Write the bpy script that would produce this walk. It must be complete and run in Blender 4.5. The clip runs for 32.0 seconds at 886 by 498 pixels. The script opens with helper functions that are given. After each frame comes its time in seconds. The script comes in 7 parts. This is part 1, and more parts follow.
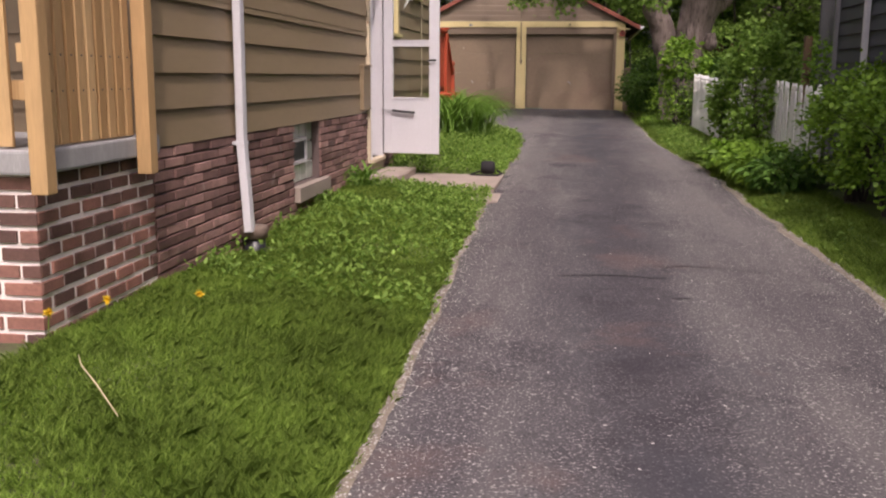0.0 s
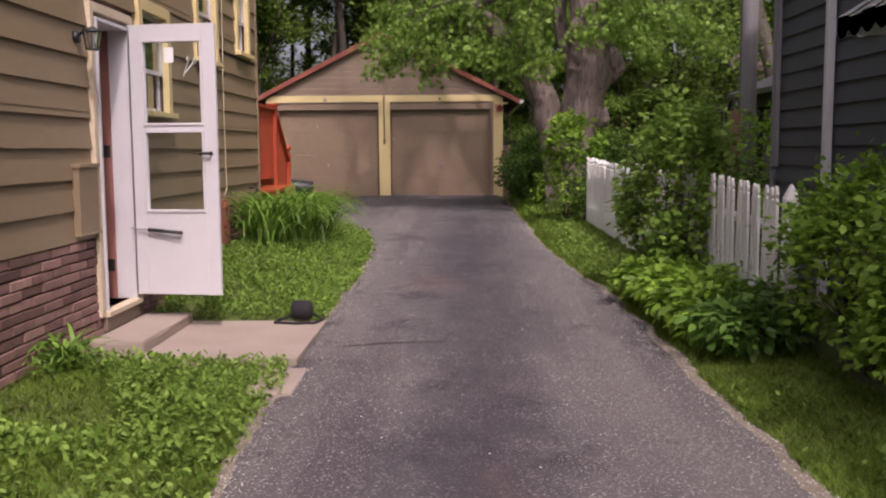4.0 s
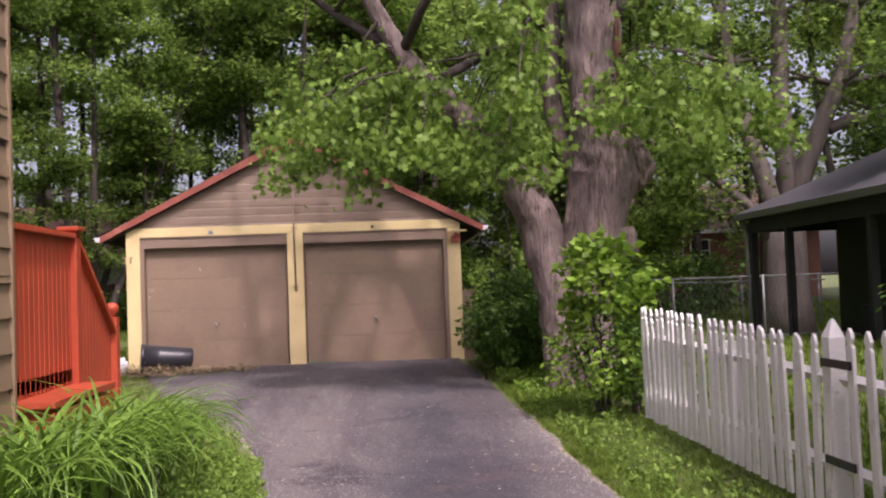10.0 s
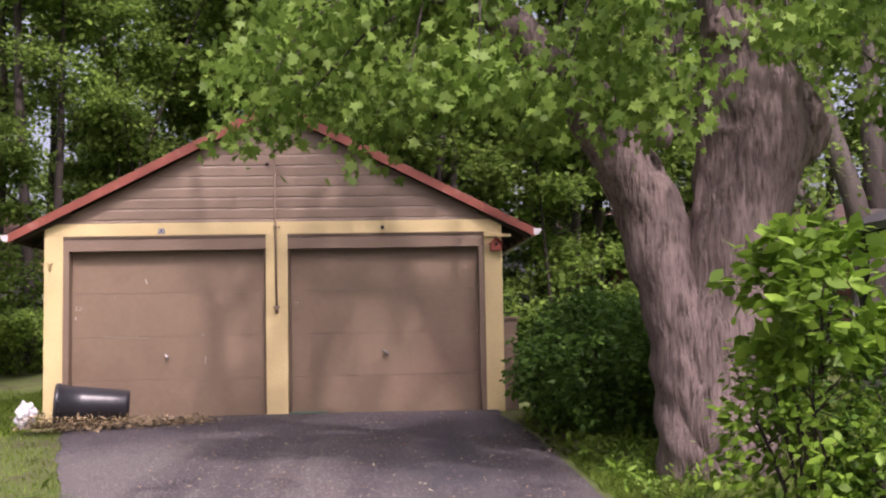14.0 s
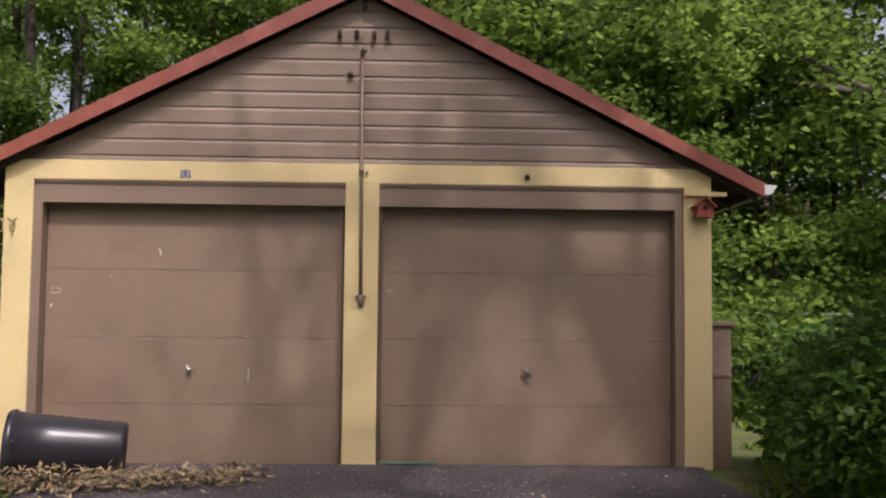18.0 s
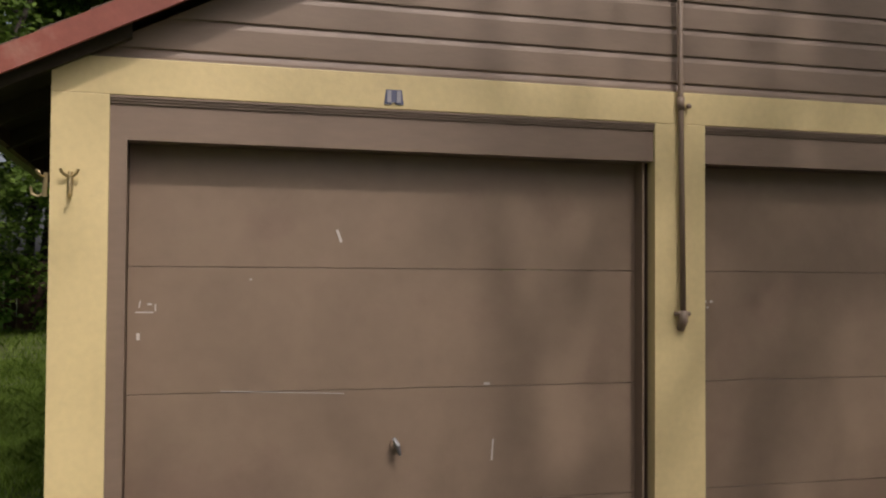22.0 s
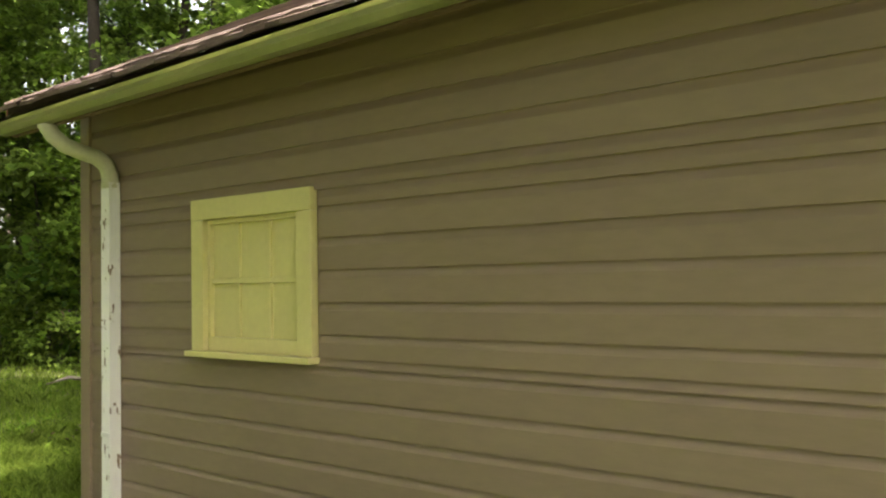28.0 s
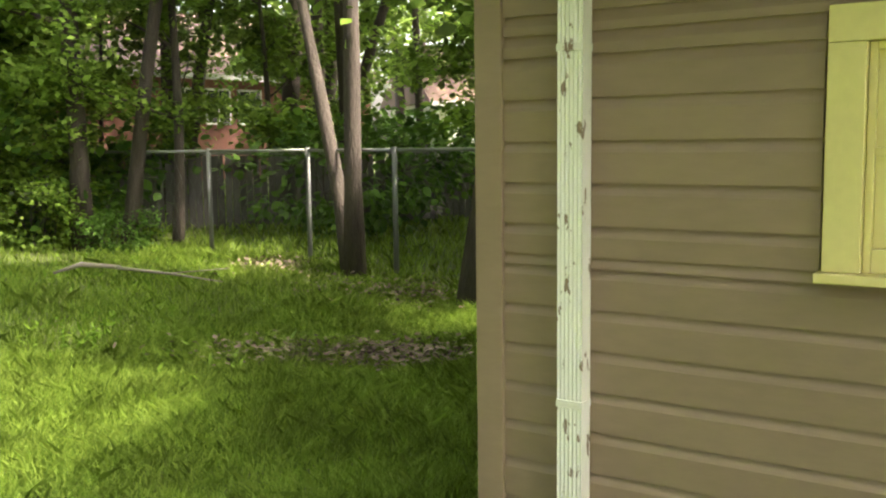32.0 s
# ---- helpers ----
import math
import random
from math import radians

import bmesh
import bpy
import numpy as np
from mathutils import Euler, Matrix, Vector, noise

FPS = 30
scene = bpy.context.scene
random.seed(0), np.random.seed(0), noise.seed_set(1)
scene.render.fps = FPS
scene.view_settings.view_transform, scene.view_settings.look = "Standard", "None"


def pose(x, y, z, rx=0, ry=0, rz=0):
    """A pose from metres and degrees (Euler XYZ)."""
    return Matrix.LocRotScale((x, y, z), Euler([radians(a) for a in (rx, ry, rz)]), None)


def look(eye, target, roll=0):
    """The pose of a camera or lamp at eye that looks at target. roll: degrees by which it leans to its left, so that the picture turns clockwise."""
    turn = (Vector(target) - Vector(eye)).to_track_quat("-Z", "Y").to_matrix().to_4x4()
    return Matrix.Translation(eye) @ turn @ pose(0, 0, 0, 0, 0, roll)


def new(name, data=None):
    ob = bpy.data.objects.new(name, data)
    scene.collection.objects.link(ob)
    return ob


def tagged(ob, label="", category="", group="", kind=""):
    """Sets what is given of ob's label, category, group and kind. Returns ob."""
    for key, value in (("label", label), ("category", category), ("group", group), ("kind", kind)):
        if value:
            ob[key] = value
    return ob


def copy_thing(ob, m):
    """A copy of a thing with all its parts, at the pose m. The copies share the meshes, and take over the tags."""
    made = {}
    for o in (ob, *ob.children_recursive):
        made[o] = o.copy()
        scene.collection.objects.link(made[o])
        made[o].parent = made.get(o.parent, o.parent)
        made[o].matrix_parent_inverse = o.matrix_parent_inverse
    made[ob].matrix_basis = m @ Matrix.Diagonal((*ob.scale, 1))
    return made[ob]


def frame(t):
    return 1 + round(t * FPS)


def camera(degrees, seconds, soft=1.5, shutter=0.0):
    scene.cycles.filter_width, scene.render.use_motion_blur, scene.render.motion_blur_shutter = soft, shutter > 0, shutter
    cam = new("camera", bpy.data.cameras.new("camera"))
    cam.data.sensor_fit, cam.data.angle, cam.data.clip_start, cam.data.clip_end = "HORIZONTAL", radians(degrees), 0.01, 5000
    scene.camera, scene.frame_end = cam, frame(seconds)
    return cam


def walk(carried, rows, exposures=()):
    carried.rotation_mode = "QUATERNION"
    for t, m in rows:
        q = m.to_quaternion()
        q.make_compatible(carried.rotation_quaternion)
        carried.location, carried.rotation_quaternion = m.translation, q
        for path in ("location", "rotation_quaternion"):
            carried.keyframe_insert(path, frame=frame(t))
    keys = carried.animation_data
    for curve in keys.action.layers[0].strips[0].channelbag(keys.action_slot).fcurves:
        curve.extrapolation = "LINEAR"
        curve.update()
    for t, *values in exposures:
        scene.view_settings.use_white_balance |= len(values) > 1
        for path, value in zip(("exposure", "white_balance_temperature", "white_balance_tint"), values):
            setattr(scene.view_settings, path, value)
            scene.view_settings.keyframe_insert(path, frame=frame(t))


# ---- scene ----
cam = camera(49.9, 32.0, soft=2.1)
PATH = [
    (0, (1.607, -27.515, 0.913), (1.338, -25.566, 0.555), 0.39),
    (0.5, (1.698, -27.173, 0.944), (1.573, -25.211, 0.574), -2.03),
    (1, (1.801, -26.698, 0.977), (1.719, -24.724, 0.667), -1.44),
    (1.5, (1.825, -26.203, 0.992), (1.785, -24.223, 0.717), -0.95),
    (2, (1.914, -25.642, 1.000), (1.876, -23.659, 0.741), -1.56),
    (2.5, (1.916, -25.075, 1.034), (1.787, -23.096, 0.776), -0.65),
    (3, (1.902, -24.482, 1.048), (1.796, -22.500, 0.797), -0.57),
    (3.5, (1.895, -23.866, 1.072), (1.805, -21.880, 0.849), 0.02),
    (4, (1.872, -23.309, 1.118), (1.832, -21.320, 0.910), -0.37),
    (4.5, (1.942, -22.760, 1.152), (1.896, -20.769, 0.967), -0.51),
    (6.5, (1.750, -20.360, 1.181), (1.732, -18.367, 1.018), 1.20),
    (7, (1.646, -19.845, 1.228), (1.631, -17.848, 1.108), 0.28),
    (7.5, (1.702, -19.260, 1.188), (1.653, -17.262, 1.094), -1.05),
    (8, (1.648, -18.704, 1.223), (1.542, -16.709, 1.145), -1.15),
    (8.5, (1.615, -18.166, 1.234), (1.595, -16.167, 1.151), -1.16),
    (9, (1.608, -17.645, 1.254), (1.620, -15.645, 1.221), -1.09),
    (9.5, (1.514, -17.178, 1.266), (1.574, -15.179, 1.279), -1.21),
    (10, (1.468, -16.646, 1.237), (1.600, -14.652, 1.317), -2.13),
    (10.5, (1.404, -16.100, 1.229), (1.557, -14.109, 1.343), -2.19),
    (11, (1.373, -15.555, 1.230), (1.502, -13.563, 1.362), -2.31),
    (11.5, (1.356, -15.036, 1.228), (1.403, -13.042, 1.366), -1.76),
    (12, (1.321, -14.511, 1.221), (1.494, -12.522, 1.333), -1.32),
    (12.5, (1.362, -13.943, 1.270), (1.686, -11.972, 1.370), -1.55),
    (13, (1.317, -13.348, 1.273), (1.591, -11.370, 1.378), -1.51),
    (13.5, (1.372, -12.731, 1.259), (1.499, -10.738, 1.378), -0.69),
    (15.5, (0.971, -10.676, 1.117), (1.135, -8.691, 1.292), -2.46),
    (16, (0.906, -10.086, 1.141), (1.007, -8.096, 1.312), -1.31),
    (16.5, (0.822, -9.504, 1.180), (0.961, -7.511, 1.281), -0.52),
    (17, (0.666, -8.917, 1.220), (0.834, -6.927, 1.325), -0.10),
    (17.5, (0.577, -8.328, 1.209), (0.640, -6.331, 1.313), 0.39),
    (18, (0.402, -7.771, 1.264), (0.469, -5.776, 1.387), 0.60),
    (18.5, (0.143, -7.278, 1.339), (0.148, -5.285, 1.513), 1.13),
    (19, (-0.156, -6.779, 1.373), (-0.261, -4.790, 1.559), 0.75),
    (19.5, (-0.467, -6.334, 1.404), (-0.611, -4.345, 1.553), 0.29),
    (20, (-0.905, -5.907, 1.427), (-0.765, -3.916, 1.562), -0.99),
    (20.5, (-1.237, -5.460, 1.479), (-1.128, -3.473, 1.675), -1.00),
    (21, (-1.622, -5.033, 1.561), (-1.219, -3.074, 1.593), -0.69),
    (21.5, (-1.960, -4.570, 1.536), (-1.586, -2.607, 1.599), -0.05),
    (22, (-2.332, -4.211, 1.518), (-1.810, -2.281, 1.576), 0.37),
    (22.5, (-2.651, -3.816, 1.509), (-2.018, -1.919, 1.519), -0.15),
    (23, (-2.896, -3.551, 1.486), (-2.185, -1.682, 1.511), -0.11),
    (23.5, (-3.121, -3.415, 1.331), (-2.29, -1.6, 1.454), -0.7),
    (24, (-3.488, -3.049, 1.3), (-2.704, -1.211, 1.384), 0.5),
    (24.2, (-3.654, -2.942, 1.248), (-2.906, -1.089, 1.321), 2.2),
    (24.5, (-3.926, -2.787, 1.234), (-3.106, -0.963, 1.27), 2.3),
    (26.5, (-5.284, -1.042, 1.201), (-4.159, 0.611, 1.266), 1.3),
    (27, (-5.452, -0.554, 1.231), (-4.216, 1.017, 1.193), -0.8),
    (27.6, (-5.529, 0.064, 1.26), (-4.15, 1.51, 1.177), -2.0),
    (28, (-5.659, 0.471, 1.237), (-4.18, 1.815, 1.309), -0.9),
    (28.5, (-5.766, 1.014, 1.243), (-4.21, 2.267, 1.335), -1.3),
    (29, (-5.826, 1.479, 1.223), (-4.349, 2.823, 1.321), 0.0),
    (29.5, (-5.983, 1.927, 1.234), (-4.389, 3.134, 1.254), -0.6),
    (30, (-6.016, 2.404, 1.252), (-4.493, 3.69, 1.413), -1.3),
    (30.2, (-6.037, 2.602, 1.224), (-4.532, 3.916, 1.303), -1.2),
    (30.5, (-6.077, 2.89, 1.229), (-4.532, 4.16, 1.212), -1.4),
    (31, (-6.066, 3.363, 1.272), (-4.525, 4.63, 1.131), -1.1),
    (31.5, (-5.941, 3.825, 1.302), (-4.431, 5.122, 1.107), -1.1),
    (32, (-5.824, 4.124, 1.309), (-4.169, 5.224, 1.085), -0.7),
]
EXPOSURES = [(0.0, 0.4, 6500, 23), (4.0, 0.36, 6450, 29), (8.0, 0.62, 6350, 33), (13.0, 0.86, 6250, 35), (16.0, 0.58, 6300, 33), (18.0, 0.4, 6300, 26), (20.0, -0.08, 6550, 19), (22.0, -0.14, 6400, 18), (24.0, -0.28, 6250, 23), (24.5, -0.2, 6250, 23), (25.7, 1.15, 6800, 15), (26.5, 2.75, 7450, 13), (28.5, 2.85, 7250, 17), (30.0, 2.85, 7200, 19), (32.0, 3.35, 7350, 10)]
walk(cam, [(t, look(e, a, r)) for t, e, a, r in PATH], EXPOSURES)

# ---- light ----
SUN_DIR = Vector((0.17, -0.56, 0.8)).normalized()
world = bpy.data.worlds.new("world")
scene.world = world
world.use_nodes = True
_n = world.node_tree.nodes
_sky = _n.new("ShaderNodeTexSky")
_sky.sky_type = "NISHITA"
_sky.sun_disc = False
_sky.sun_elevation = math.asin(SUN_DIR.z)
_sky.sun_rotation = math.atan2(SUN_DIR.x, SUN_DIR.y)
_sky.dust_density = 7.0
_sky.ozone_density = 0.5
_sky.air_density = 1.0
# thin white haze
_haze = _n.new("ShaderNodeHueSaturation")
_haze.inputs["Saturation"].default_value = 0.55
world.node_tree.links.new(_sky.outputs[0], _haze.inputs["Color"])
world.node_tree.links.new(_haze.outputs[0], _n["Background"].inputs[0])
_n["Background"].inputs[1].default_value = 0.15
sun_data = bpy.data.lights.new("sun", "SUN")
sun_data.energy = 2.0
sun_data.angle = radians(1.6)
sun_data.color = (1.0, 0.93, 0.82)
sun = new("sun", sun_data)
sun.matrix_world = look(SUN_DIR * 60, (0, 0, 0))

# ---- materials ----
MATS = {}


def mat(name, color, rough=0.6, var=0.12, scale=2.0, fine=40.0, bump=0.15, bump_scale=60.0, metal=0.0, tint=None,
        stain=None, stain_scale=1.2, stain_at=0.55, island=0.0, objvar=0.0, trans=0.0, stretch=(1, 1, 1), spec=0.5, bdist=0.004, soft=0.12):
    """A procedural surface: base colour with coarse and fine variation, optional stains, relief, and random tone a piece."""
    if name in MATS:
        return MATS[name]
    m = bpy.data.materials.new(name)
    m.use_nodes = True
    nt = m.node_tree
    N, L = nt.nodes, nt.links
    bsdf = N["Principled BSDF"]
    bsdf.inputs["Roughness"].default_value = rough
    bsdf.inputs["Metallic"].default_value = metal
    bsdf.inputs["Specular IOR Level"].default_value = spec
    co = N.new("ShaderNodeTexCoord")
    mp = N.new("ShaderNodeMapping")
    mp.inputs["Scale"].default_value = stretch
    geo = N.new("ShaderNodeNewGeometry")
    L.new(geo.outputs["Position"], mp.inputs["Vector"])
    n1 = N.new("ShaderNodeTexNoise")
    n1.inputs["Scale"].default_value = scale
    n1.inputs["Detail"].default_value = 5
    n2 = N.new("ShaderNodeTexNoise")
    n2.inputs["Scale"].default_value = fine
    n2.inputs["Detail"].default_value = 3
    for n in (n1, n2):
        L.new(mp.outputs[0], n.inputs["Vector"])
    mul = N.new("ShaderNodeMath")
    mul.operation = "MULTIPLY_ADD"
    L.new(n1.outputs["Fac"], mul.inputs[0])
    mul.inputs[1].default_value = 1.3
    L.new(n2.outputs["Fac"], mul.inputs[2])
    ramp = N.new("ShaderNodeMapRange")
    ramp.inputs["From Min"].default_value = 0.75
    ramp.inputs["From Max"].default_value = 1.55
    ramp.inputs["To Min"].default_value = 1 - var
    ramp.inputs["To Max"].default_value = 1 + var
    L.new(mul.outputs[0], ramp.inputs["Value"])
    val = ramp.outputs[0]
    if island or objvar:
        src = geo.outputs["Random Per Island"] if island else N.new("ShaderNodeObjectInfo").outputs["Random"]
        a = island or objvar
        r2 = N.new("ShaderNodeMapRange")
        r2.inputs["To Min"].default_value = 1 - a
        r2.inputs["To Max"].default_value = 1 + a
        L.new(src, r2.inputs["Value"])
        mm = N.new("ShaderNodeMath")
        mm.operation = "MULTIPLY"
        L.new(val, mm.inputs[0])
        L.new(r2.outputs[0], mm.inputs[1])
        val = mm.outputs[0]
    base = N.new("ShaderNodeMix")
    base.data_type = "RGBA"
    base.inputs[6].default_value = (*color, 1)
    base.inputs[7].default_value = (*(tint or color), 1)
    if tint:
        if island or objvar:
            L.new(src, base.inputs[0])
        else:
            L.new(n1.outputs["Fac"], base.inputs[0])
    else:
        base.inputs[0].default_value = 0
    col = base.outputs[2]
    if stain:
        n3 = N.new("ShaderNodeTexNoise")
        n3.inputs["Scale"].default_value = stain_scale
        n3.inputs["Detail"].default_value = 6
        n3.inputs["Roughness"].default_value = 0.65
        L.new(mp.outputs[0], n3.inputs["Vector"])
        r3 = N.new("ShaderNodeMapRange")
        r3.inputs["From Min"].default_value = stain_at
        r3.inputs["From Max"].default_value = stain_at + soft
        L.new(n3.outputs["Fac"], r3.inputs["Value"])
        ms = N.new("ShaderNodeMix")
        ms.data_type = "RGBA"
        L.new(r3.outputs[0], ms.inputs[0])
        L.new(col, ms.inputs[6])
        ms.inputs[7].default_value = (*stain, 1)
        col = ms.outputs[2]
    hsv = N.new("ShaderNodeHueSaturation")
    L.new(col, hsv.inputs["Color"])
    L.new(val, hsv.inputs["Value"])
    L.new(hsv.outputs[0], bsdf.inputs["Base Color"])
    if bump:
        nb = N.new("ShaderNodeTexNoise")
        nb.inputs["Scale"].default_value = bump_scale
        nb.inputs["Detail"].default_value = 4
        L.new(mp.outputs[0], nb.inputs["Vector"])
        bp = N.new("ShaderNodeBump")
        bp.inputs["Strength"].default_value = bump
        bp.inputs["Distance"].default_value = bdist
        L.new(nb.outputs["Fac"], bp.inputs["Height"])
        L.new(bp.outputs[0], bsdf.inputs["Normal"])
    if trans:
        tr = N.new("ShaderNodeBsdfTranslucent")
        mx = N.new("ShaderNodeMixShader")
        mx.inputs[0].default_value = trans
        L.new(hsv.outputs[0], tr.inputs["Color"])
        L.new(bsdf.outputs[0], mx.inputs[1])
        L.new(tr.outputs[0], mx.inputs[2])
        L.new(mx.outputs[0], N["Material Output"].inputs[0])
    MATS[name] = m
    return m


def glass(name, tint=(0.9, 0.95, 0.95)):
    m = bpy.data.materials.new(name)
    m.use_nodes = True
    b = m.node_tree.nodes["Principled BSDF"]
    b.inputs["Base Color"].default_value = (*tint, 1)
    b.inputs["Roughness"].default_value = 0.02
    b.inputs["Transmission Weight"].default_value = 1.0
    b.inputs["IOR"].default_value = 1.45
    return m


def asphalt():
    """Worn asphalt: pale aggregate, long dark and light wear bands, and a darker patch by the garage."""
    m = bpy.data.materials.new("asphalt")
    m.use_nodes = True
    nt = m.node_tree
    N, L = nt.nodes, nt.links
    b = N["Principled BSDF"]
    b.inputs["Roughness"].default_value = 0.9
    b.inputs["Specular IOR Level"].default_value = 0.25
    geo = N.new("ShaderNodeNewGeometry")

    def tex(scale, stretch=(1, 1, 1), detail=5, rough=0.6):
        mp = N.new("ShaderNodeMapping")
        mp.inputs["Scale"].default_value = stretch
        L.new(geo.outputs["Position"], mp.inputs["Vector"])
        n = N.new("ShaderNodeTexNoise")
        n.inputs["Scale"].default_value = scale
        n.inputs["Detail"].default_value = detail
        n.inputs["Roughness"].default_value = rough
        L.new(mp.outputs[0], n.inputs["Vector"])
        return n.outputs["Fac"]

    def span(v, a, c, lo=0.0, hi=1.0):
        r = N.new("ShaderNodeMapRange")
        r.inputs["From Min"].default_value, r.inputs["From Max"].default_value = a, c
        r.inputs["To Min"].default_value, r.inputs["To Max"].default_value = lo, hi
        L.new(v, r.inputs["Value"])
        return r.outputs[0]

    def mix(f, a, c):
        x = N.new("ShaderNodeMix")
        x.data_type = "RGBA"
        L.new(f, x.inputs[0])
        for s, i in ((a, 6), (c, 7)):
            if isinstance(s, tuple):
                x.inputs[i].default_value = (*s, 1)
            else:
                L.new(s, x.inputs[i])
        return x.outputs[2]
    sep = N.new("ShaderNodeSeparateXYZ")
    L.new(geo.outputs["Position"], sep.inputs[0])

    def math_node(op, a, c):
        n = N.new("ShaderNodeMath")
        n.operation = op
        for i, s in enumerate((a, c)):
            if isinstance(s, (int, float)):
                n.inputs[i].default_value = s
            else:
                L.new(s, n.inputs[i])
        return n.outputs[0]
    # oily darker track down the middle, paler worn asphalt to both sides
    off = math_node("ABSOLUTE", math_node("SUBTRACT", sep.outputs["X"], 1.95), 0)
    off = math_node("ADD", off, math_node("MULTIPLY", tex(1.1, (1, 0.45, 1), 7, 0.7), 2.2))
    pale = span(off, 1.1, 2.15)
    col = mix(pale, (0.05, 0.048, 0.056), (0.125, 0.113, 0.111))
    col = mix(span(tex(1.0, (1.1, 0.12, 1)), 0.45, 0.6, 0, 0.75), col, (0.052, 0.045, 0.052))
    col = mix(span(tex(1.3, detail=7, rough=0.7), 0.55, 0.66, 0, 0.85), col, (0.036, 0.031, 0.037))
    add = N.new("ShaderNodeMath")
    add.operation = "MULTIPLY_ADD"
    L.new(tex(0.8), add.inputs[0])
    add.inputs[1].default_value = 3.0
    L.new(sep.outputs["Y"], add.inputs[2])
    col = mix(span(add.outputs[0], -1.6, -0.4), col, (0.062, 0.055, 0.062))
    col = mix(span(tex(0.9, (1, 1, 1), 6, 0.7), 0.58, 0.7, 0, 0.4), col, (0.14, 0.088, 0.076))
    grit = math_node("MULTIPLY", span(tex(70, detail=3), 0.56, 0.68, 0, 0.9), span(math_node("ADD", pale, tex(2.2, detail=5)), 0.35, 1.2, 0.12, 1))
    col = mix(grit, col, (0.42, 0.38, 0.37))
    col = mix(span(tex(60, detail=3), 0.57, 0.7, 0, 0.75), col, (0.024, 0.02, 0.024))
    L.new(col, b.inputs["Base Color"])
    bp = N.new("ShaderNodeBump")
    bp.inputs["Strength"].default_value = 0.6
    bp.inputs["Distance"].default_value = 0.006
    L.new(tex(150, detail=3), bp.inputs["Height"])
    L.new(bp.outputs[0], b.inputs["Normal"])
    return m


TAUPE = mat("taupe_paint", (0.245, 0.178, 0.108), 0.5, 0.08, 1.5, 25, 0.12, 90, objvar=0.05, stretch=(1, 0.25, 1))
TAUPE_G = mat("garage_taupe_paint", (0.235, 0.17, 0.122), 0.5, 0.09, 1.6, 30, 0.15, 80, objvar=0.05, stretch=(0.3, 0.3, 1))
TAUPE_DOOR = mat("garage_door_paint", (0.252, 0.182, 0.126), 0.42, 0.1, 0.9, 12, 0.12, 30, stain=(0.225, 0.155, 0.11), stain_scale=0.9, stain_at=0.52)
CREAM = mat("cream_paint", (0.68, 0.55, 0.28), 0.45, 0.07, 2, 30, 0.15, 50, stain=(0.58, 0.47, 0.25), stain_scale=2.5, stain_at=0.6)
CREAM_S = mat("pale_yellow_paint", (0.62, 0.55, 0.26), 0.45, 0.06, 2, 30, 0.1, 50)
RED_FASCIA = mat("oxide_red_paint", (0.26, 0.075, 0.05), 0.5, 0.15, 3, 30, 0.2, 50, stain=(0.33, 0.15, 0.11), stain_scale=3, stain_at=0.58)
WHITE = mat("white_paint", (0.58, 0.565, 0.59), 0.4, 0.04, 2, 30, 0.05, 60)
WHITE_WORN = mat("worn_white_paint", (0.72, 0.71, 0.68), 0.55, 0.08, 3, 40, 0.2, 60, stain=(0.42, 0.4, 0.35), stain_scale=7, stain_at=0.6)
PEEL = mat("peeling_white_paint", (0.72, 0.72, 0.68), 0.5, 0.06, 3, 40, 0.3, 40, stain=(0.2, 0.14, 0.1), stain_scale=18, stain_at=0.6, soft=0.02, stretch=(1, 1, 0.4))
BRICK = mat("purple_red_brick", (0.17, 0.085, 0.075), 0.75, 0.25, 8, 60, 0.4, 70, tint=(0.27, 0.155, 0.135), objvar=0.35, stain=(0.34, 0.27, 0.25), stain_scale=3, stain_at=0.62)
BRICK_PIER = mat("dark_red_brick", (0.115, 0.06, 0.05), 0.75, 0.25, 8, 60, 0.4, 70, tint=(0.22, 0.1, 0.075), objvar=0.3, stain=(0.3, 0.2, 0.17), stain_scale=4, stain_at=0.64)
MORTAR = mat("mortar", (0.58, 0.47, 0.42), 0.9, 0.2, 6, 80, 0.5, 120)
MORTAR_D = mat("dark_mortar", (0.12, 0.085, 0.08), 0.9, 0.2, 6, 80, 0.5, 120)
CONCRETE = mat("concrete", (0.3, 0.24, 0.205), 0.85, 0.15, 2, 60, 0.4, 90, stain=(0.29, 0.24, 0.2), stain_scale=2, stain_at=0.55)
CONCRETE_G = mat("grey_concrete", (0.3, 0.29, 0.29), 0.85, 0.2, 3, 60, 0.4, 90, stretch=(3, 3, 0.5))
PINE = mat("new_pine_wood", (0.4, 0.235, 0.1), 0.6, 0.15, 2, 18, 0.2, 40, stretch=(6, 6, 0.6), objvar=0.12, tint=(0.46, 0.3, 0.145))
DARK = mat("dark_interior", (0.4, 0.34, 0.3), 0.8, 0.1)
BLACK = mat("black_metal", (0.02, 0.02, 0.022), 0.4, 0.1)
STEEL = mat("galvanised_steel", (0.5, 0.5, 0.52), 0.35, 0.08, metal=0.9)
ASPHALT = asphalt()
ROOF_TAB = mat("weathered_shingle_tab", (0.15, 0.1, 0.085), 0.95, 0.3, 6, 90, 0.6, 120, tint=(0.085, 0.065, 0.06), island=0.35)
ROOF_SH = mat("brown_shingle", (0.13, 0.085, 0.07), 0.9, 0.25, 5, 90, 0.5, 120, objvar=0.2)
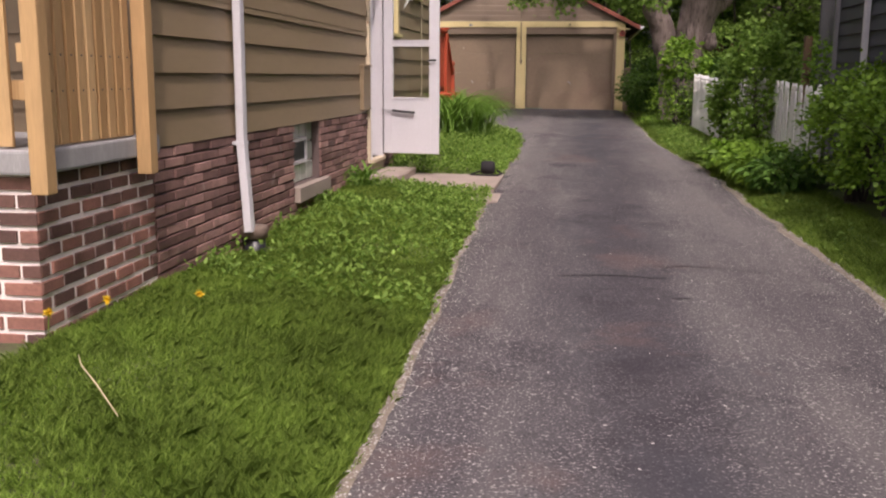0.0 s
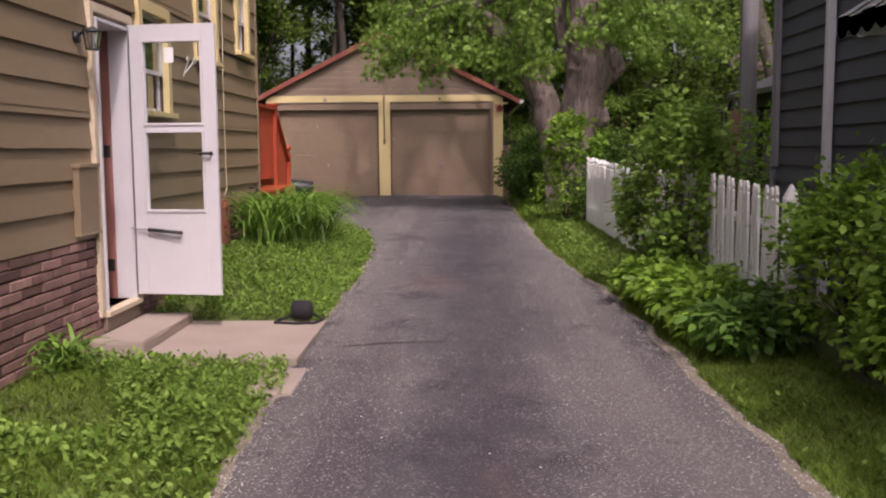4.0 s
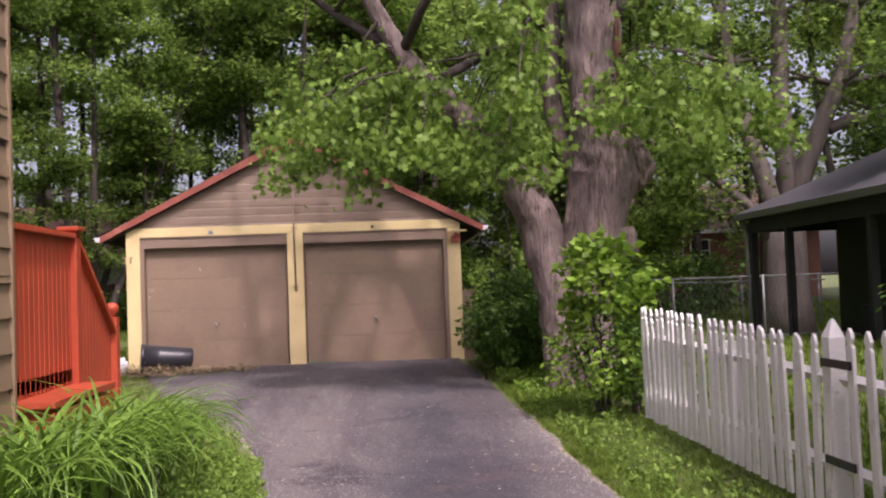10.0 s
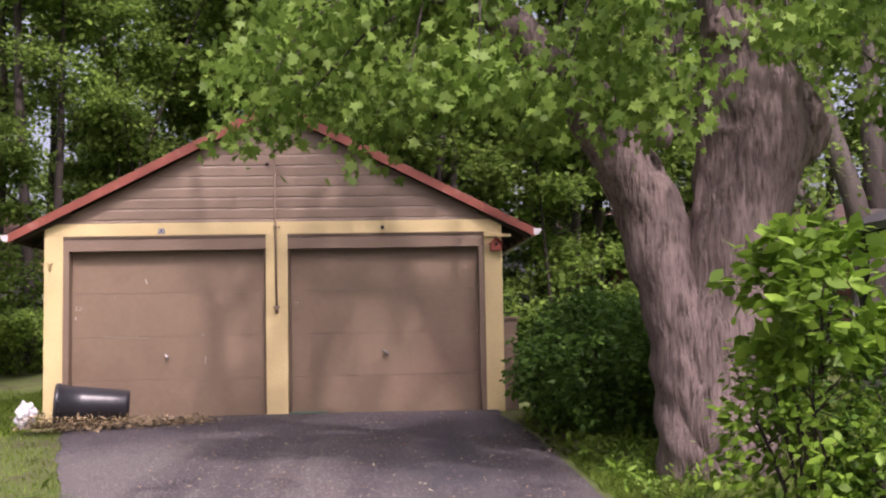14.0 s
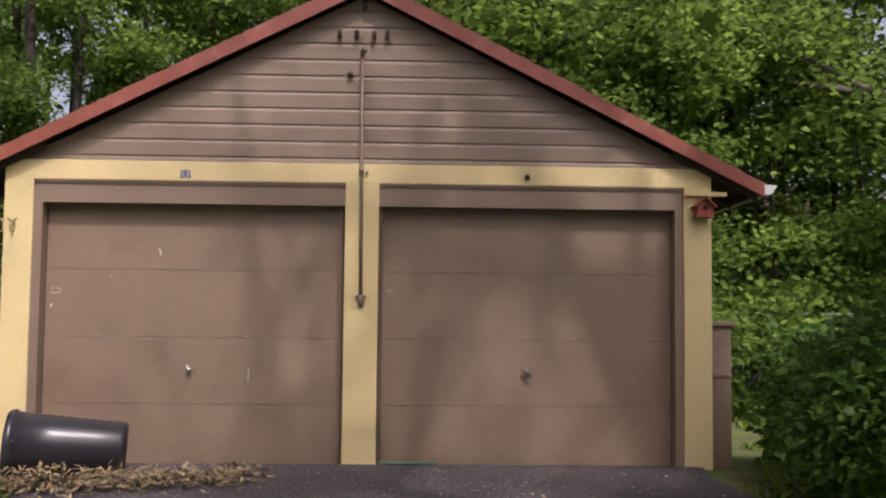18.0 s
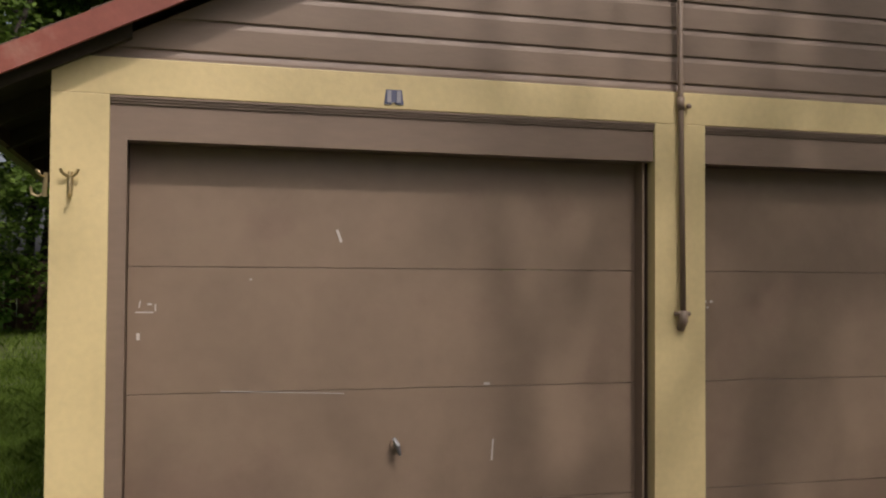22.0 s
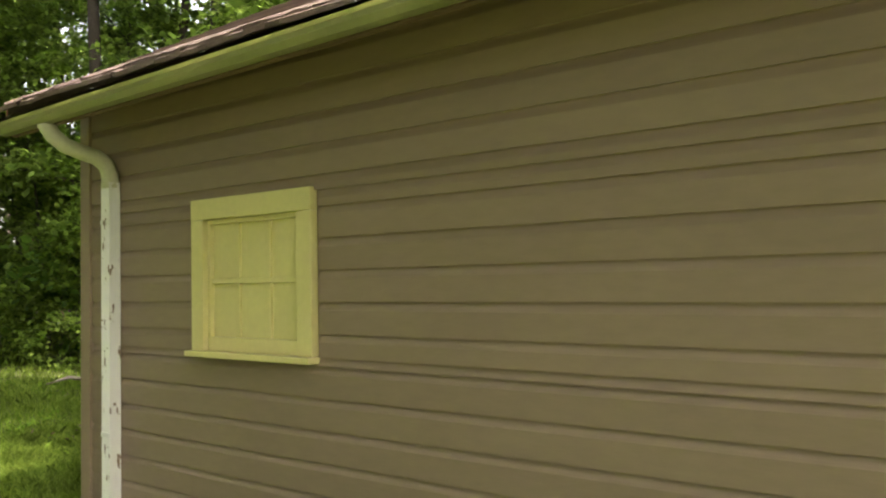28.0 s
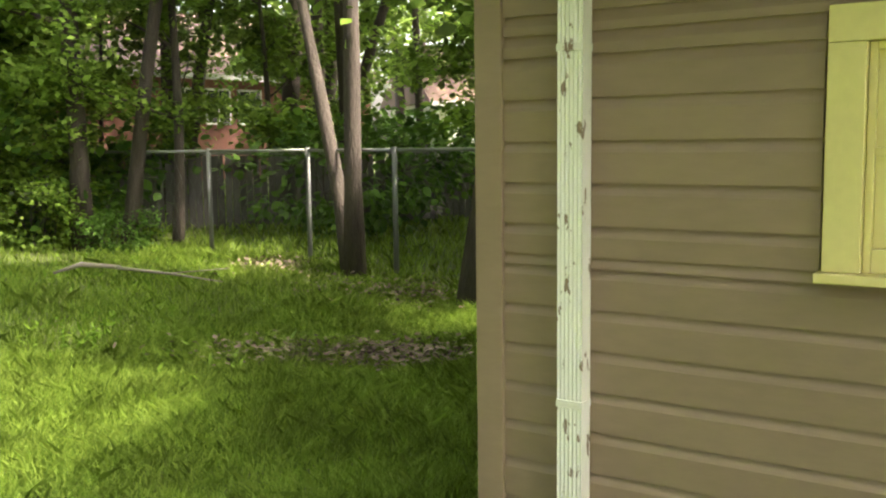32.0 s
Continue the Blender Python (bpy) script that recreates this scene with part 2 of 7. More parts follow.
DIRT = mat("trodden_earth", (0.2, 0.165, 0.13), 0.95, 0.35, 3, 60, 0.6, 90, stain=(0.1, 0.085, 0.062), stain_scale=7, stain_at=0.55)
GRASS_SOIL = mat("grass_soil", (0.095, 0.125, 0.03), 0.9, 0.4, 0.6, 30, 0.5, 60, stain=(0.075, 0.07, 0.035), stain_scale=1.4, stain_at=0.5)
GRASS = mat("grass_blade", (0.14, 0.23, 0.03), 0.6, 0.35, 1.6, 5, 0, tint=(0.23, 0.325, 0.065), island=0.3, trans=0.5, spec=0.15)
WEED = mat("broad_leaf_weed", (0.13, 0.24, 0.03), 0.55, 0.2, 1.5, 30, 0.2, 60, tint=(0.23, 0.35, 0.075), island=0.25, trans=0.45, spec=0.2)
LILY = mat("daylily_leaf", (0.11, 0.22, 0.022), 0.45, 0.2, 1.5, 20, 0.1, 60, tint=(0.16, 0.29, 0.045), island=0.3, trans=0.3)
LEAF = mat("maple_leaf", (0.13, 0.24, 0.034), 0.5, 0.2, 0.7, 10, 0, tint=(0.215, 0.335, 0.066), island=0.25, trans=0.5, spec=0.25)
LEAF_W = mat("woodland_leaf", (0.12, 0.205, 0.04), 0.6, 0.35, 0.35, 4, 0, tint=(0.235, 0.35, 0.072), island=0.35, trans=0.6, spec=0.2)
LEAF_D = mat("dark_shrub_leaf", (0.06, 0.14, 0.022), 0.5, 0.2, 1.2, 10, 0, tint=(0.11, 0.21, 0.035), island=0.3, trans=0.4, spec=0.3)
LEAF_B = mat("bright_shrub_leaf", (0.12, 0.24, 0.02), 0.5, 0.2, 1.2, 10, 0, tint=(0.22, 0.36, 0.045), island=0.3, trans=0.45, spec=0.3)
BARK = mat("maple_bark", (0.175, 0.135, 0.122), 0.9, 0.45, 3, 26, 0.9, 13, stain=(0.06, 0.043, 0.037), stain_scale=9, stain_at=0.52, stretch=(2.8, 2.8, 0.45), bdist=0.035, soft=0.14)
BARK_W = mat("woodland_bark", (0.058, 0.046, 0.04), 0.9, 0.3, 3, 30, 0.8, 18, stretch=(2, 2, 0.5), bdist=0.03)
DECK_RED = mat("red_deck_stain", (0.4, 0.062, 0.022), 0.55, 0.12, 2, 25, 0.15, 50, objvar=0.08)
GREY_SIDE = mat("slate_grey_paint", (0.06, 0.064, 0.078), 0.55, 0.1, 2, 30, 0.1, 60, objvar=0.08)
GREY_POLE = mat("weathered_grey_wood", (0.22, 0.21, 0.22), 0.85, 0.15, 3, 40, 0.4, 50, stretch=(4, 4, 0.4))
PLASTIC = mat("black_plastic", (0.022, 0.022, 0.028), 0.32, 0.2, 3, 30, 0.05, 40)
DRY = mat("brown_dead_leaf", (0.11, 0.078, 0.055), 0.9, 0.3, 5, 30, 0, tint=(0.17, 0.13, 0.1), island=0.4)
LITTER = mat("dry_litter", (0.2, 0.15, 0.085), 0.9, 0.3, 5, 30, 0, tint=(0.3, 0.23, 0.13), island=0.4)
CLEAR = glass("clear_glass")


# ---- mesh helpers ----
def attach(ob, parent):
    """Makes ob a part of parent without moving it."""
    if parent is not None:
        ob.parent = parent
        if parent.parent is None:
            ob.matrix_parent_inverse = parent.matrix_basis.inverted()


def part(name, bm, material, parent=None, label=""):
    me = bpy.data.meshes.new(name)
    bm.normal_update()
    bm.to_mesh(me)
    bm.free()
    me.materials.append(material)
    ob = new(name, me)
    attach(ob, parent)
    if label:
        ob["label"] = label
    return ob


def raw(name, verts, faces, material, parent=None, label="", smooth=False):
    me = bpy.data.meshes.new(name)
    me.from_pydata([tuple(v) for v in verts], [], faces)
    me.materials.append(material)
    if smooth:
        me.shade_smooth()
    ob = new(name, me)
    attach(ob, parent)
    if label:
        ob["label"] = label
    return ob


def empty(name, loc=(0, 0, 0), label="", category="", group="", kind=""):
    ob = new(name)
    ob.location = loc
    ob.empty_display_size = 0.1
    return tagged(ob, label, category, group, kind)


def box(bm, x0, x1, y0, y1, z0, z1, bevel=0.0, m=None):
    """Adds a box; bevel rounds its edges; m moves it."""
    r = bmesh.ops.create_cube(bm, size=1.0)
    vs = r["verts"]
    for v in vs:
        v.co = Vector(((x0 + x1) / 2 + v.co.x * (x1 - x0), (y0 + y1) / 2 + v.co.y * (y1 - y0), (z0 + z1) / 2 + v.co.z * (z1 - z0)))
        if m is not None:
            v.co = m @ v.co
    if bevel:
        es = list({e for v in vs for e in v.link_edges})
        bmesh.ops.bevel(bm, geom=es, offset=bevel, segments=2, affect="EDGES", profile=0.6)
    return bm


def boxes(*rows, bevel=0.0):
    bm = bmesh.new()
    for r in rows:
        box(bm, *r, bevel=bevel)
    return bm


def cells(a0, a1, z0, z1, holes):
    """The rectangles that fill a0..a1 by z0..z1 round the holes (a0, a1, z0, z1)."""
    za = sorted({z0, z1, *[z for h in holes for z in h[2:] if z0 < z < z1]})
    out = []
    for p, q in zip(za, za[1:]):
        cut = sorted((h[0], h[1]) for h in holes if h[2] < (p + q) / 2 < h[3])
        at = a0
        for c, d in cut:
            if c > at:
                out.append((at, min(c, a1), p, q))
            at = max(at, d)
        if at < a1:
            out.append((at, a1, p, q))
    return out


def tube(pts, radii, seg=8, verts=None, faces=None, close=True, wob=0.0):
    """Skins a line of points with rings; adds to verts and faces."""
    verts = [] if verts is None else verts
    faces = [] if faces is None else faces
    pts = [Vector(p) for p in pts]
    if isinstance(radii, (int, float)):
        radii = [radii] * len(pts)
    base = len(verts)
    up = Vector((0.123, 0.456, 0.88))
    for i, p in enumerate(pts):
        d = (pts[min(i + 1, len(pts) - 1)] - pts[max(i - 1, 0)]).normalized()
        side = d.cross(up)
        if side.length < 0.15:
            side = d.cross(Vector((1, 0, 0)))
        side.normalize()
        other = side.cross(d)
        for k in range(seg):
            a = 2 * math.pi * k / seg
            q = p + (side * math.cos(a) + other * math.sin(a)) * radii[i]
            if wob:
                q += (q - p).normalized() * radii[i] * wob * noise.noise(q * (0.9 / max(radii[i], 0.05)) + Vector((k, 0, 0)) * 0.01)
            verts.append(q)
    for i in range(len(pts) - 1):
        for k in range(seg):
            a, b = base + i * seg + k, base + i * seg + (k + 1) % seg
            faces.append((a, b, b + seg, a + seg))
    if close:
        faces.append(tuple(base + k for k in reversed(range(seg))))
        faces.append(tuple(base + (len(pts) - 1) * seg + k for k in range(seg)))
    return verts, faces


def polys(name, V, material, parent=None, label="", smooth=False):
    """One mesh of n separate faces of k corners each, from an array (n, k, 3)."""
    n, k, _ = V.shape
    me = bpy.data.meshes.new(name)
    me.vertices.add(n * k)
    me.vertices.foreach_set("co", V.astype(np.float32).ravel())
    me.loops.add(n * k)
    me.loops.foreach_set("vertex_index", np.arange(n * k, dtype=np.int32))
    me.polygons.add(n)
    me.polygons.foreach_set("loop_start", np.arange(0, n * k, k, dtype=np.int32))
    me.polygons.foreach_set("loop_total", np.full(n, k, dtype=np.int32))
    me.update(calc_edges=True)
    me.materials.append(material)
    ob = new(name, me)
    attach(ob, parent)
    if label:
        ob["label"] = label
    return ob


def unit(v):
    return v / np.maximum(np.linalg.norm(v, axis=-1, keepdims=True), 1e-9)


OVAL = np.array([(0, 0), (0.28, 0.3), (0.3, 0.6), (0, 1.0), (-0.3, 0.6), (-0.28, 0.3)])
PALM = np.array([(0, 0), (0.16, 0.22), (0.5, 0.18), (0.3, 0.42), (0.52, 0.72), (0.2, 0.62), (0, 1.0), (-0.2, 0.62), (-0.52, 0.72), (-0.3, 0.42), (-0.5, 0.18), (-0.16, 0.22)])
QUAD = np.array([(0, 0), (0.34, 0.5), (0, 1.0), (-0.34, 0.5)])
LANCE_W = np.array([(0, 0), (0.17, 0.25), (0.23, 0.5), (0.13, 0.8), (0, 1.0), (-0.13, 0.8), (-0.23, 0.5), (-0.17, 0.25)])
LANCE = np.array([(0, 0), (0.13, 0.3), (0.1, 0.65), (0, 1.0), (-0.1, 0.65), (-0.13, 0.3)])


def leaves(rng, at, size, shape, droop=0.3, flat=0.5, cup=0.15, out=None):
    """Leaf faces at points: random turn, tip hanging by droop, flat: how level they lie."""
    n = len(at)
    d = rng.normal(size=(n, 3))
    d[:, 2] = d[:, 2] * (1 - flat) - droop
    if out is not None:
        d += out
    d = unit(d)
    nn = rng.normal(size=(n, 3)) * (1 - flat)
    nn[:, 2] += 1.0
    w = unit(np.cross(d, nn))
    u = np.cross(w, d)
    s = size * rng.uniform(0.65, 1.25, size=(n, 1, 1))
    x, y = shape[:, 0][None, :, None], shape[:, 1][None, :, None]
    return at[:, None, :] + s * (x * w[:, None] + y * d[:, None] + (np.abs(x) * cup - 0.25 * y * y * droop) * u[:, None])


# ---- ground and drive ----
def ground_z(x, y):
    z = 0.0235 * min(y, 0.0)
    if x < 0.8 and y < -8.5:
        k = max(0.0, min(1.0, (0.75 - x) / 1.5))
        gap = min(1.0, max(0.0, (abs(y + 15.95) - 0.75) / 0.9))
        z += float(np.interp(y, (-24, -22, -20.7, -19, -17, -14, -8.5), (0.23, 0.19, 0.12, 0.13, 0.18, 0.25, 0.27))) * k * k * (3 - 2 * k) * gap * min(1.0, (-8.5 - y) / 3)
    if x > 3.2 and y < -1:
        k = min(1.0, (x - 3.2) / 0.8)
        z += 0.1 * k * k * (3 - 2 * k)
    # the yard falls beside the garage, runs level behind it and rises towards the far fences
    west = min(1.0, max(0.0, (-2.2 - x) / 0.7))
    k = min(1.0, max(0.0, (y + 2 * west) / (4 + 2 * west)))
    z -= 0.36 * k * k * (3 - 2 * k)
    z += 0.045 * min(max(0.0, y - 9), 14)
    return z


EDGE_Y = (-60, -24, -22, -20.5, -19, -17.5, -16.3, -14.3, -12.4, -11, -10, -9, -8.3, -7, -6, -5, -3.4, -1.5, -0.3)
EDGE_L = (0.8, 0.8, 0.79, 0.73, 0.71, 0.67, 0.64, 0.68, 0.71, 0.66, 0.61, 0.45, 0.34, 0.02, -0.45, -1.0, -1.62, -2.2, -2.6)
EDGE_R = (3.65, 3.6, 3.58, 3.54, 3.47, 3.43, 3.41, 3.38, 3.2, 3.1, 3.05, 3.0, 2.99, 3.0, 2.99, 2.95, 2.95, 2.9, 2.8)


def edge_l(y):
    return float(np.interp(y, EDGE_Y, EDGE_L)) + 0.05 * noise.noise((y * 1.7, 3.1, 0)) + 0.02 * noise.noise((y * 7, 1, 0))


def edge_r(y):
    return float(np.interp(y, EDGE_Y, EDGE_R)) + 0.05 * noise.noise((y * 1.6, 9.1, 0)) + 0.02 * noise.noise((y * 7, 5, 0))


GRID_X = np.array([-400, -120, -50, -25, -15] + [x * 0.5 for x in range(-24, -3)] + [-1.5 + 0.2 * k for k in range(1, 33)] + [x * 0.5 for x in range(11, 27)] + [16, 25, 50, 120, 400])
GRID_Y = np.array([-400, -120, -60] + [y * 0.5 for y in range(-80, 50)] + [30, 40, 60, 120, 400])
GRID_Z = np.array([[ground_z(x, max(y, -40)) + (0.025 * noise.noise((x * 0.7, y * 0.7, 0)) if -12 < x < 13 and -40 < y < 25 else 0) - 0.03 for x in GRID_X] for y in GRID_Y])


def surface(x, y):
    """Height of the soil as it is built, for arrays of places."""
    i = np.clip(np.searchsorted(GRID_X, x) - 1, 0, len(GRID_X) - 2)
    j = np.clip(np.searchsorted(GRID_Y, y) - 1, 0, len(GRID_Y) - 2)
    u, w = (x - GRID_X[i]) / (GRID_X[i + 1] - GRID_X[i]), (y - GRID_Y[j]) / (GRID_Y[j + 1] - GRID_Y[j])
    return GRID_Z[j, i] * (1 - u) * (1 - w) + GRID_Z[j, i + 1] * u * (1 - w) + GRID_Z[j + 1, i] * (1 - u) * w + GRID_Z[j + 1, i + 1] * u * w


def build_ground():
    v = [(x, y, GRID_Z[j, i]) for j, y in enumerate(GRID_Y) for i, x in enumerate(GRID_X)]
    w = len(GRID_X)
    f = [(j * w + i, j * w + i + 1, (j + 1) * w + i + 1, (j + 1) * w + i) for j in range(len(GRID_Y) - 1) for i in range(w - 1)]
    g = raw("ground", v, f, GRASS_SOIL, smooth=True)
    tagged(g, "uneven lawn soil with worn earth between the grass", "ground", kind="structure")


def verge(edge, sgn, y0, y1, label):
    """A ragged strip of trodden earth and grit between the asphalt and the grass."""
    v, f = [], []
    ys = np.arange(y0, y1, 0.06)
    for y in ys:
        e = edge(y)
        wide = 0.055 + 0.05 * noise.noise((y * 2.3, 4 * sgn, 0)) + 0.03 * noise.noise((y * 9, 7, sgn))
        for k, d in enumerate((-0.05, 0.0, 0.5 * wide, wide)):
            x = e + sgn * d
            v.append((x, y, float(surface(np.array([x]), np.array([y]))[0]) + (0.012, 0.014, 0.012, -0.006)[k] + 0.004 * noise.noise((x * 30, y * 30, 0))))
    for j in range(len(ys) - 1):
        for i in range(3):
            a = 4 * j + i
            f.append((a, a + 1, a + 5, a + 4) if sgn > 0 else (a, a + 4, a + 5, a + 1))
    o = raw("dirt_verge", v, f, DIRT, smooth=True)
    tagged(o, label, "ground", kind="structure")


def build_drive():
    v, f = [], []
    ys = list(np.arange(-60, -30, 2.0)) + list(np.arange(-30, -0.2, 0.15)) + [-0.04]
    steps = [0, 0.012, 0.05] + [k / 12 for k in range(1, 12)] + [0.95, 0.988, 1]
    n = len(steps)
    for y in ys:
        a, b = edge_l(y), edge_r(y)
        for k, s in enumerate(steps):
            x = a + (b - a) * s
            crown = 0.035 * (1 - (2 * s - 1) ** 4) - 0.008 + 0.006 * noise.noise((x * 1.3, y * 0.9, 4))
            if k in (0, n - 1):
                crown = -0.045
            v.append((x, y, ground_z(x, y) + crown * min(1, -y / 0.6 + 0.2)))
    for j in range(len(ys) - 1):
        for i in range(n - 1):
            a = j * n + i
            f.append((a, a + 1, a + 1 + n, a + n))
    d = raw("road", v, f, ASPHALT, smooth=True)
    tagged(d, "worn grey asphalt driveway with a darker patch by the garage", "driveway", kind="structure")


def crack(pts, w):
    """A thin dark sealed crack lying on the asphalt."""
    v, f = [], []
    for i in range(len(pts) - 1):
        (xa, ya), (xb, yb) = pts[i], pts[i + 1]
        n = 14
        for k in range(n):
            t = k / n
            x = xa + (xb - xa) * t + 0.03 * noise.noise((xa + t * 5, ya * 3, i))
            y = ya + (yb - ya) * t + 0.05 * noise.noise((xa + t * 4, ya, i + 9))
            e, g = edge_l(y), edge_r(y)
            q = (x - e) / (g - e)
            z = ground_z(x, y) + 0.035 * (1 - (2 * q - 1) ** 4) + 0.006 * noise.noise((x * 1.3, y * 0.9, 4)) - 0.004
            ww = w * (0.5 + 0.5 * abs(noise.noise((x * 4, y * 4, 2)))) + 0.002
            dx, dy = (0, ww) if abs(xb - xa) > abs(yb - ya) else (ww, 0)
            v += [(x - dx, y - dy, z), (x + dx, y + dy, z)]
    f = [(2 * i, 2 * i + 1, 2 * i + 3, 2 * i + 2) for i in range(len(v) // 2 - 1)]
    o = raw("asphalt_crack", v, f, mat("old_tar", (0.03, 0.027, 0.032), 0.8, 0.2, 6, 60, 0.3, 90))
    tagged(o, "dark sealed crack across the worn asphalt", "crack", group="cracks in the drive")


build_ground()
build_drive()
verge(edge_l, -1, -28, -6.5, "ragged strip of pale earth beside the asphalt and the lawn")
verge(edge_r, 1, -28, -6.5, "ragged strip of pale earth beside the asphalt and the hedge")
crack([(1.5, -20.9), (1.95, -20.85), (2.32, -20.92)], 0.022)
crack([(0.95, -16.2), (1.4, -16.12), (1.8, -16.08)], 0.018)
crack([(2.16, -20.5), (2.6, -20.52), (3.03, -20.6)], 0.012)
for x, y in ((1.85, -21.24), (2.13, -21.2), (2.31, -21.43), (1.72, -21.47)):
    crack([(x - 0.05, y), (x + 0.05, y + 0.01)], 0.03)

# ---- garage ----
GX, GD = 2.86, 5.9          # half width, depth
DOOR_X0, DOOR_X1, DOOR_Z = 0.135, 2.575, 2.085
ROOF_TOP, ROOF_SLOPE, EAVE_X = 3.955, 0.505, 3.28


def roof_z(x):
    return ROOF_TOP - ROOF_SLOPE * abs(x)


def triangle_board(z0, z1, y0, y1):
    """A gable board whose ends follow the roof."""
    def lim(z):
        return max(0.02, (ROOF_TOP - 0.12 - z) / ROOF_SLOPE)
    v, f = [], []
    prof = [(z0, y0 - 0.002), (z0 + 0.004, y0 - 0.003), (z1 - 0.034, y0 - 0.001), (z1 - 0.022, y0 + 0.002), (z1 - 0.008, y0 + 0.007), (z1, y0 + 0.008)]
    for z, y in prof:
        h = min(GX, lim(z))
        v += [(-h, y, z), (h, y, z), (-h, y1, z), (h, y1, z)]
    for i in range(len(prof) - 1):
        k = 4 * i
        f += [(k, k + 1, k + 5, k + 4), (k + 2, k + 6, k + 7, k + 3), (k, k + 4, k + 6, k + 2), (k + 1, k + 3, k + 7, k + 5)]
    k = 4 * (len(prof) - 1)
    f += [(0, 2, 3, 1), (k, k + 1, k + 3, k + 2)]
    return v, f


def build_garage():
    wall_f = raw("wall_front", *front_wall_mesh(), TAUPE_G)
    tagged(wall_f, "taupe painted wooden front of the garage", "wall", kind="structure")
    # gable boards
    z = 2.3437
    k = 0
    while z < 3.72:
        v, f = triangle_board(z, z + 0.1365, -0.006, 0.04)
        raw("gable_board", v, f, TAUPE_G, wall_f)
        z += 0.1365
        k += 1
    # cream trim on the front
    for name, r in (("corner_board", (-2.875, -2.645, -0.028, 0.05, -0.03, 2.272)), ("corner_board", (2.645, 2.875, -0.028, 0.05, -0.03, 2.272)),
                    ("header_board", (-2.875, 2.875, -0.028, 0.05, 2.272, 2.43)), ("middle_post", (-0.137, 0.137, -0.028, 0.05, -0.02, 2.272))):
        part(name, boxes(r, bevel=0.004), CREAM, wall_f, "cream painted " + name.replace("_", " "))
    for s in (-1, 1):
        # door casing: head, moulding and jambs
        x0, x1 = (-2.645, -0.137) if s < 0 else (0.137, 2.645)
        part("head_casing", boxes((x0, x1, -0.012, 0.13, DOOR_Z, 2.236)), TAUPE_G, wall_f)
        for i, (zz, d) in enumerate(((2.237, 0.02), (2.248, 0.026), (2.259, 0.032))):
            part("moulding", boxes((x0, x1, -d, 0.06, zz, zz + 0.0095)), TAUPE_G, wall_f)
        j0, j1 = (-2.645, -2.575) if s < 0 else (2.575, 2.645)
        part("jamb_casing", boxes((j0, j1, -0.012, 0.13, -0.02, DOOR_Z)), TAUPE_G, wall_f)
        e0, e1 = (-0.175, -0.137) if s < 0 else (0.137, 0.165)
        for i in range(3):
            xx = e0 + (e1 - e0) * i / 3
            part("stop_moulding", boxes((xx, xx + (e1 - e0) / 3 - 0.003, 0.03 + 0.022 * (i if s < 0 else 2 - i), 0.13, -0.02, DOOR_Z)), TAUPE_G, wall_f)
    side_wall(-1)
    side_wall(1)
    back = part("wall_back", boxes((-GX, GX, GD - 0.1, GD, -0.5, 2.3)), TAUPE_G)
    tagged(back, "taupe painted back wall of the garage", "wall", kind="structure")
    v = [(-GX, GD - 0.1, 2.3), (GX, GD - 0.1, 2.3), (0, GD - 0.1, 3.78), (-GX, GD, 2.3), (GX, GD, 2.3), (0, GD, 3.78)]
    g = raw("wall_back_gable", v, [(0, 1, 2), (3, 5, 4), (0, 3, 4, 1), (1, 4, 5, 2), (2, 5, 3, 0)], TAUPE_G)
    tagged(g, "taupe painted back gable of the garage", "wall", kind="structure")
    fl = part("floor", boxes((-GX + 0.1, GX - 0.1, 0.16, GD - 0.1, -0.2, -0.02)), CONCRETE)
    tagged(fl, "grey concrete garage floor", "floor", kind="structure")
    roof()


def front_wall_mesh():
    bm = bmesh.new()
    holes = [(-DOOR_X1 - 0.07, -DOOR_X0, -0.3, DOOR_Z + 0.14), (DOOR_X0, DOOR_X1 + 0.07, -0.3, DOOR_Z + 0.14)]
    for a, b, c, d in cells(-GX, GX, -0.2, 2.432, holes):
        box(bm, a, b, 0.03, 0.14, c, d)
    # gable backing
    h = (ROOF_TOP - 0.12 - 2.43) / ROOF_SLOPE
    vs = [bm.verts.new(p) for p in ((-h, 0.03, 2.434), (h, 0.03, 2.434), (0, 0.03, ROOF_TOP - 0.12), (-h, 0.12, 2.434), (h, 0.12, 2.434), (0, 0.12, ROOF_TOP - 0.12))]
    for q in ((0, 1, 2), (3, 5, 4), (0, 3, 4, 1), (1, 4, 5, 2), (2, 5, 3, 0)):
        bm.faces.new([vs[i] for i in q])
    me = [[v.co.copy() for v in bm.verts], []]
    bm.verts.index_update()
    me[1] = [tuple(v.index for v in f.verts) for f in bm.faces]
    bm.free()
    return me


def siding_piece(y0, y1, z0, z1, s):
    """A drop-siding board of a side wall, with a wide cove along its top."""
    x = s * (GX + 0.018)
    cove = [(0.0, 0.04), (0.0035, 0.03), (0.0085, 0.019), (0.0125, 0.009), (0.014, 0.0)]
    prof = [(x, z0)] + [(x - s * a, z1 - b) for a, b in cove] + [(s * (GX - 0.02), z1), (s * (GX - 0.02), z0)]
    n = len(prof)
    v = [(a, y0, c) for a, c in prof] + [(a, y1, c) for a, c in prof]
    f = [(i, (i + 1) % n, (i + 1) % n + n, i + n) for i in range(n)] + [tuple(reversed(range(n))), tuple(range(n, 2 * n))]
    if s < 0:
        f = [tuple(reversed(q)) for q in f]
    return v, f


WIN = (3.83, 4.685, 0.925, 1.628)


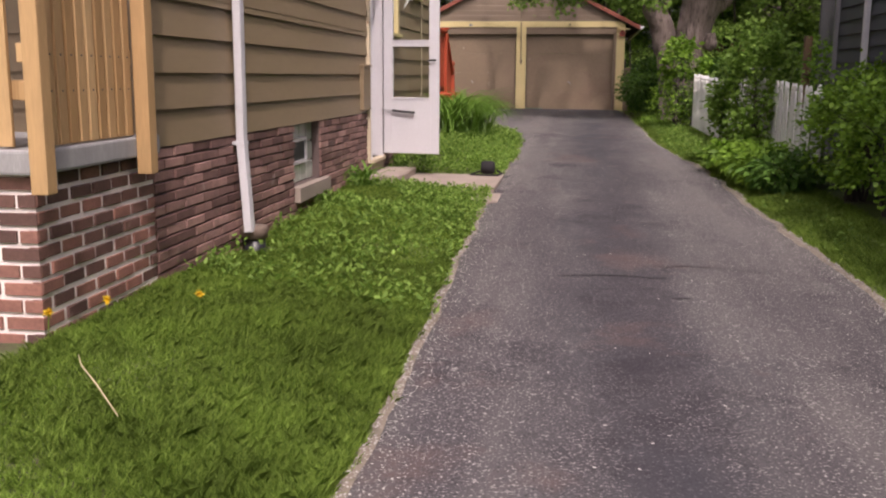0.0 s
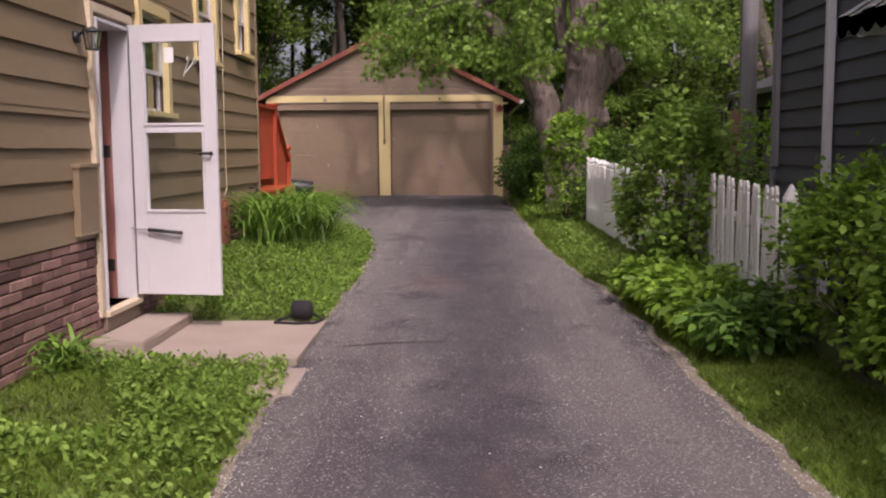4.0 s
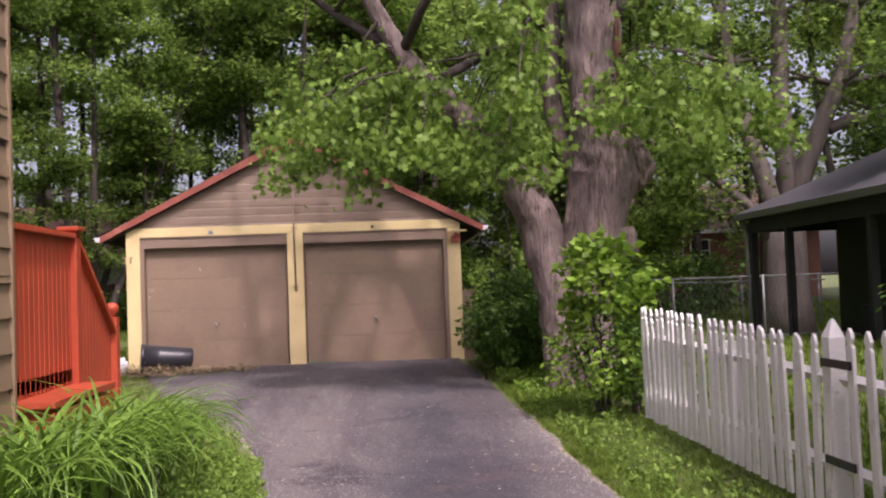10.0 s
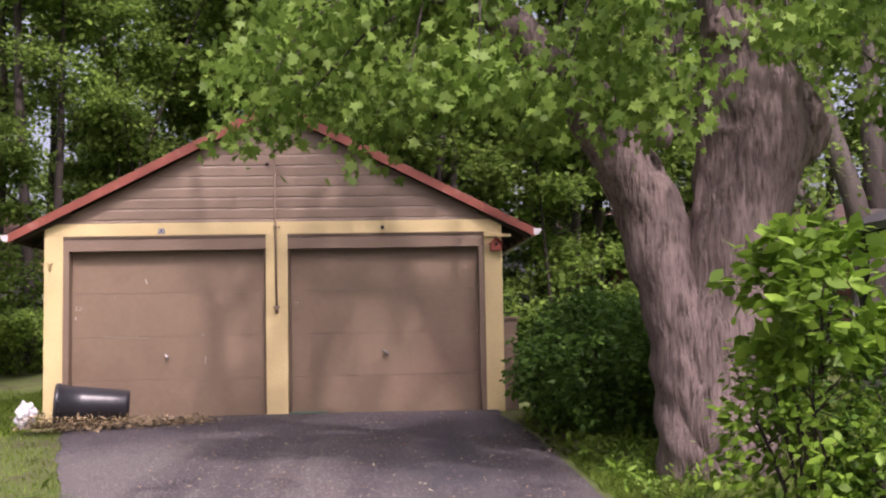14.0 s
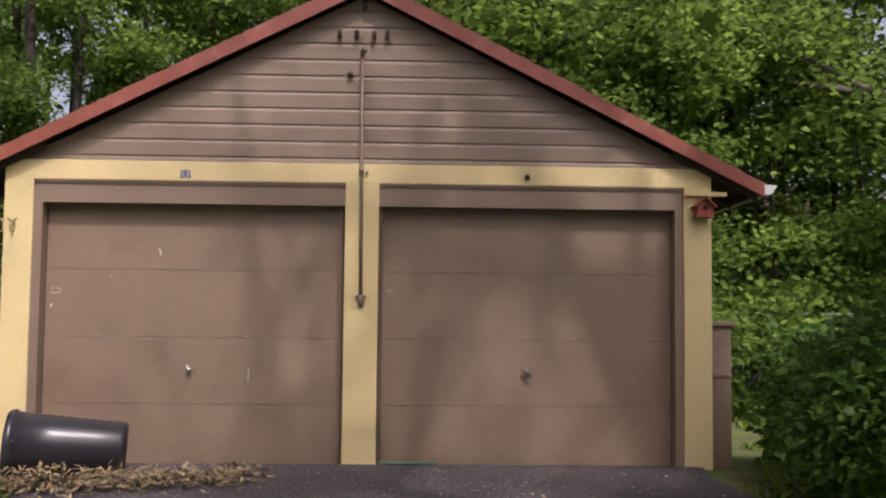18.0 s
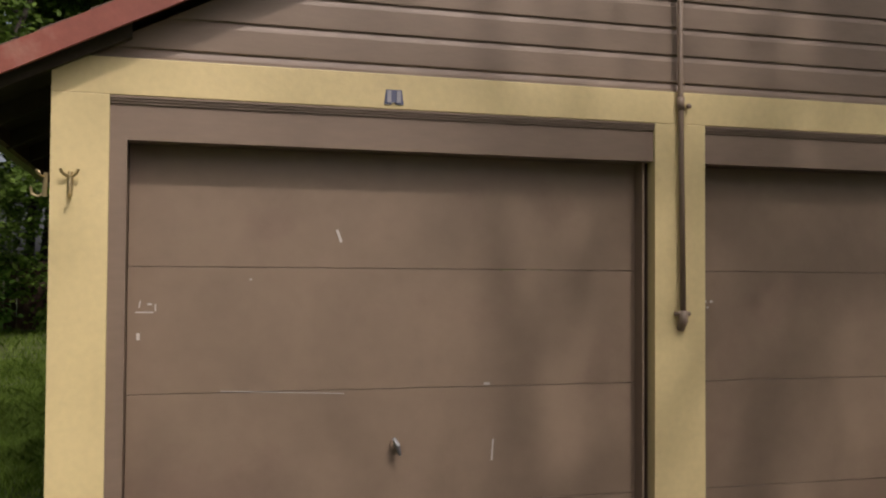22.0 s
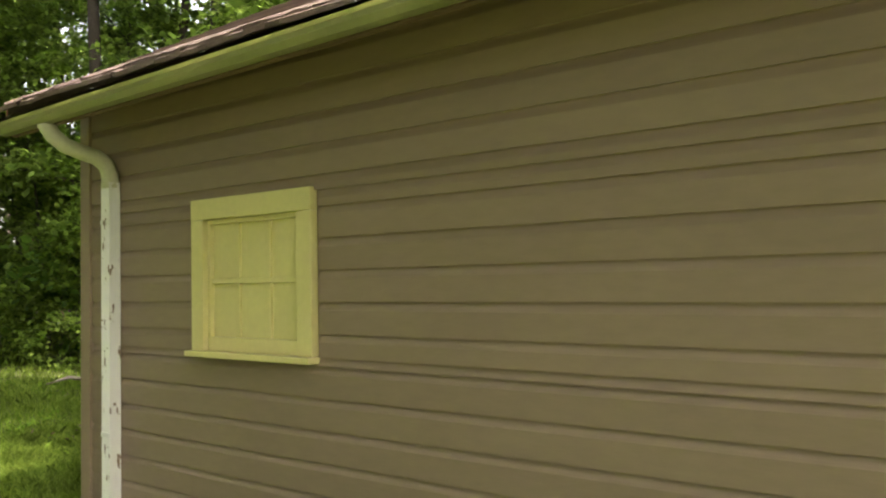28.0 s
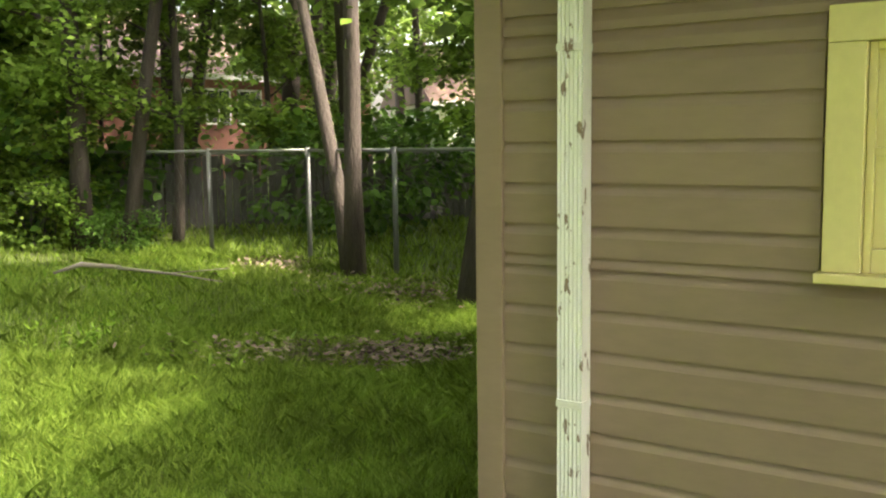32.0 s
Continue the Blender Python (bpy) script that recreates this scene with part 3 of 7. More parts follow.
def side_wall(s):
    bm = bmesh.new()
    holes = [WIN] if s < 0 else []
    for a, b, c, d in cells(0.14, GD, -0.5, 2.33, holes):
        box(bm, min(s * GX, s * (GX - 0.1)), max(s * GX, s * (GX - 0.1)), a, b, c, d)
    w = part("wall_west" if s < 0 else "wall_east", bm, TAUPE_G)
    tagged(w, "taupe painted drop siding along the side of the garage", "wall", kind="structure")
    z = -0.266
    while z < 2.3:
        z1 = z + 0.143
        for a, b, c, d in cells(0.035, GD - 0.08, z, z1, [(WIN[0] - 0.08, WIN[1] + 0.06, WIN[2] - 0.01, WIN[3] + 0.04)] if s < 0 else []):
            if d - c > 0.02:
                raw("siding_board", *siding_piece(a, b, c, d, s), TAUPE_G, w)
        z = z1
    x0, x1 = sorted((s * (GX - 0.02), s * (GX + 0.032)))
    part("corner_board", boxes((x0, x1, GD - 0.08, GD + 0.03, -0.27, 2.3), bevel=0.004), TAUPE_G, w)
    part("base_strip", boxes((*sorted((s * (GX - 0.02), s * (GX + 0.026))), 0.04, GD, -0.5, -0.267)), CONCRETE, w)


def fall(y):
    """Bottom of the gutter, which falls towards the downspout."""
    return 2.205 - 0.0135 * y


def roof():
    r = empty("garage_roof", (0, 2.4, 3.9), "low gabled roof with brown shingles and oxide red rake boards", "roof", kind="structure")
    th = 0.05
    for s in (-1, 1):
        bm = bmesh.new()
        vs = []
        for y in (-0.12, GD + 0.13):
            for x, dz in ((0, 0), (s * EAVE_X, 0), (s * EAVE_X, -th), (0, -th)):
                vs.append(bm.verts.new((x, y, roof_z(x) + dz)))
        for q in ((0, 1, 5, 4), (1, 2, 6, 5), (2, 3, 7, 6), (3, 0, 4, 7), (0, 3, 2, 1), (4, 5, 6, 7)):
            bm.faces.new([vs[i] for i in q])
        bmesh.ops.recalc_face_normals(bm, faces=bm.faces)
        part("deck", bm, mat("dark_roof_board", (0.06, 0.045, 0.035), 0.9, 0.2), r)
        # shingle courses
        n = 17
        for i in range(n):
            xa, xb = EAVE_X * (1 - i / n) + 0.015, EAVE_X * (1 - (i + 1) / n) - 0.02
            bm = bmesh.new()
            vs = []
            for y in (-0.13, GD + 0.14):
                for x, dz in ((xa, 0.004), (xa, 0.018), (max(xb, 0), 0.006)):
                    vs.append(bm.verts.new((s * x, y, roof_z(x) + dz)))
            for q in ((0, 1, 4, 3), (1, 2, 5, 4), (0, 2, 1), (3, 4, 5)):
                bm.faces.new([vs[k] for k in q])
            bmesh.ops.recalc_face_normals(bm, faces=bm.faces)
            part("shingle_course", bm, ROOF_SH, r)
        # worn lowest course with a ragged edge over the gutter
        rt = random.Random(7)
        v, f = [], []
        for row, (xa, xb, up) in enumerate(((EAVE_X - 0.1, EAVE_X + 0.075, 0.016), (EAVE_X - 0.2, EAVE_X + 0.03, 0.03))):
            y = -0.13
            while y < GD + 0.13:
                y2 = min(GD + 0.14, y + rt.uniform(0.16, 0.32))
                k = len(v)
                for yy in (y, (y + y2) / 2, y2 - 0.004):
                    e = xb + rt.uniform(-0.014, 0.012)
                    dz = up + rt.uniform(-0.006, 0.006)
                    v += [(s * xa, yy, roof_z(xa) + up), (s * e, yy, roof_z(e) + dz), (s * (e - 0.004), yy, roof_z(e) + dz - 0.022), (s * xa, yy, roof_z(xa) + up - 0.02)]
                for a in (k, k + 4):
                    f += [(a, a + 1, a + 5, a + 4), (a + 1, a + 2, a + 6, a + 5), (a + 2, a + 3, a + 7, a + 6)]
                y = y2
        raw("eave_course", v, f, ROOF_TAB, r, "worn ragged shingle edge")
        # rake boards, front and back, and red trim
        for y0, y1 in ((-0.145, -0.12), (GD + 0.13, GD + 0.155)):
            bm = bmesh.new()
            vs = []
            for y in (y0, y1):
                for x, dz in ((0, 0.005), (s * EAVE_X, 0.005), (s * EAVE_X, -0.105), (0, -0.125)):
                    vs.append(bm.verts.new((x, y, roof_z(x) + dz)))
            for q in ((0, 1, 5, 4), (1, 2, 6, 5), (2, 3, 7, 6), (3, 0, 4, 7), (0, 3, 2, 1), (4, 5, 6, 7)):
                bm.faces.new([vs[k] for k in q])
            bmesh.ops.recalc_face_normals(bm, faces=bm.faces)
            part("rake_board", bm, RED_FASCIA, r, "oxide red rake board")
        # rafter tails
        for k in range(10):
            y = -0.06 + k * 0.64
            bm = bmesh.new()
            vs = []
            for yy in (y, y + 0.045):
                for x, dz in ((GX - 0.3, -th), (EAVE_X - 0.03, -th), (EAVE_X - 0.03, -th - 0.09), (GX - 0.3, -th - 0.1)):
                    vs.append(bm.verts.new((s * x, yy, roof_z(x) + dz)))
            for q in ((0, 1, 5, 4), (1, 2, 6, 5), (2, 3, 7, 6), (3, 0, 4, 7), (0, 3, 2, 1), (4, 5, 6, 7)):
                bm.faces.new([vs[k2] for k2 in q])
            bmesh.ops.recalc_face_normals(bm, faces=bm.faces)
            part("rafter_tail", bm, mat("dark_roof_board", (0.06, 0.045, 0.035)), r)
        # frieze block closing the eave over the side wall
        part("eave_board", boxes((*sorted((s * (GX - 0.1), s * GX)), 0.0, GD, 2.33, 2.335)), TAUPE_G, r)
        v = []
        for y in (-0.11, GD + 0.12):
            xa, xb = EAVE_X - 0.045, EAVE_X - 0.012
            v += [(s * xa, y, fall(y)), (s * xb, y, fall(y)), (s * xb, y, roof_z(xb) - th - 0.003), (s * xa, y, roof_z(xa) - th - 0.003)]
        raw("fascia_board", v, [(0, 1, 2, 3), (4, 7, 6, 5), (0, 4, 5, 1), (1, 5, 6, 2), (2, 6, 7, 3), (3, 7, 4, 0)], mat("brown_fascia", (0.13, 0.085, 0.06), 0.8, 0.2), r)
    # gutters with end caps
    for s in (-1, 1):
        g = empty("gutter", (s * 3.3, 2.4, 2.2), "painted pale green metal gutter along the garage eave" if s < 0 else "painted metal gutter along the far eave of the garage", "gutter")
        prof = [(0.0, 0.088), (0.0, 0.006), (0.055, 0.006), (0.08, 0.03), (0.085, 0.05), (0.1, 0.062), (0.1, 0.08)]
        bm = bmesh.new()
        x0 = EAVE_X - 0.005
        rows = []
        for y in (-0.12, GD + 0.14):
            rows.append([bm.verts.new((s * (x0 + a), y, fall(y) + b)) for a, b in prof])
        for i in range(len(prof) - 1):
            bm.faces.new((rows[0][i], rows[0][i + 1], rows[1][i + 1], rows[1][i]))
        bmesh.ops.solidify(bm, geom=list(bm.faces), thickness=0.003)
        c = part("channel", bm, mat("gutter_paint", (0.36, 0.38, 0.19), 0.4, 0.08, 2, 30, 0.1), g)
        for y in (-0.15, GD + 0.14):
            bm = bmesh.new()
            a = [bm.verts.new((s * (x0 + p), y, fall(y) + q)) for p, q in prof]
            b = [bm.verts.new((s * (x0 + p), y + 0.006, fall(y) + q)) for p, q in prof]
            bm.faces.new(a)
            bm.faces.new(list(reversed(b)))
            for i in range(len(a)):
                bm.faces.new((a[i], b[i], b[(i + 1) % len(a)], a[(i + 1) % len(a)]))
            part("end_cap", bm, WHITE if y < 0 else mat("gutter_paint", (0.36, 0.38, 0.19)), g, "white end cap" if y < 0 else "")
        for k in range(7):
            y = 0.1 + k * 0.95
            part("hanger", boxes((*sorted((s * (x0 - 0.005), s * (x0 + 0.098))), y, y + 0.03, fall(y) + 0.079, fall(y) + 0.084)), STEEL, g)


def garage_door(x0, x1, handle_x):
    d = empty("garage_door", ((x0 + x1) / 2, 0.11, 0), "closed taupe painted flush sectional garage door", "garage door", group="doors of the garage")
    zs = [-0.02, 0.46, 1.0, 1.553, DOOR_Z]
    for a, b in zip(zs, zs[1:]):
        part("panel", boxes((x0 + 0.004, x1 - 0.004, 0.11, 0.15, a + 0.0015, b - 0.0015), bevel=0.0015), TAUPE_DOOR, d)
    part("weather_strip", boxes((x0, x1, 0.1, 0.15, -0.035, -0.018)), BLACK, d, "black rubber strip")
    v, f = tube([(handle_x, 0.112, 0.745), (handle_x, 0.06, 0.745)], 0.012, 8)
    h = raw("handle", v, f, STEEL, d, "worn metal turn handle")
    v, f = tube([(handle_x - 0.02 * (1 if handle_x < 0 else 2.2), 0.06, 0.78), (handle_x, 0.055, 0.745), (handle_x + 0.012 * (1 if handle_x < 0 else 3), 0.062, 0.7)], [0.009, 0.013, 0.006], 6)
    raw("lever", v, f, STEEL, h)
    v, f = tube([(handle_x, 0.111, 0.745), (handle_x, 0.098, 0.745)], 0.028, 12)
    raw("rose", v, f, TAUPE_DOOR, h)
    return d


build_garage()
dl = garage_door(-DOOR_X1, -DOOR_X0 - 0.035, -1.385)
dr = garage_door(DOOR_X0 + 0.028, DOOR_X1, 1.375)

# ---- garage fittings ----
def rod(name, pts, r, material, parent, label="", seg=8):
    v, f = tube(pts, r, seg)
    return raw(name, v, f, material, parent, label, smooth=True)


def garage_window():
    y0, y1, z0, z1 = WIN
    w = empty("window_1", (-GX, (y0 + y1) / 2, z0), "boarded garage window with six panes painted pale yellow", "window", kind="structure")
    x = -GX - 0.04
    for n, r in (("casing_side", (x, -GX + 0.02, y0 - 0.05, y0 + 0.055, z0 - 0.01, z1 - 0.051)), ("casing_side", (x, -GX + 0.02, y1 - 0.055, y1 + 0.05, z0 - 0.01, z1 - 0.051)),
                 ("casing_head", (x - 0.002, -GX + 0.02, y0 - 0.05, y1 + 0.05, z1 - 0.05, z1 + 0.055)), ("window_sill", (x - 0.035, -GX + 0.02, y0 - 0.065, y1 + 0.065, z0 - 0.04, z0 - 0.011))):
        part(n, boxes(r, bevel=0.004), CREAM_S, w)
    xi = -GX + 0.008
    a0, a1, b0, b1 = y0 + 0.057, y1 - 0.057, z0 - 0.01, z1 - 0.052
    for n, r in (("sash_stile", (xi - 0.02, xi + 0.03, a0, a0 + 0.022, b0, b1)), ("sash_stile", (xi - 0.02, xi + 0.03, a1 - 0.022, a1, b0, b1)),
                 ("sash_rail", (xi - 0.021, xi + 0.03, a0 + 0.023, a1 - 0.023, b0, b0 + 0.07)), ("sash_rail", (xi - 0.021, xi + 0.03, a0 + 0.023, a1 - 0.023, b1 - 0.022, b1))):
        part(n, boxes(r, bevel=0.003), CREAM_S, w)
    mid = b0 + (b1 - b0) * 0.53
    part("muntin", boxes((xi - 0.012, xi + 0.02, a0 + 0.023, a1 - 0.023, mid - 0.012, mid + 0.012)), CREAM_S, w)
    for k in (1, 2):
        y = a0 + (a1 - a0) * k / 3
        for c, d in ((b0 + 0.071, mid - 0.013), (mid + 0.013, b1 - 0.023)):
            part("muntin", boxes((xi - 0.011, xi + 0.02, y - 0.011, y + 0.011, c, d)), CREAM_S, w)
    for k in range(3):
        for c, d in ((b0 + 0.071, mid - 0.013), (mid + 0.013, b1 - 0.023)):
            ya, yb = a0 + (a1 - a0) * k / 3 + (0.023 if k == 0 else 0.011), a0 + (a1 - a0) * (k + 1) / 3 - (0.023 if k == 2 else 0.011)
            part("pane", boxes((xi + 0.003, xi + 0.012, ya, yb, c, d)), CREAM_S, w)


def garage_downspout():
    d = empty("downspout", (-2.94, 5.5, -0.3), "white fluted downspout with peeling paint beside the garage corner", "downspout")
    w, t = 0.046, 0.034
    bm = bmesh.new()
    # fluted vertical run
    y0, x0 = 5.525, -GX - 0.056
    prof = []
    n = 6
    for i in range(n * 2 + 1):
        prof.append((x0 - t + (0.005 if i % 2 else 0.0), y0 - w + 2 * w * i / (2 * n)))
    prof += [(x0 + t, y0 + w), (x0 + t, y0 - w)]
    rows = [[bm.verts.new((a, b, z)) for a, b in prof] for z in (-0.14, 1.84)]
    for i in range(len(prof)):
        j = (i + 1) % len(prof)
        bm.faces.new((rows[0][i], rows[0][j], rows[1][j], rows[1][i]))
    part("pipe", bm, PEEL, d)
    pts = [(x0, y0, 1.81), (x0 - 0.003, y0, 1.885), (x0 - 0.03, y0, 1.945), (x0 - 0.085, y0, 1.98), (x0 - 0.17, y0, 2.0), (x0 - 0.27, y0, 2.03), (x0 - 0.34, y0, 2.08), (x0 - 0.385, y0, 2.15)]
    rod("elbow", pts, [0.05, 0.049, 0.047, 0.046, 0.045, 0.045, 0.045, 0.045], mat("elbow_paint", (0.5, 0.5, 0.36)), d, "dull white painted elbow", 12)
    rod("shoe", [(x0, y0, -0.12), (x0, y0, -0.19), (x0 - 0.03, y0 + 0.02, -0.25), (x0 - 0.12, y0 + 0.1, -0.29)], [0.05, 0.05, 0.05, 0.053], PEEL, d, "", 12)
    for z in (0.4, 1.6):
        part("strap", boxes((x0 - t - 0.004, x0 + t, y0 - w - 0.003, y0 + w + 0.003, z, z + 0.025)), PEEL, d)


def garage_small():
    c = empty("conduit", (0, -0.05, 1.3), "taupe painted electrical conduit down the front of the garage", "conduit")
    rod("pipe", [(-0.015, -0.05, 3.34), (-0.01, -0.05, 2.36), (0.0, -0.055, 1.33)], 0.014, TAUPE_G, c, "", 10)
    rod("coupling", [(-0.01, -0.05, 2.34), (-0.01, -0.05, 2.40)], 0.02, TAUPE_G, c)
    rod("weatherhead", [(-0.015, -0.05, 3.31), (-0.015, -0.06, 3.36), (0.0, -0.09, 3.37), (0.01, -0.1, 3.34)], [0.016, 0.022, 0.024, 0.02], TAUPE_G, c)
    rod("elbow", [(0.0, -0.055, 1.36), (0.0, -0.055, 1.31), (0.0, -0.03, 1.27)], [0.022, 0.024, 0.02], TAUPE_G, c)
    rod("strap", [(-0.04, -0.045, 1.345), (0.04, -0.045, 1.345)], 0.012, TAUPE_G, c)
    rod("screw", [(0.035, -0.04, 2.36), (0.035, -0.055, 2.36)], 0.012, TAUPE_G, c)
    for i, x in enumerate((-0.205, -0.065, 0.08, 0.185)):
        h = empty("cable_hook", (x, -0.04, 3.5), "dark iron cable hook on the gable boards", "hook", group="hooks under the gable")
        rod("shank", [(x, 0.0, 3.51), (x, -0.07, 3.51)], 0.009, BLACK, h)
        rod("insulator", [(x, -0.05, 3.53), (x, -0.055, 3.46)], [0.02, 0.016], mat("brown_ceramic", (0.05, 0.03, 0.025), 0.3), h, "", 10)
    h = empty("cable_hook", (0.0, -0.04, 3.75), "dark iron cable hook at the peak of the gable", "hook", group="hooks under the gable")
    rod("shank", [(0, 0.0, 3.76), (0, -0.07, 3.76)], 0.009, BLACK, h)
    rod("insulator", [(0, -0.05, 3.78), (0, -0.055, 3.70)], [0.02, 0.016], mat("brown_ceramic", (0.05, 0.03, 0.025)), h, "", 10)
    h = empty("ceramic_knob", (-0.115, -0.04, 3.17), "round dark ceramic knob on the gable boards", "knob")
    rod("knob", [(-0.115, 0.0, 3.17), (-0.115, -0.03, 3.17), (-0.115, -0.05, 3.17)], [0.016, 0.026, 0.02], mat("brown_ceramic", (0.05, 0.03, 0.025)), h, "", 12)
    b = empty("badge", (-1.44, -0.03, 2.33), "small blue and grey metal badge over the garage door", "badge")
    bm = bmesh.new()
    pts = [(-0.045, -0.033), (-0.015, -0.034), (0.0, -0.022), (0.015, -0.034), (0.045, -0.033), (0.036, 0.033), (-0.036, 0.033)]
    a = [bm.verts.new((-1.435 + x, -0.034, 2.325 + z)) for x, z in pts]
    bb = [bm.verts.new((-1.435 + x, -0.028, 2.325 + z)) for x, z in pts]
    bm.faces.new(a), bm.faces.new(list(reversed(bb)))
    for i in range(7):
        bm.faces.new((a[i], bb[i], bb[(i + 1) % 7], a[(i + 1) % 7]))
    bmesh.ops.recalc_face_normals(bm, faces=bm.faces)
    part("plate", bm, mat("grey_enamel", (0.12, 0.13, 0.2), 0.4), b)
    for dx in (-0.022, 0.022):
        part("bar", boxes((-1.435 + dx - 0.009, -1.435 + dx + 0.009, -0.038, -0.033, 2.3, 2.353)), mat("pale_enamel", (0.35, 0.34, 0.36), 0.4), b)
    k = empty("bulb_socket", (1.345, -0.05, 2.34), "small dark bulb socket on the cream header", "lamp socket")
    rod("socket", [(1.345, -0.02, 2.34), (1.345, -0.05, 2.34), (1.345, -0.07, 2.335)], [0.016, 0.024, 0.018], BLACK, k, "", 10)
    # hooks on the corner board
    for x, y in ((-2.795, -0.03), (-2.895, 0.03)):
        h = empty("coat_hook", (x, y, 1.88), "brass double coat hook on the corner of the garage", "hook", group="hooks on the garage corner")
        m = Matrix.Identity(4) if y < 0 else Matrix.Translation((x, y, 0)) @ Matrix.Rotation(radians(-90), 4, "Z") @ Matrix.Translation((-x, -y, 0))
        br = mat("tarnished_brass", (0.5, 0.4, 0.22), 0.35, metal=0.8)
        for nm, pts in (("plate", [(x, y, 1.94), (x, y - 0.006, 1.84)]), ("hook", [(x, y, 1.86), (x, y - 0.03, 1.84), (x, y - 0.055, 1.85), (x, y - 0.06, 1.88)]),
                        ("prong", [(x, y, 1.92), (x - 0.018, y - 0.02, 1.925), (x - 0.03, y - 0.03, 1.935), (x - 0.034, y - 0.034, 1.95)]), ("prong", [(x, y, 1.92), (x + 0.018, y - 0.02, 1.925), (x + 0.03, y - 0.03, 1.935), (x + 0.034, y - 0.034, 1.95)])):
            v, f = tube([m @ Vector(p) for p in pts], 0.006 if nm != "plate" else 0.011, 8)
            raw(nm, v, f, br, h)
    # bird box at the other corner
    b = empty("bird_house", (2.79, -0.1, 2.05), "small red wooden bird house hung on the garage corner", "bird house")
    red = mat("faded_red_wood", (0.3, 0.07, 0.045), 0.7, 0.2)
    bm = bmesh.new()
    pts = [(-0.07, -0.06), (0.07, -0.06), (0.07, 0.03), (0, 0.09), (-0.07, 0.03)]
    a = [bm.verts.new((2.79 + x, -0.14, 2.08 + z)) for x, z in pts]
    c2 = [bm.verts.new((2.79 + x, -0.03, 2.08 + z)) for x, z in pts]
    bm.faces.new(a), bm.faces.new(list(reversed(c2)))
    for i in range(5):
        bm.faces.new((a[i], c2[i], c2[(i + 1) % 5], a[(i + 1) % 5]))
    bmesh.ops.recalc_face_normals(bm, faces=bm.faces)
    part("body", bm, red, b)
    for s in (-1, 1):
        bm = boxes((-0.012, 0.115, -0.17, -0.028, -0.006, 0.006))
        bm.transform(Matrix.Translation((2.79, 0, 2.178)) @ Matrix.Rotation(radians(40 if s > 0 else 140), 4, "Y"))
        part("roof_board", bm, red, b)
    rod("entrance", [(2.79, -0.138, 2.1), (2.79, -0.143, 2.1)], 0.02, BLACK, b, "round dark entrance", 12)
    rod("perch", [(2.79, -0.14, 2.06), (2.79, -0.19, 2.06)], 0.006, red, b)
    part("bracket", boxes((2.64, 2.99, -0.075, -0.03, 2.2, 2.235), bevel=0.003), CREAM, b, "cream wooden bracket")
    # narrow board box on the east side
    s = empty("side_cupboard", (2.95, 0.2, 0), "narrow taupe wooden cupboard against the garage side", "cupboard")
    part("body", boxes((GX + 0.02, 3.06, 0.06, 0.5, -0.1, 1.14), bevel=0.004), TAUPE_G, s)
    bm = boxes((GX + 0.015, 3.1, 0.03, 0.53, 1.14, 1.17), bevel=0.003)
    part("lid", bm, TAUPE_G, s)
    part("trim_strip", boxes((GX + 0.02, 3.062, 0.045, 0.058, 0.72, 0.74)), TAUPE_G, s)
    # paint scars on the doors
    scar = mat("bare_scar", (0.55, 0.5, 0.46), 0.7, 0.2)
    n = empty("chipped_paint", (-1.6, 0.105, 1.3), "pale chips and scratches in the door paint", "paint chips")
    for x, z, w, h, r in ((-1.655, 1.7, 0.012, 0.06, -20), (-2.5, 1.355, 0.075, 0.006, 0), (-2.52, 1.39, 0.006, 0.03, 10), (-2.48, 1.39, 0.02, 0.008, 0), (-2.455, 1.375, 0.006, 0.03, 0), (-2.525, 1.25, 0.014, 0.03, 0),
                          (-0.945, 1.013, 0.03, 0.012, 0), (-0.915, 0.7, 0.008, 0.1, 4), (-2.05, 1.5, 0.01, 0.008, 0), (-1.9, 0.995, 0.55, 0.003, 2.5), (0.215, 1.4, 0.015, 0.012, 0), (0.25, 1.4, 0.015, 0.012, 0), (0.23, 1.37, 0.012, 0.01, 0)):
        bm = boxes((-w / 2, w / 2, -0.0012, 0.001, -h / 2, h / 2))
        bm.transform(Matrix.Translation((x, 0.109, z)) @ Matrix.Rotation(radians(r), 4, "Y"))
        part("chip", bm, scar, n)


garage_window()
garage_downspout()
garage_small()

# ---- house ----
HX, HY0, HY1 = -0.87, -22.15, -10.45
SIDING0, LAP = 0.478, 0.2215
DOOR_H = (-16.16, -15.46, -0.1, 2.12)
BASEWIN = (-19.27, -18.4, -0.08, 0.47)
W1 = (-13.3, -12.6, 2.09, 3.25)
W2 = (-11.5, -10.98, 2.33, 3.25)
W3 = (-15.08, -14.4, 1.47, 2.32)


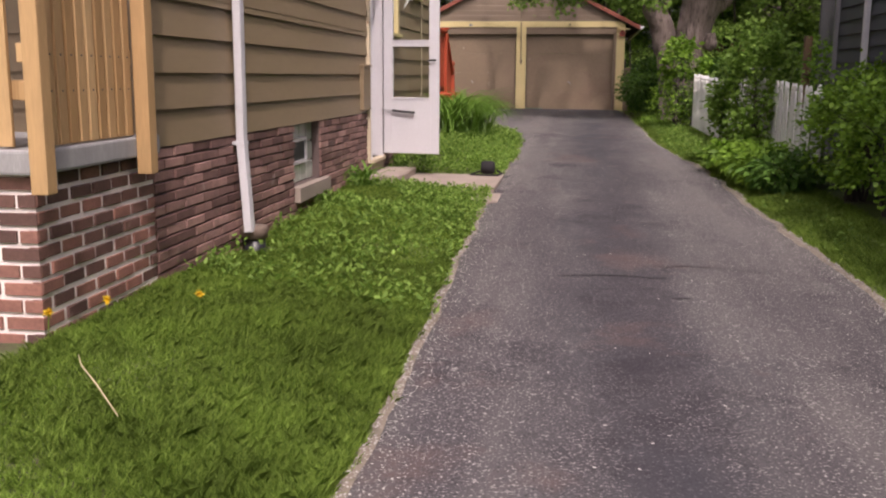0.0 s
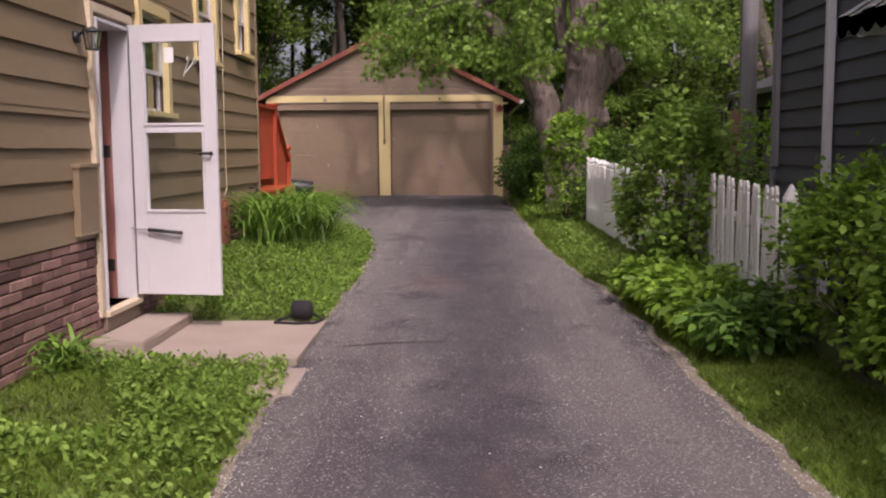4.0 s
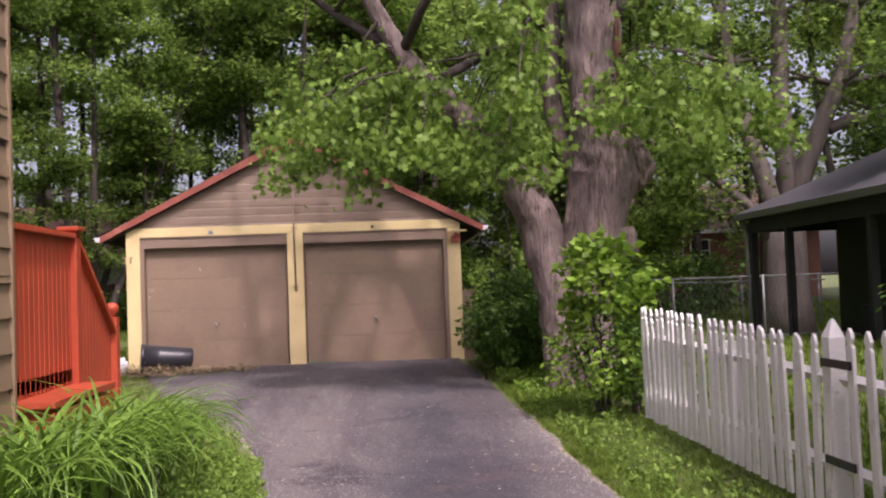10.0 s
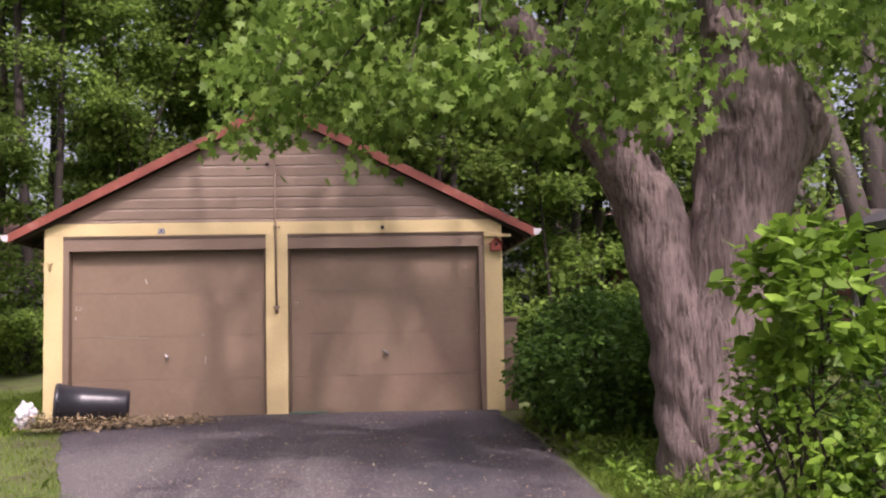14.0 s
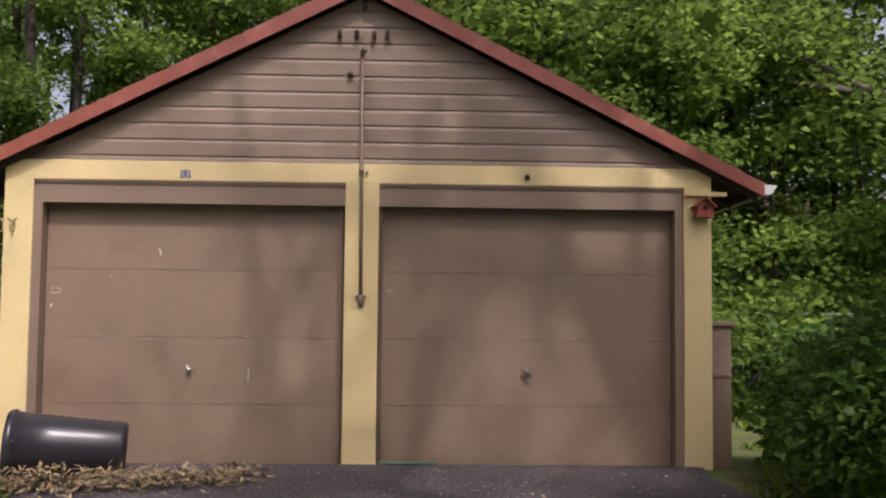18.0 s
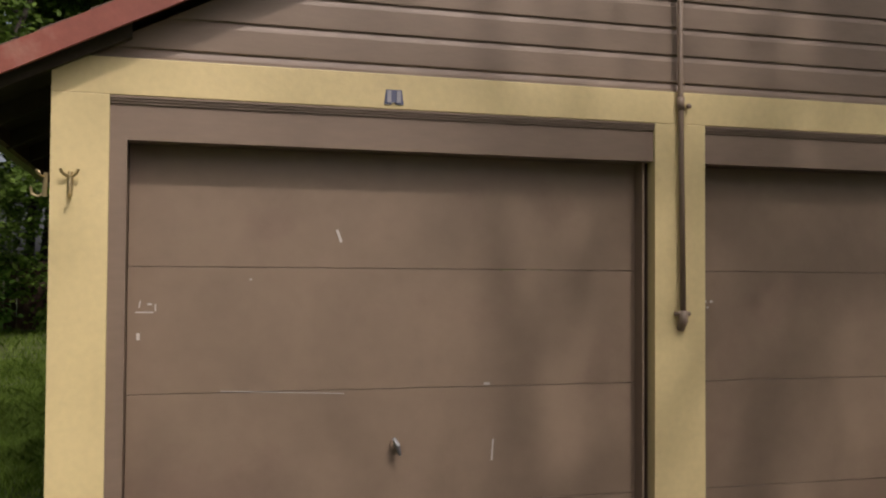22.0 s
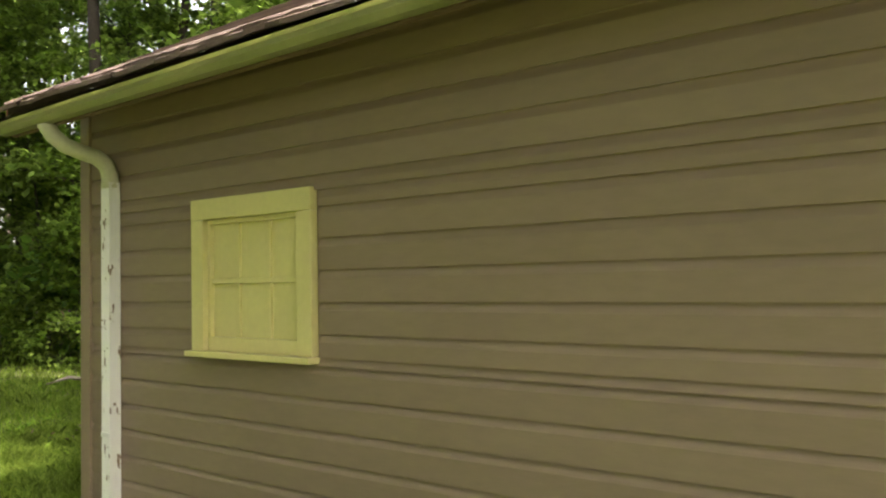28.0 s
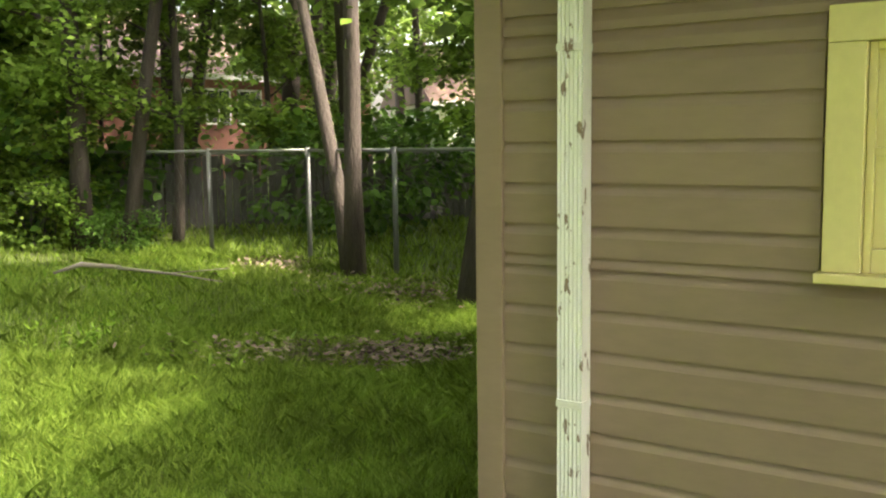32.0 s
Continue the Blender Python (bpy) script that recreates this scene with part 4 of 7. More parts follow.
def house():
    bm = bmesh.new()
    for a, b, c, d in cells(HY0, HY1, -1.2, 5.6, [DOOR_H, BASEWIN, W1, W2, W3]):
        box(bm, HX - 0.22, HX - 0.03, a, b, c, d)
    w = part("wall_house_east", bm, MORTAR_D)
    tagged(w, "taupe lapped siding over a purple brick base", "wall", kind="structure")
    for nm, r in (("wall_house_south", (-8.5, HX - 0.22, HY0, HY0 + 0.2, -1.2, 5.6)), ("wall_house_north", (-8.5, HX - 0.22, HY1 - 0.2, HY1, -1.2, 5.6)), ("wall_house_west", (-8.7, -8.5, HY0, HY1, -1.2, 5.6))):
        tagged(part(nm, boxes(r), TAUPE), "taupe painted house wall", "wall", kind="structure")
    holes = [(DOOR_H[0] - 0.1, DOOR_H[1] + 0.1, -1, DOOR_H[3] + 0.11), (W1[0] - 0.11, W1[1] + 0.11, W1[2] - 0.06, W1[3] + 0.1), (W2[0] - 0.11, W2[1] + 0.11, W2[2] - 0.06, W2[3] + 0.1), (W3[0] - 0.11, W3[1] + 0.11, W3[2] - 0.06, W3[3] + 0.1)]
    z = SIDING0
    while z < 5.5:
        for a, b, c, d in cells(HY0 - 0.01, HY1 + 0.01, z, z + LAP, holes):
            if d - c > 0.03:
                x0, x1 = HX + 0.006, HX - 0.018
                prof = [(x0, c), (x0 - (x0 - x1) * (d - c) / LAP, d + (0.012 if d == z + LAP else 0)), (HX - 0.035, d), (HX - 0.035, c)]
                v = [(p, a, q) for p, q in prof] + [(p, b, q) for p, q in prof]
                raw("siding_board", v, [(0, 1, 5, 4), (1, 2, 6, 5), (2, 3, 7, 6), (3, 0, 4, 7), (3, 2, 1, 0), (4, 5, 6, 7)], TAUPE, w)
        z += LAP
    # front wall siding under the porch
    s = bpy.data.objects["wall_house_south"]
    z = SIDING0
    while z < 3.2:
        v = [(-4.0, HY0 - 0.025, z), (HX, HY0 - 0.025, z), (HX, HY0 - 0.004, z + LAP), (-4.0, HY0 - 0.004, z + LAP), (-4.0, HY0 + 0.01, z), (HX, HY0 + 0.01, z)]
        raw("siding_board", v, [(0, 1, 2, 3), (0, 4, 5, 1), (1, 5, 2), (0, 3, 4)], TAUPE, s)
        z += LAP
    # unseen roof, added to close the house and cast shade, and the inside
    v = [(-9.2, HY0 - 0.4, 5.4), (HX + 0.45, HY0 - 0.4, 5.4), (-4.7, HY0 - 0.4, 8.2), (-9.2, HY1 + 0.4, 5.4), (HX + 0.45, HY1 + 0.4, 5.4), (-4.7, HY1 + 0.4, 8.2)]
    r = raw("house_roof", v, [(0, 1, 4, 3), (1, 2, 5, 4), (2, 0, 3, 5), (0, 2, 1), (3, 4, 5)], ROOF_SH)
    tagged(r, "unseen brown shingled gable roof that closes the house", "roof", kind="structure")
    tagged(part("floor_house", boxes((-8.5, HX - 0.22, HY0 + 0.2, HY1 - 0.2, -0.3, -0.12)), DARK), "dark floor inside the house", "floor", kind="structure")
    tagged(part("partition", boxes((-2.6, -2.5, HY0 + 0.2, HY1 - 0.2, -0.1, 5.3)), mat("dim_plaster", (0.12, 0.11, 0.1), 0.8)), "plain inner wall of the house", "wall", kind="structure")
    # corner boards
    part("corner_trim", boxes((HX - 0.035, HX + 0.014, HY1 - 0.004, HY1 + 0.03, SIDING0, 5.5)), TAUPE, w)
    brick_base(w)


def brick_wall(parent, y0, y1, z0, z1, x, holes, material, bl=0.2, bh=0.062, gap=0.012, proud=0.0):
    """Brick courses facing +x, each brick a piece of its own; alike bricks share a mesh."""
    made = {}
    rng = random.Random(int(abs(y0) * 100))
    row = 0
    z = z1 - bh
    while z > z0:
        off = (row % 2) * (bl + gap) / 2
        y = y0 - off
        while y < y1:
            a, b = max(y, y0), min(y + bl, y1)
            for p, q, _, _ in cells(a, b, z, z + bh, holes) if b - a > 0.03 else ():
                ln = round(q - p, 2)
                if ln < 0.03:
                    continue
                if ln not in made:
                    bm = boxes((-0.05, 0.0, 0, ln, 0, bh))
                    es = [e for e in bm.edges if all(v.co.x > -0.01 for v in e.verts)]
                    bmesh.ops.bevel(bm, geom=es, offset=0.005, segments=1, affect="EDGES")
                    me = bpy.data.meshes.new("brick")
                    bm.to_mesh(me)
                    bm.free()
                    me.materials.append(material)
                    made[ln] = me
                ob = new("brick", made[ln])
                ob.location = (x + rng.uniform(-0.004, 0.006) + proud, p, z + rng.uniform(-0.002, 0.002))
                attach_piece(ob, parent)
            y += bl + gap
        z -= bh + gap
        row += 1


def attach_piece(ob, parent):
    ob.parent = parent
    if parent.parent is None:
        ob.matrix_parent_inverse = parent.matrix_basis.inverted()


def brick_base(w):
    b = tagged(part("brick_base", boxes((HX - 0.05, HX - 0.018, HY0, BASEWIN[0] - 0.001, -1.0, 0.47), (HX - 0.05, HX - 0.018, BASEWIN[1] + 0.001, DOOR_H[0], -1.0, 0.47),
                                     (HX - 0.05, HX - 0.018, DOOR_H[1], HY1, -1.0, 0.47), (HX - 0.05, HX - 0.018, BASEWIN[0], BASEWIN[1], -1.0, -0.1)), MORTAR_D), "", "", kind="structure")
    b["label"] = "purple brick foundation with raked dark joints"
    b["category"] = "wall"
    holes = [(BASEWIN[0] - 0.005, BASEWIN[1] + 0.005, BASEWIN[2] - 0.16, 0.6), (DOOR_H[0] - 0.02, DOOR_H[1] + 0.02, -1, 1)]
    brick_wall(b, HY0, HY1, -0.66, 0.468, HX, holes, BRICK, bl=0.29, bh=0.058, gap=0.011)


def sash_window(name, y0, y1, z0, z1, label):
    w = empty(name, (HX, (y0 + y1) / 2, z0), label, "window", kind="structure")
    x = HX + 0.028
    part("casing", boxes((HX - 0.05, x, y0 - 0.1, y0, z0 - 0.0, z1 + 0.1), bevel=0.004), CREAM, w)
    part("casing", boxes((HX - 0.05, x, y1, y1 + 0.1, z0 - 0.0, z1 + 0.1), bevel=0.004), CREAM, w)
    part("casing_head", boxes((HX - 0.05, x + 0.002, y0, y1, z1, z1 + 0.1), bevel=0.004), CREAM, w)
    part("window_sill", boxes((HX - 0.1, x + 0.045, y0 - 0.125, y1 + 0.125, z0 - 0.05, z0 - 0.001), bevel=0.006), CREAM, w)
    zm = z0 + (z1 - z0) * 0.42
    for a, b, xo in ((z0, zm + 0.02, HX - 0.06), (zm - 0.02, z1, HX - 0.03)):
        s = 0.035
        for r in ((y0, y0 + s, a, b), (y1 - s, y1, a, b)):
            part("sash_stile", boxes((xo - 0.03, xo, *r), bevel=0.002), WHITE, w, "white sash")
        for r in ((y0 + s, y1 - s, a, a + s), (y0 + s, y1 - s, b - s, b)):
            part("sash_rail", boxes((xo - 0.03, xo - 0.001, *r), bevel=0.002), WHITE, w, "white sash")
        part("pane", boxes((xo - 0.018, xo - 0.014, y0 + s, y1 - s, a + s, b - s)), CLEAR, w)
    for k in range(5):
        yy = y0 + (y1 - y0) * (k + 0.5) / 5
        part("curtain_fold", boxes((HX - 0.2, HX - 0.17, yy - 0.05, yy + 0.045, z0 + 0.02, z1 - 0.02), bevel=0.012), mat("dim_curtain", (0.2, 0.19, 0.2), 0.8), w)
    return w


def base_window():
    y0, y1, z0, z1 = BASEWIN
    w = empty("window_4", (HX, (y0 + y1) / 2, z0), "glass block basement window with a small white vent", "window", kind="structure")
    gb = mat("frosted_glass_block", (0.4, 0.43, 0.38), 0.15, 0.12, 3, 20, 0.4, 12, spec=0.7)
    nx, nz = 4, 3
    dy, dz = (y1 - y0) / nx, (z1 - z0) / nz
    part("mortar_bed", boxes((HX - 0.16, HX - 0.105, y0, y1, z0, z1)), MORTAR, w)
    for i in range(nx):
        for k in range(nz):
            part("glass_block", boxes((HX - 0.13, HX - 0.085, y0 + i * dy + 0.006, y0 + (i + 1) * dy - 0.006, z0 + k * dz + 0.006, z0 + (k + 1) * dz - 0.006), bevel=0.012), gb, w)
    a, b, c, d = y0 + 0.1, y0 + 0.6, 0.1, 0.335
    vf = part("vent_frame", boxes((HX - 0.12, HX - 0.06, a, b, c, c + 0.03), (HX - 0.12, HX - 0.06, a, b, d - 0.03, d), (HX - 0.12, HX - 0.0601, a, a + 0.03, c + 0.03, d - 0.03), (HX - 0.12, HX - 0.0601, b - 0.03, b, c + 0.03, d - 0.03)), WHITE, w, "white vent frame")
    part("screen", boxes((HX - 0.082, HX - 0.077, a + 0.03, b - 0.03, c + 0.03, d - 0.03)), mat("dark_mesh", (0.04, 0.04, 0.042), 0.6), vf, "dark insect screen")
    s = part("window_sill", boxes((HX - 0.1, HX + 0.055, y0 - 0.03, y1 + 0.18, z0 - 0.14, z0 - 0.004), bevel=0.01), CONCRETE, w, "weathered brick sill")
    return w


def side_door():
    y0, y1, z0, z1 = DOOR_H
    d = empty("door_1", (HX, (y0 + y1) / 2, z0), "side doorway with worn cream casing and an inner door standing open", "door", kind="structure")
    cas = mat("worn_cream_casing", (0.6, 0.5, 0.36), 0.6, 0.12, 3, 30, 0.3, 40, stain=(0.45, 0.3, 0.2), stain_scale=6, stain_at=0.6)
    for r in ((HX - 0.1, HX + 0.03, y0 - 0.1, y0 - 0.03, z0 - 0.03, z1 + 0.1), (HX - 0.1, HX + 0.03, y1 + 0.03, y1 + 0.1, z0 - 0.03, z1 + 0.1)):
        part("casing", boxes(r, bevel=0.005), cas, d)
    part("casing_head", boxes((HX - 0.1, HX + 0.033, y0 - 0.03, y1 + 0.03, z1 + 0.03, z1 + 0.1), bevel=0.005), cas, d)
    for r in ((HX - 0.24, HX + 0.035, y0 + 0.002, y0 + 0.03, z0, z1 - 0.03), (HX - 0.24, HX + 0.035, y1 - 0.03, y1 - 0.002, z0, z1 - 0.03), (HX - 0.24, HX + 0.0352, y0 + 0.002, y1 - 0.002, z1 - 0.03, z1 - 0.002)):
        part("jamb", boxes(r, bevel=0.003), WHITE, d, "white metal jamb")
    part("threshold", boxes((HX - 0.24, HX + 0.06, y0 - 0.03, y1 + 0.03, z0 - 0.04, z0), bevel=0.005), cas, d)
    part("kick_board", boxes((HX - 0.05, HX + 0.03, y0 - 0.02, y1 + 0.02, z0 - 0.15, z0 - 0.042)), mat("weathered_board", (0.22, 0.17, 0.13), 0.8, 0.2), d)
    leaf = part("inner_door", boxes((HX - 0.3, HX - 0.262, y0 + 0.12, y1 - 0.2, z0, z1)), mat("red_brown_door", (0.3, 0.13, 0.105), 0.5, 0.15), d, "red-brown inner door")
    part("door_stop", boxes((HX - 0.2, HX - 0.13, y1 - 0.045, y1 - 0.031, z0, z1 - 0.031)), mat("red_brown_door", (0.3, 0.13, 0.105)), d, "red-brown door stop")
    for zz in (0.18, 1.12):
        part("hinge", boxes((HX - 0.225, HX - 0.14, y1 - 0.052, y1 - 0.046, zz - 0.05, zz + 0.05)), BLACK, d, "black hinge")
    tagged(part("passage_walls", boxes((HX - 1.6, HX - 1.5, y0 - 0.6, y1 + 0.6, -0.1, 2.4), (HX - 1.5, HX - 0.23, y0 - 0.6, y0 - 0.5, -0.1, 2.4), (HX - 1.5, HX - 0.23, y1 + 0.5, y1 + 0.6, -0.1, 2.4), (HX - 1.6, HX - 0.23, y0 - 0.6, y1 + 0.6, 2.4, 2.45)), DARK), "dark passage behind the side door", "wall", kind="structure")


def storm_door():
    # hinged on the far jamb and swung square to the wall
    W, z0, z1, t = 0.735, -0.06, 2.135, 0.032
    d = empty("storm_door", (HX + 0.045, -15.5, z0), "white storm door with two glass panes standing open", "door")
    M = Matrix.Translation((HX + 0.045, -15.5, 0)) @ Matrix.Rotation(radians(-8), 4, "Z")

    def slab(name, x0, x1, za, zb, y0=-t / 2, y1=t / 2, material=WHITE, parent=d, label="", bevel=0.003):
        bm = boxes((x0, x1, y0, y1, za, zb), bevel=bevel)
        bm.transform(M)
        return part(name, bm, material, parent, label)
    st = 0.105
    slab("stile", 0, st, z0, z1)
    slab("stile", W - st, W, z0, z1)
    slab("top_rail", st, W - st, z1 - 0.12, z1, -t / 2 + 0.001, t / 2 - 0.001)
    slab("kick_panel", st, W - st, z0, 0.62, -t / 2 + 0.001, t / 2 - 0.001)
    slab("middle_rail", st, W - st, 1.29, 1.325, -t / 2 + 0.001, t / 2 - 0.001)
    for za, zb in ((0.62, 1.29), (1.325, z1 - 0.12)):
        f = 0.022
        for r in ((st, W - st, za, za + f), (st, W - st, zb - f, zb)):
            slab("bead", *r, -t / 2 - 0.008, t / 2 + 0.008)
        for r in ((st, st + f, za + f, zb - f), (W - st - f, W - st, za + f, zb - f)):
            slab("bead", *r, -t / 2 - 0.0075, t / 2 + 0.0075)
        p = slab("pane", st + f, W - st - f, za + f, zb - f, -0.002, 0.002, CLEAR, bevel=0)
        p.visible_shadow = False
    slab("sticker", 0.3, 0.38, 1.83, 1.95, -0.004, -0.0025, mat("white_sticker", (0.8, 0.8, 0.8), 0.6), label="white paper sticker", bevel=0)
    for y in (-0.05, 0.05):
        v, f = tube([M @ Vector(p) for p in ((W - 0.05, 0, 1.1), (W - 0.05, y, 1.1), (W - 0.11, y * 1.15, 1.1), (W - 0.14, y * 1.1, 1.09))], [0.016, 0.013, 0.012, 0.009], 8)
        raw("latch_handle", v, f, BLACK, d, "black lever handle", smooth=True)
    v, f = tube([M @ Vector(p) for p in ((-0.03, -0.035, 0.49), (0.13, -0.045, 0.478))], 0.006, 6)
    c = raw("closer_rod", v, f, STEEL, d, "steel closer rod")
    v, f = tube([M @ Vector(p) for p in ((0.13, -0.045, 0.478), (0.43, -0.06, 0.455))], 0.015, 10)
    raw("closer_tube", v, f, BLACK, c, "black closer tube", smooth=True)
    v, f = tube([M @ Vector(p) for p in ((0.4, -0.012, 0.455), (0.4, -0.06, 0.457))], 0.01, 6)
    raw("closer_bracket", v, f, BLACK, c)
    v, f = tube([M @ Vector(p) for p in ((0.004, -0.02, z0 + 0.02), (0.004, -0.02, z1 - 0.02))], 0.008, 6)
    raw("hinge_rail", v, f, STEEL, d)


def wall_lamp():
    l = empty("wall_lamp", (HX, -16.5, 1.9), "black lantern wall lamp beside the side door", "wall lamp")
    x, y = HX + 0.12, -16.47
    rod("back_plate", [(HX - 0.01, y, 1.93), (HX + 0.025, y, 1.93)], 0.045, BLACK, l, "", 14)
    rod("arm", [(HX + 0.02, y, 1.94), (HX + 0.07, y, 1.985), (x, y, 1.985)], 0.009, BLACK, l)
    rod("cap", [(x, y, 1.96), (x, y, 1.985), (x, y, 2.0)], [0.075, 0.045, 0.01], BLACK, l, "", 12)
    v, f = tube([(x, y, 1.845), (x, y, 1.96)], [0.042, 0.062], 10, close=False)
    g = raw("glass_shade", v, f, CLEAR, l, "clear glass shade", smooth=True)
    g.visible_shadow = False
    for k in range(5):
        a = 2 * math.pi * k / 5
        rod("cage_bar", [(x + 0.045 * math.cos(a), y + 0.045 * math.sin(a), 1.842), (x + 0.066 * math.cos(a), y + 0.066 * math.sin(a), 1.96)], 0.004, BLACK, l, "", 5)
    rod("ring", [(x, y, 1.838), (x, y, 1.848)], 0.05, BLACK, l, "", 12)
    rod("bulb", [(x, y, 1.955), (x, y, 1.93), (x, y, 1.905), (x, y, 1.88), (x, y, 1.872)], [0.014, 0.018, 0.028, 0.022, 0.006], mat("bulb_glass", (0.75, 0.75, 0.72), 0.15), l, "white bulb", 12)


def house_fittings():
    b = empty("utility_box", (HX, -16.43, 0.5), "taupe painted utility box with a folded lid on the siding", "utility box")
    part("cover", boxes((HX - 0.01, HX + 0.045, -16.63, -16.27, 0.53, 1.03), bevel=0.006), TAUPE, b)
    part("lip", boxes((HX - 0.01, HX + 0.055, -16.645, -16.255, 1.005, 1.035), bevel=0.004), TAUPE, b)
    part("lip", boxes((HX - 0.01, HX + 0.052, -16.64, -16.26, 0.515, 0.535), bevel=0.004), TAUPE, b)
    d = empty("downspout", (HX + 0.06, -20.78, -0.3), "white painted downspout on the house wall", "downspout")
    for z0, z1, y in ((0.42, 2.4, -20.78), (2.4, 5.3, -20.78)):
        part("pipe", boxes((HX + 0.025, HX + 0.085, y - 0.045, y + 0.045, z0, z1), bevel=0.012), WHITE, d)
    m = Matrix.Translation((HX + 0.055, -20.78, 0.42)) @ Matrix.Rotation(radians(-4), 4, "X") @ Matrix.Rotation(radians(-5), 4, "Y")
    bm = boxes((-0.031, 0.031, -0.046, 0.046, -0.66, 0.012), bevel=0.012)
    bm.transform(m)
    part("lower_pipe", bm, WHITE, d)
    for z in (0.42, 1.5, 2.4):
        part("strap", boxes((HX + 0.0, HX + 0.088, -20.83, -20.73, z - 0.012, z + 0.012)), WHITE, d)
    k = empty("drain_stub", (HX + 0.1, -20.73, -0.5), "brown clay drain collar in the grass under the downspout", "drain")
    rod("collar", [(HX + 0.11, -20.72, -0.29), (HX + 0.11, -20.72, -0.22), (HX + 0.11, -20.72, -0.2)], [0.1, 0.105, 0.095], mat("brown_clay", (0.16, 0.115, 0.09), 0.8, 0.2), k, "", 16)
    rod("stub", [(HX + 0.11, -20.72, -0.62), (HX + 0.11, -20.72, -0.28)], 0.082, BLACK, k, "dark stub", 14)
    h = empty("access_hatch", (HX, -12.63, 0.25), "clay-red painted access hatch with two hinges in the brick base", "hatch")
    cl = mat("clay_red_paint", (0.36, 0.13, 0.085), 0.6, 0.15, 3, 30, 0.2, 40)
    part("frame", boxes((HX - 0.02, HX + 0.02, -13.0, -12.26, 0.02, 0.56), bevel=0.006), cl, h)
    part("door", boxes((HX + 0.018, HX + 0.045, -12.95, -12.31, 0.06, 0.49), bevel=0.01), cl, h)
    for y in (-12.82, -12.45):
        part("hinge", boxes((HX + 0.02, HX + 0.065, y - 0.04, y + 0.04, 0.47, 0.53), bevel=0.008), cl, h)
    rod("pull", [(HX + 0.045, -12.6, 0.3), (HX + 0.065, -12.57, 0.28), (HX + 0.05, -12.56, 0.25)], 0.008, cl, h)
    c = empty("cable", (HX + 0.02, -12.35, 0.6), "thin cream cable hanging down the siding", "cable")
    pts = [(HX + 0.02, -12.33 + 0.015 * math.sin(z * 3), z) for z in np.arange(5.2, 0.72, -0.16)] + [(HX + 0.03, -12.36, 0.68), (HX + 0.035, -12.43, 0.64), (HX + 0.04, -12.52, 0.62), (HX + 0.04, -12.53, 0.6)]
    rod("cord", pts, 0.006, mat("cream_cable", (0.5, 0.43, 0.3), 0.5), c, "", 6)
    k = empty("hanger_hook", (HX + 0.02, -13.8, 1.95), "white curled iron plant hook on the siding", "hook")
    for s in (-1, 1):
        pts = [(HX + 0.02, -13.92 + 0.02, 1.84)] + [(HX + 0.03 + 0.01 * i, -13.92 + (0.0 if s < 0 else 0.035 * i), 1.86 + 0.028 * i) for i in range(6)]
        e = Vector(pts[-1])
        pts += [tuple(e + Vector((0.0, s * 0.03 * (1 - math.cos(a)), 0.035 * math.sin(a)))) for a in (0.6, 1.2, 1.9, 2.6, 3.2, 3.7)]
        rod("scroll", pts, 0.006, WHITE_WORN, k, "", 6)
    t = empty("hose_tap", (HX + 0.04, -11.0, 0.63), "small dark hose tap on the siding", "tap")
    rod("pipe", [(HX - 0.01, -11.0, 0.64), (HX + 0.08, -11.0, 0.64), (HX + 0.1, -11.0, 0.6)], 0.012, BLACK, t)
    rod("wheel", [(HX + 0.07, -11.0, 0.69), (HX + 0.07, -11.0, 0.7)], 0.025, BLACK, t, "", 10)
    rod("stem", [(HX + 0.07, -11.0, 0.64), (HX + 0.07, -11.0, 0.69)], 0.006, BLACK, t)
    st = empty("doorstep", (-0.65, -15.9, -0.3), "worn concrete doorstep with chipped edges", "step")
    bm = boxes((-0.84, -0.44, -16.55, -15.3, -0.5, -0.255), bevel=0.02)
    bmesh.ops.subdivide_edges(bm, edges=bm.edges[:], cuts=2)
    for v in bm.verts:
        v.co += Vector((noise.noise(v.co * 6), noise.noise(v.co * 6 + Vector((5, 0, 0))), noise.noise(v.co * 6 + Vector((0, 7, 0))))) * 0.012
    part("block", bm, CONCRETE, st)
    pd = part("pavement", boxes((-0.5, 0.7, -16.72, -15.2, -0.5, -0.345), bevel=0.012), CONCRETE)
    tagged(pd, "small concrete pad between the step and the drive", "pavement", kind="structure")
    bm = boxes((0.48, 0.8, -17.5, -16.8, -0.5, -0.39), bevel=0.015)
    tagged(part("paving_stub", bm, CONCRETE), "sunken broken concrete slab at the drive edge", "pavement", kind="structure")
    # small bag on the pad
    bg = empty("shoulder_bag", (0.45, -15.3, -0.3), "small round black bag with a strap lying on concrete", "bag")
    fab = mat("black_fabric", (0.012, 0.01, 0.012), 0.85, 0.2, 8, 90, 0.4, 200)
    rod("pouch", [(0.4, -15.22, -0.25), (0.405, -15.22, -0.25), (0.43, -15.22, -0.25), (0.55, -15.24, -0.25), (0.58, -15.24, -0.25), (0.585, -15.24, -0.25)], [0.025, 0.07, 0.085, 0.085, 0.07, 0.025], fab, bg, "", 18)
    rod("strap", [(0.4, -15.25, -0.3), (0.3, -15.26, -0.33), (0.28, -15.36, -0.335), (0.45, -15.4, -0.335), (0.62, -15.38, -0.335), (0.68, -15.3, -0.32), (0.6, -15.25, -0.28)], 0.012, fab, bg)


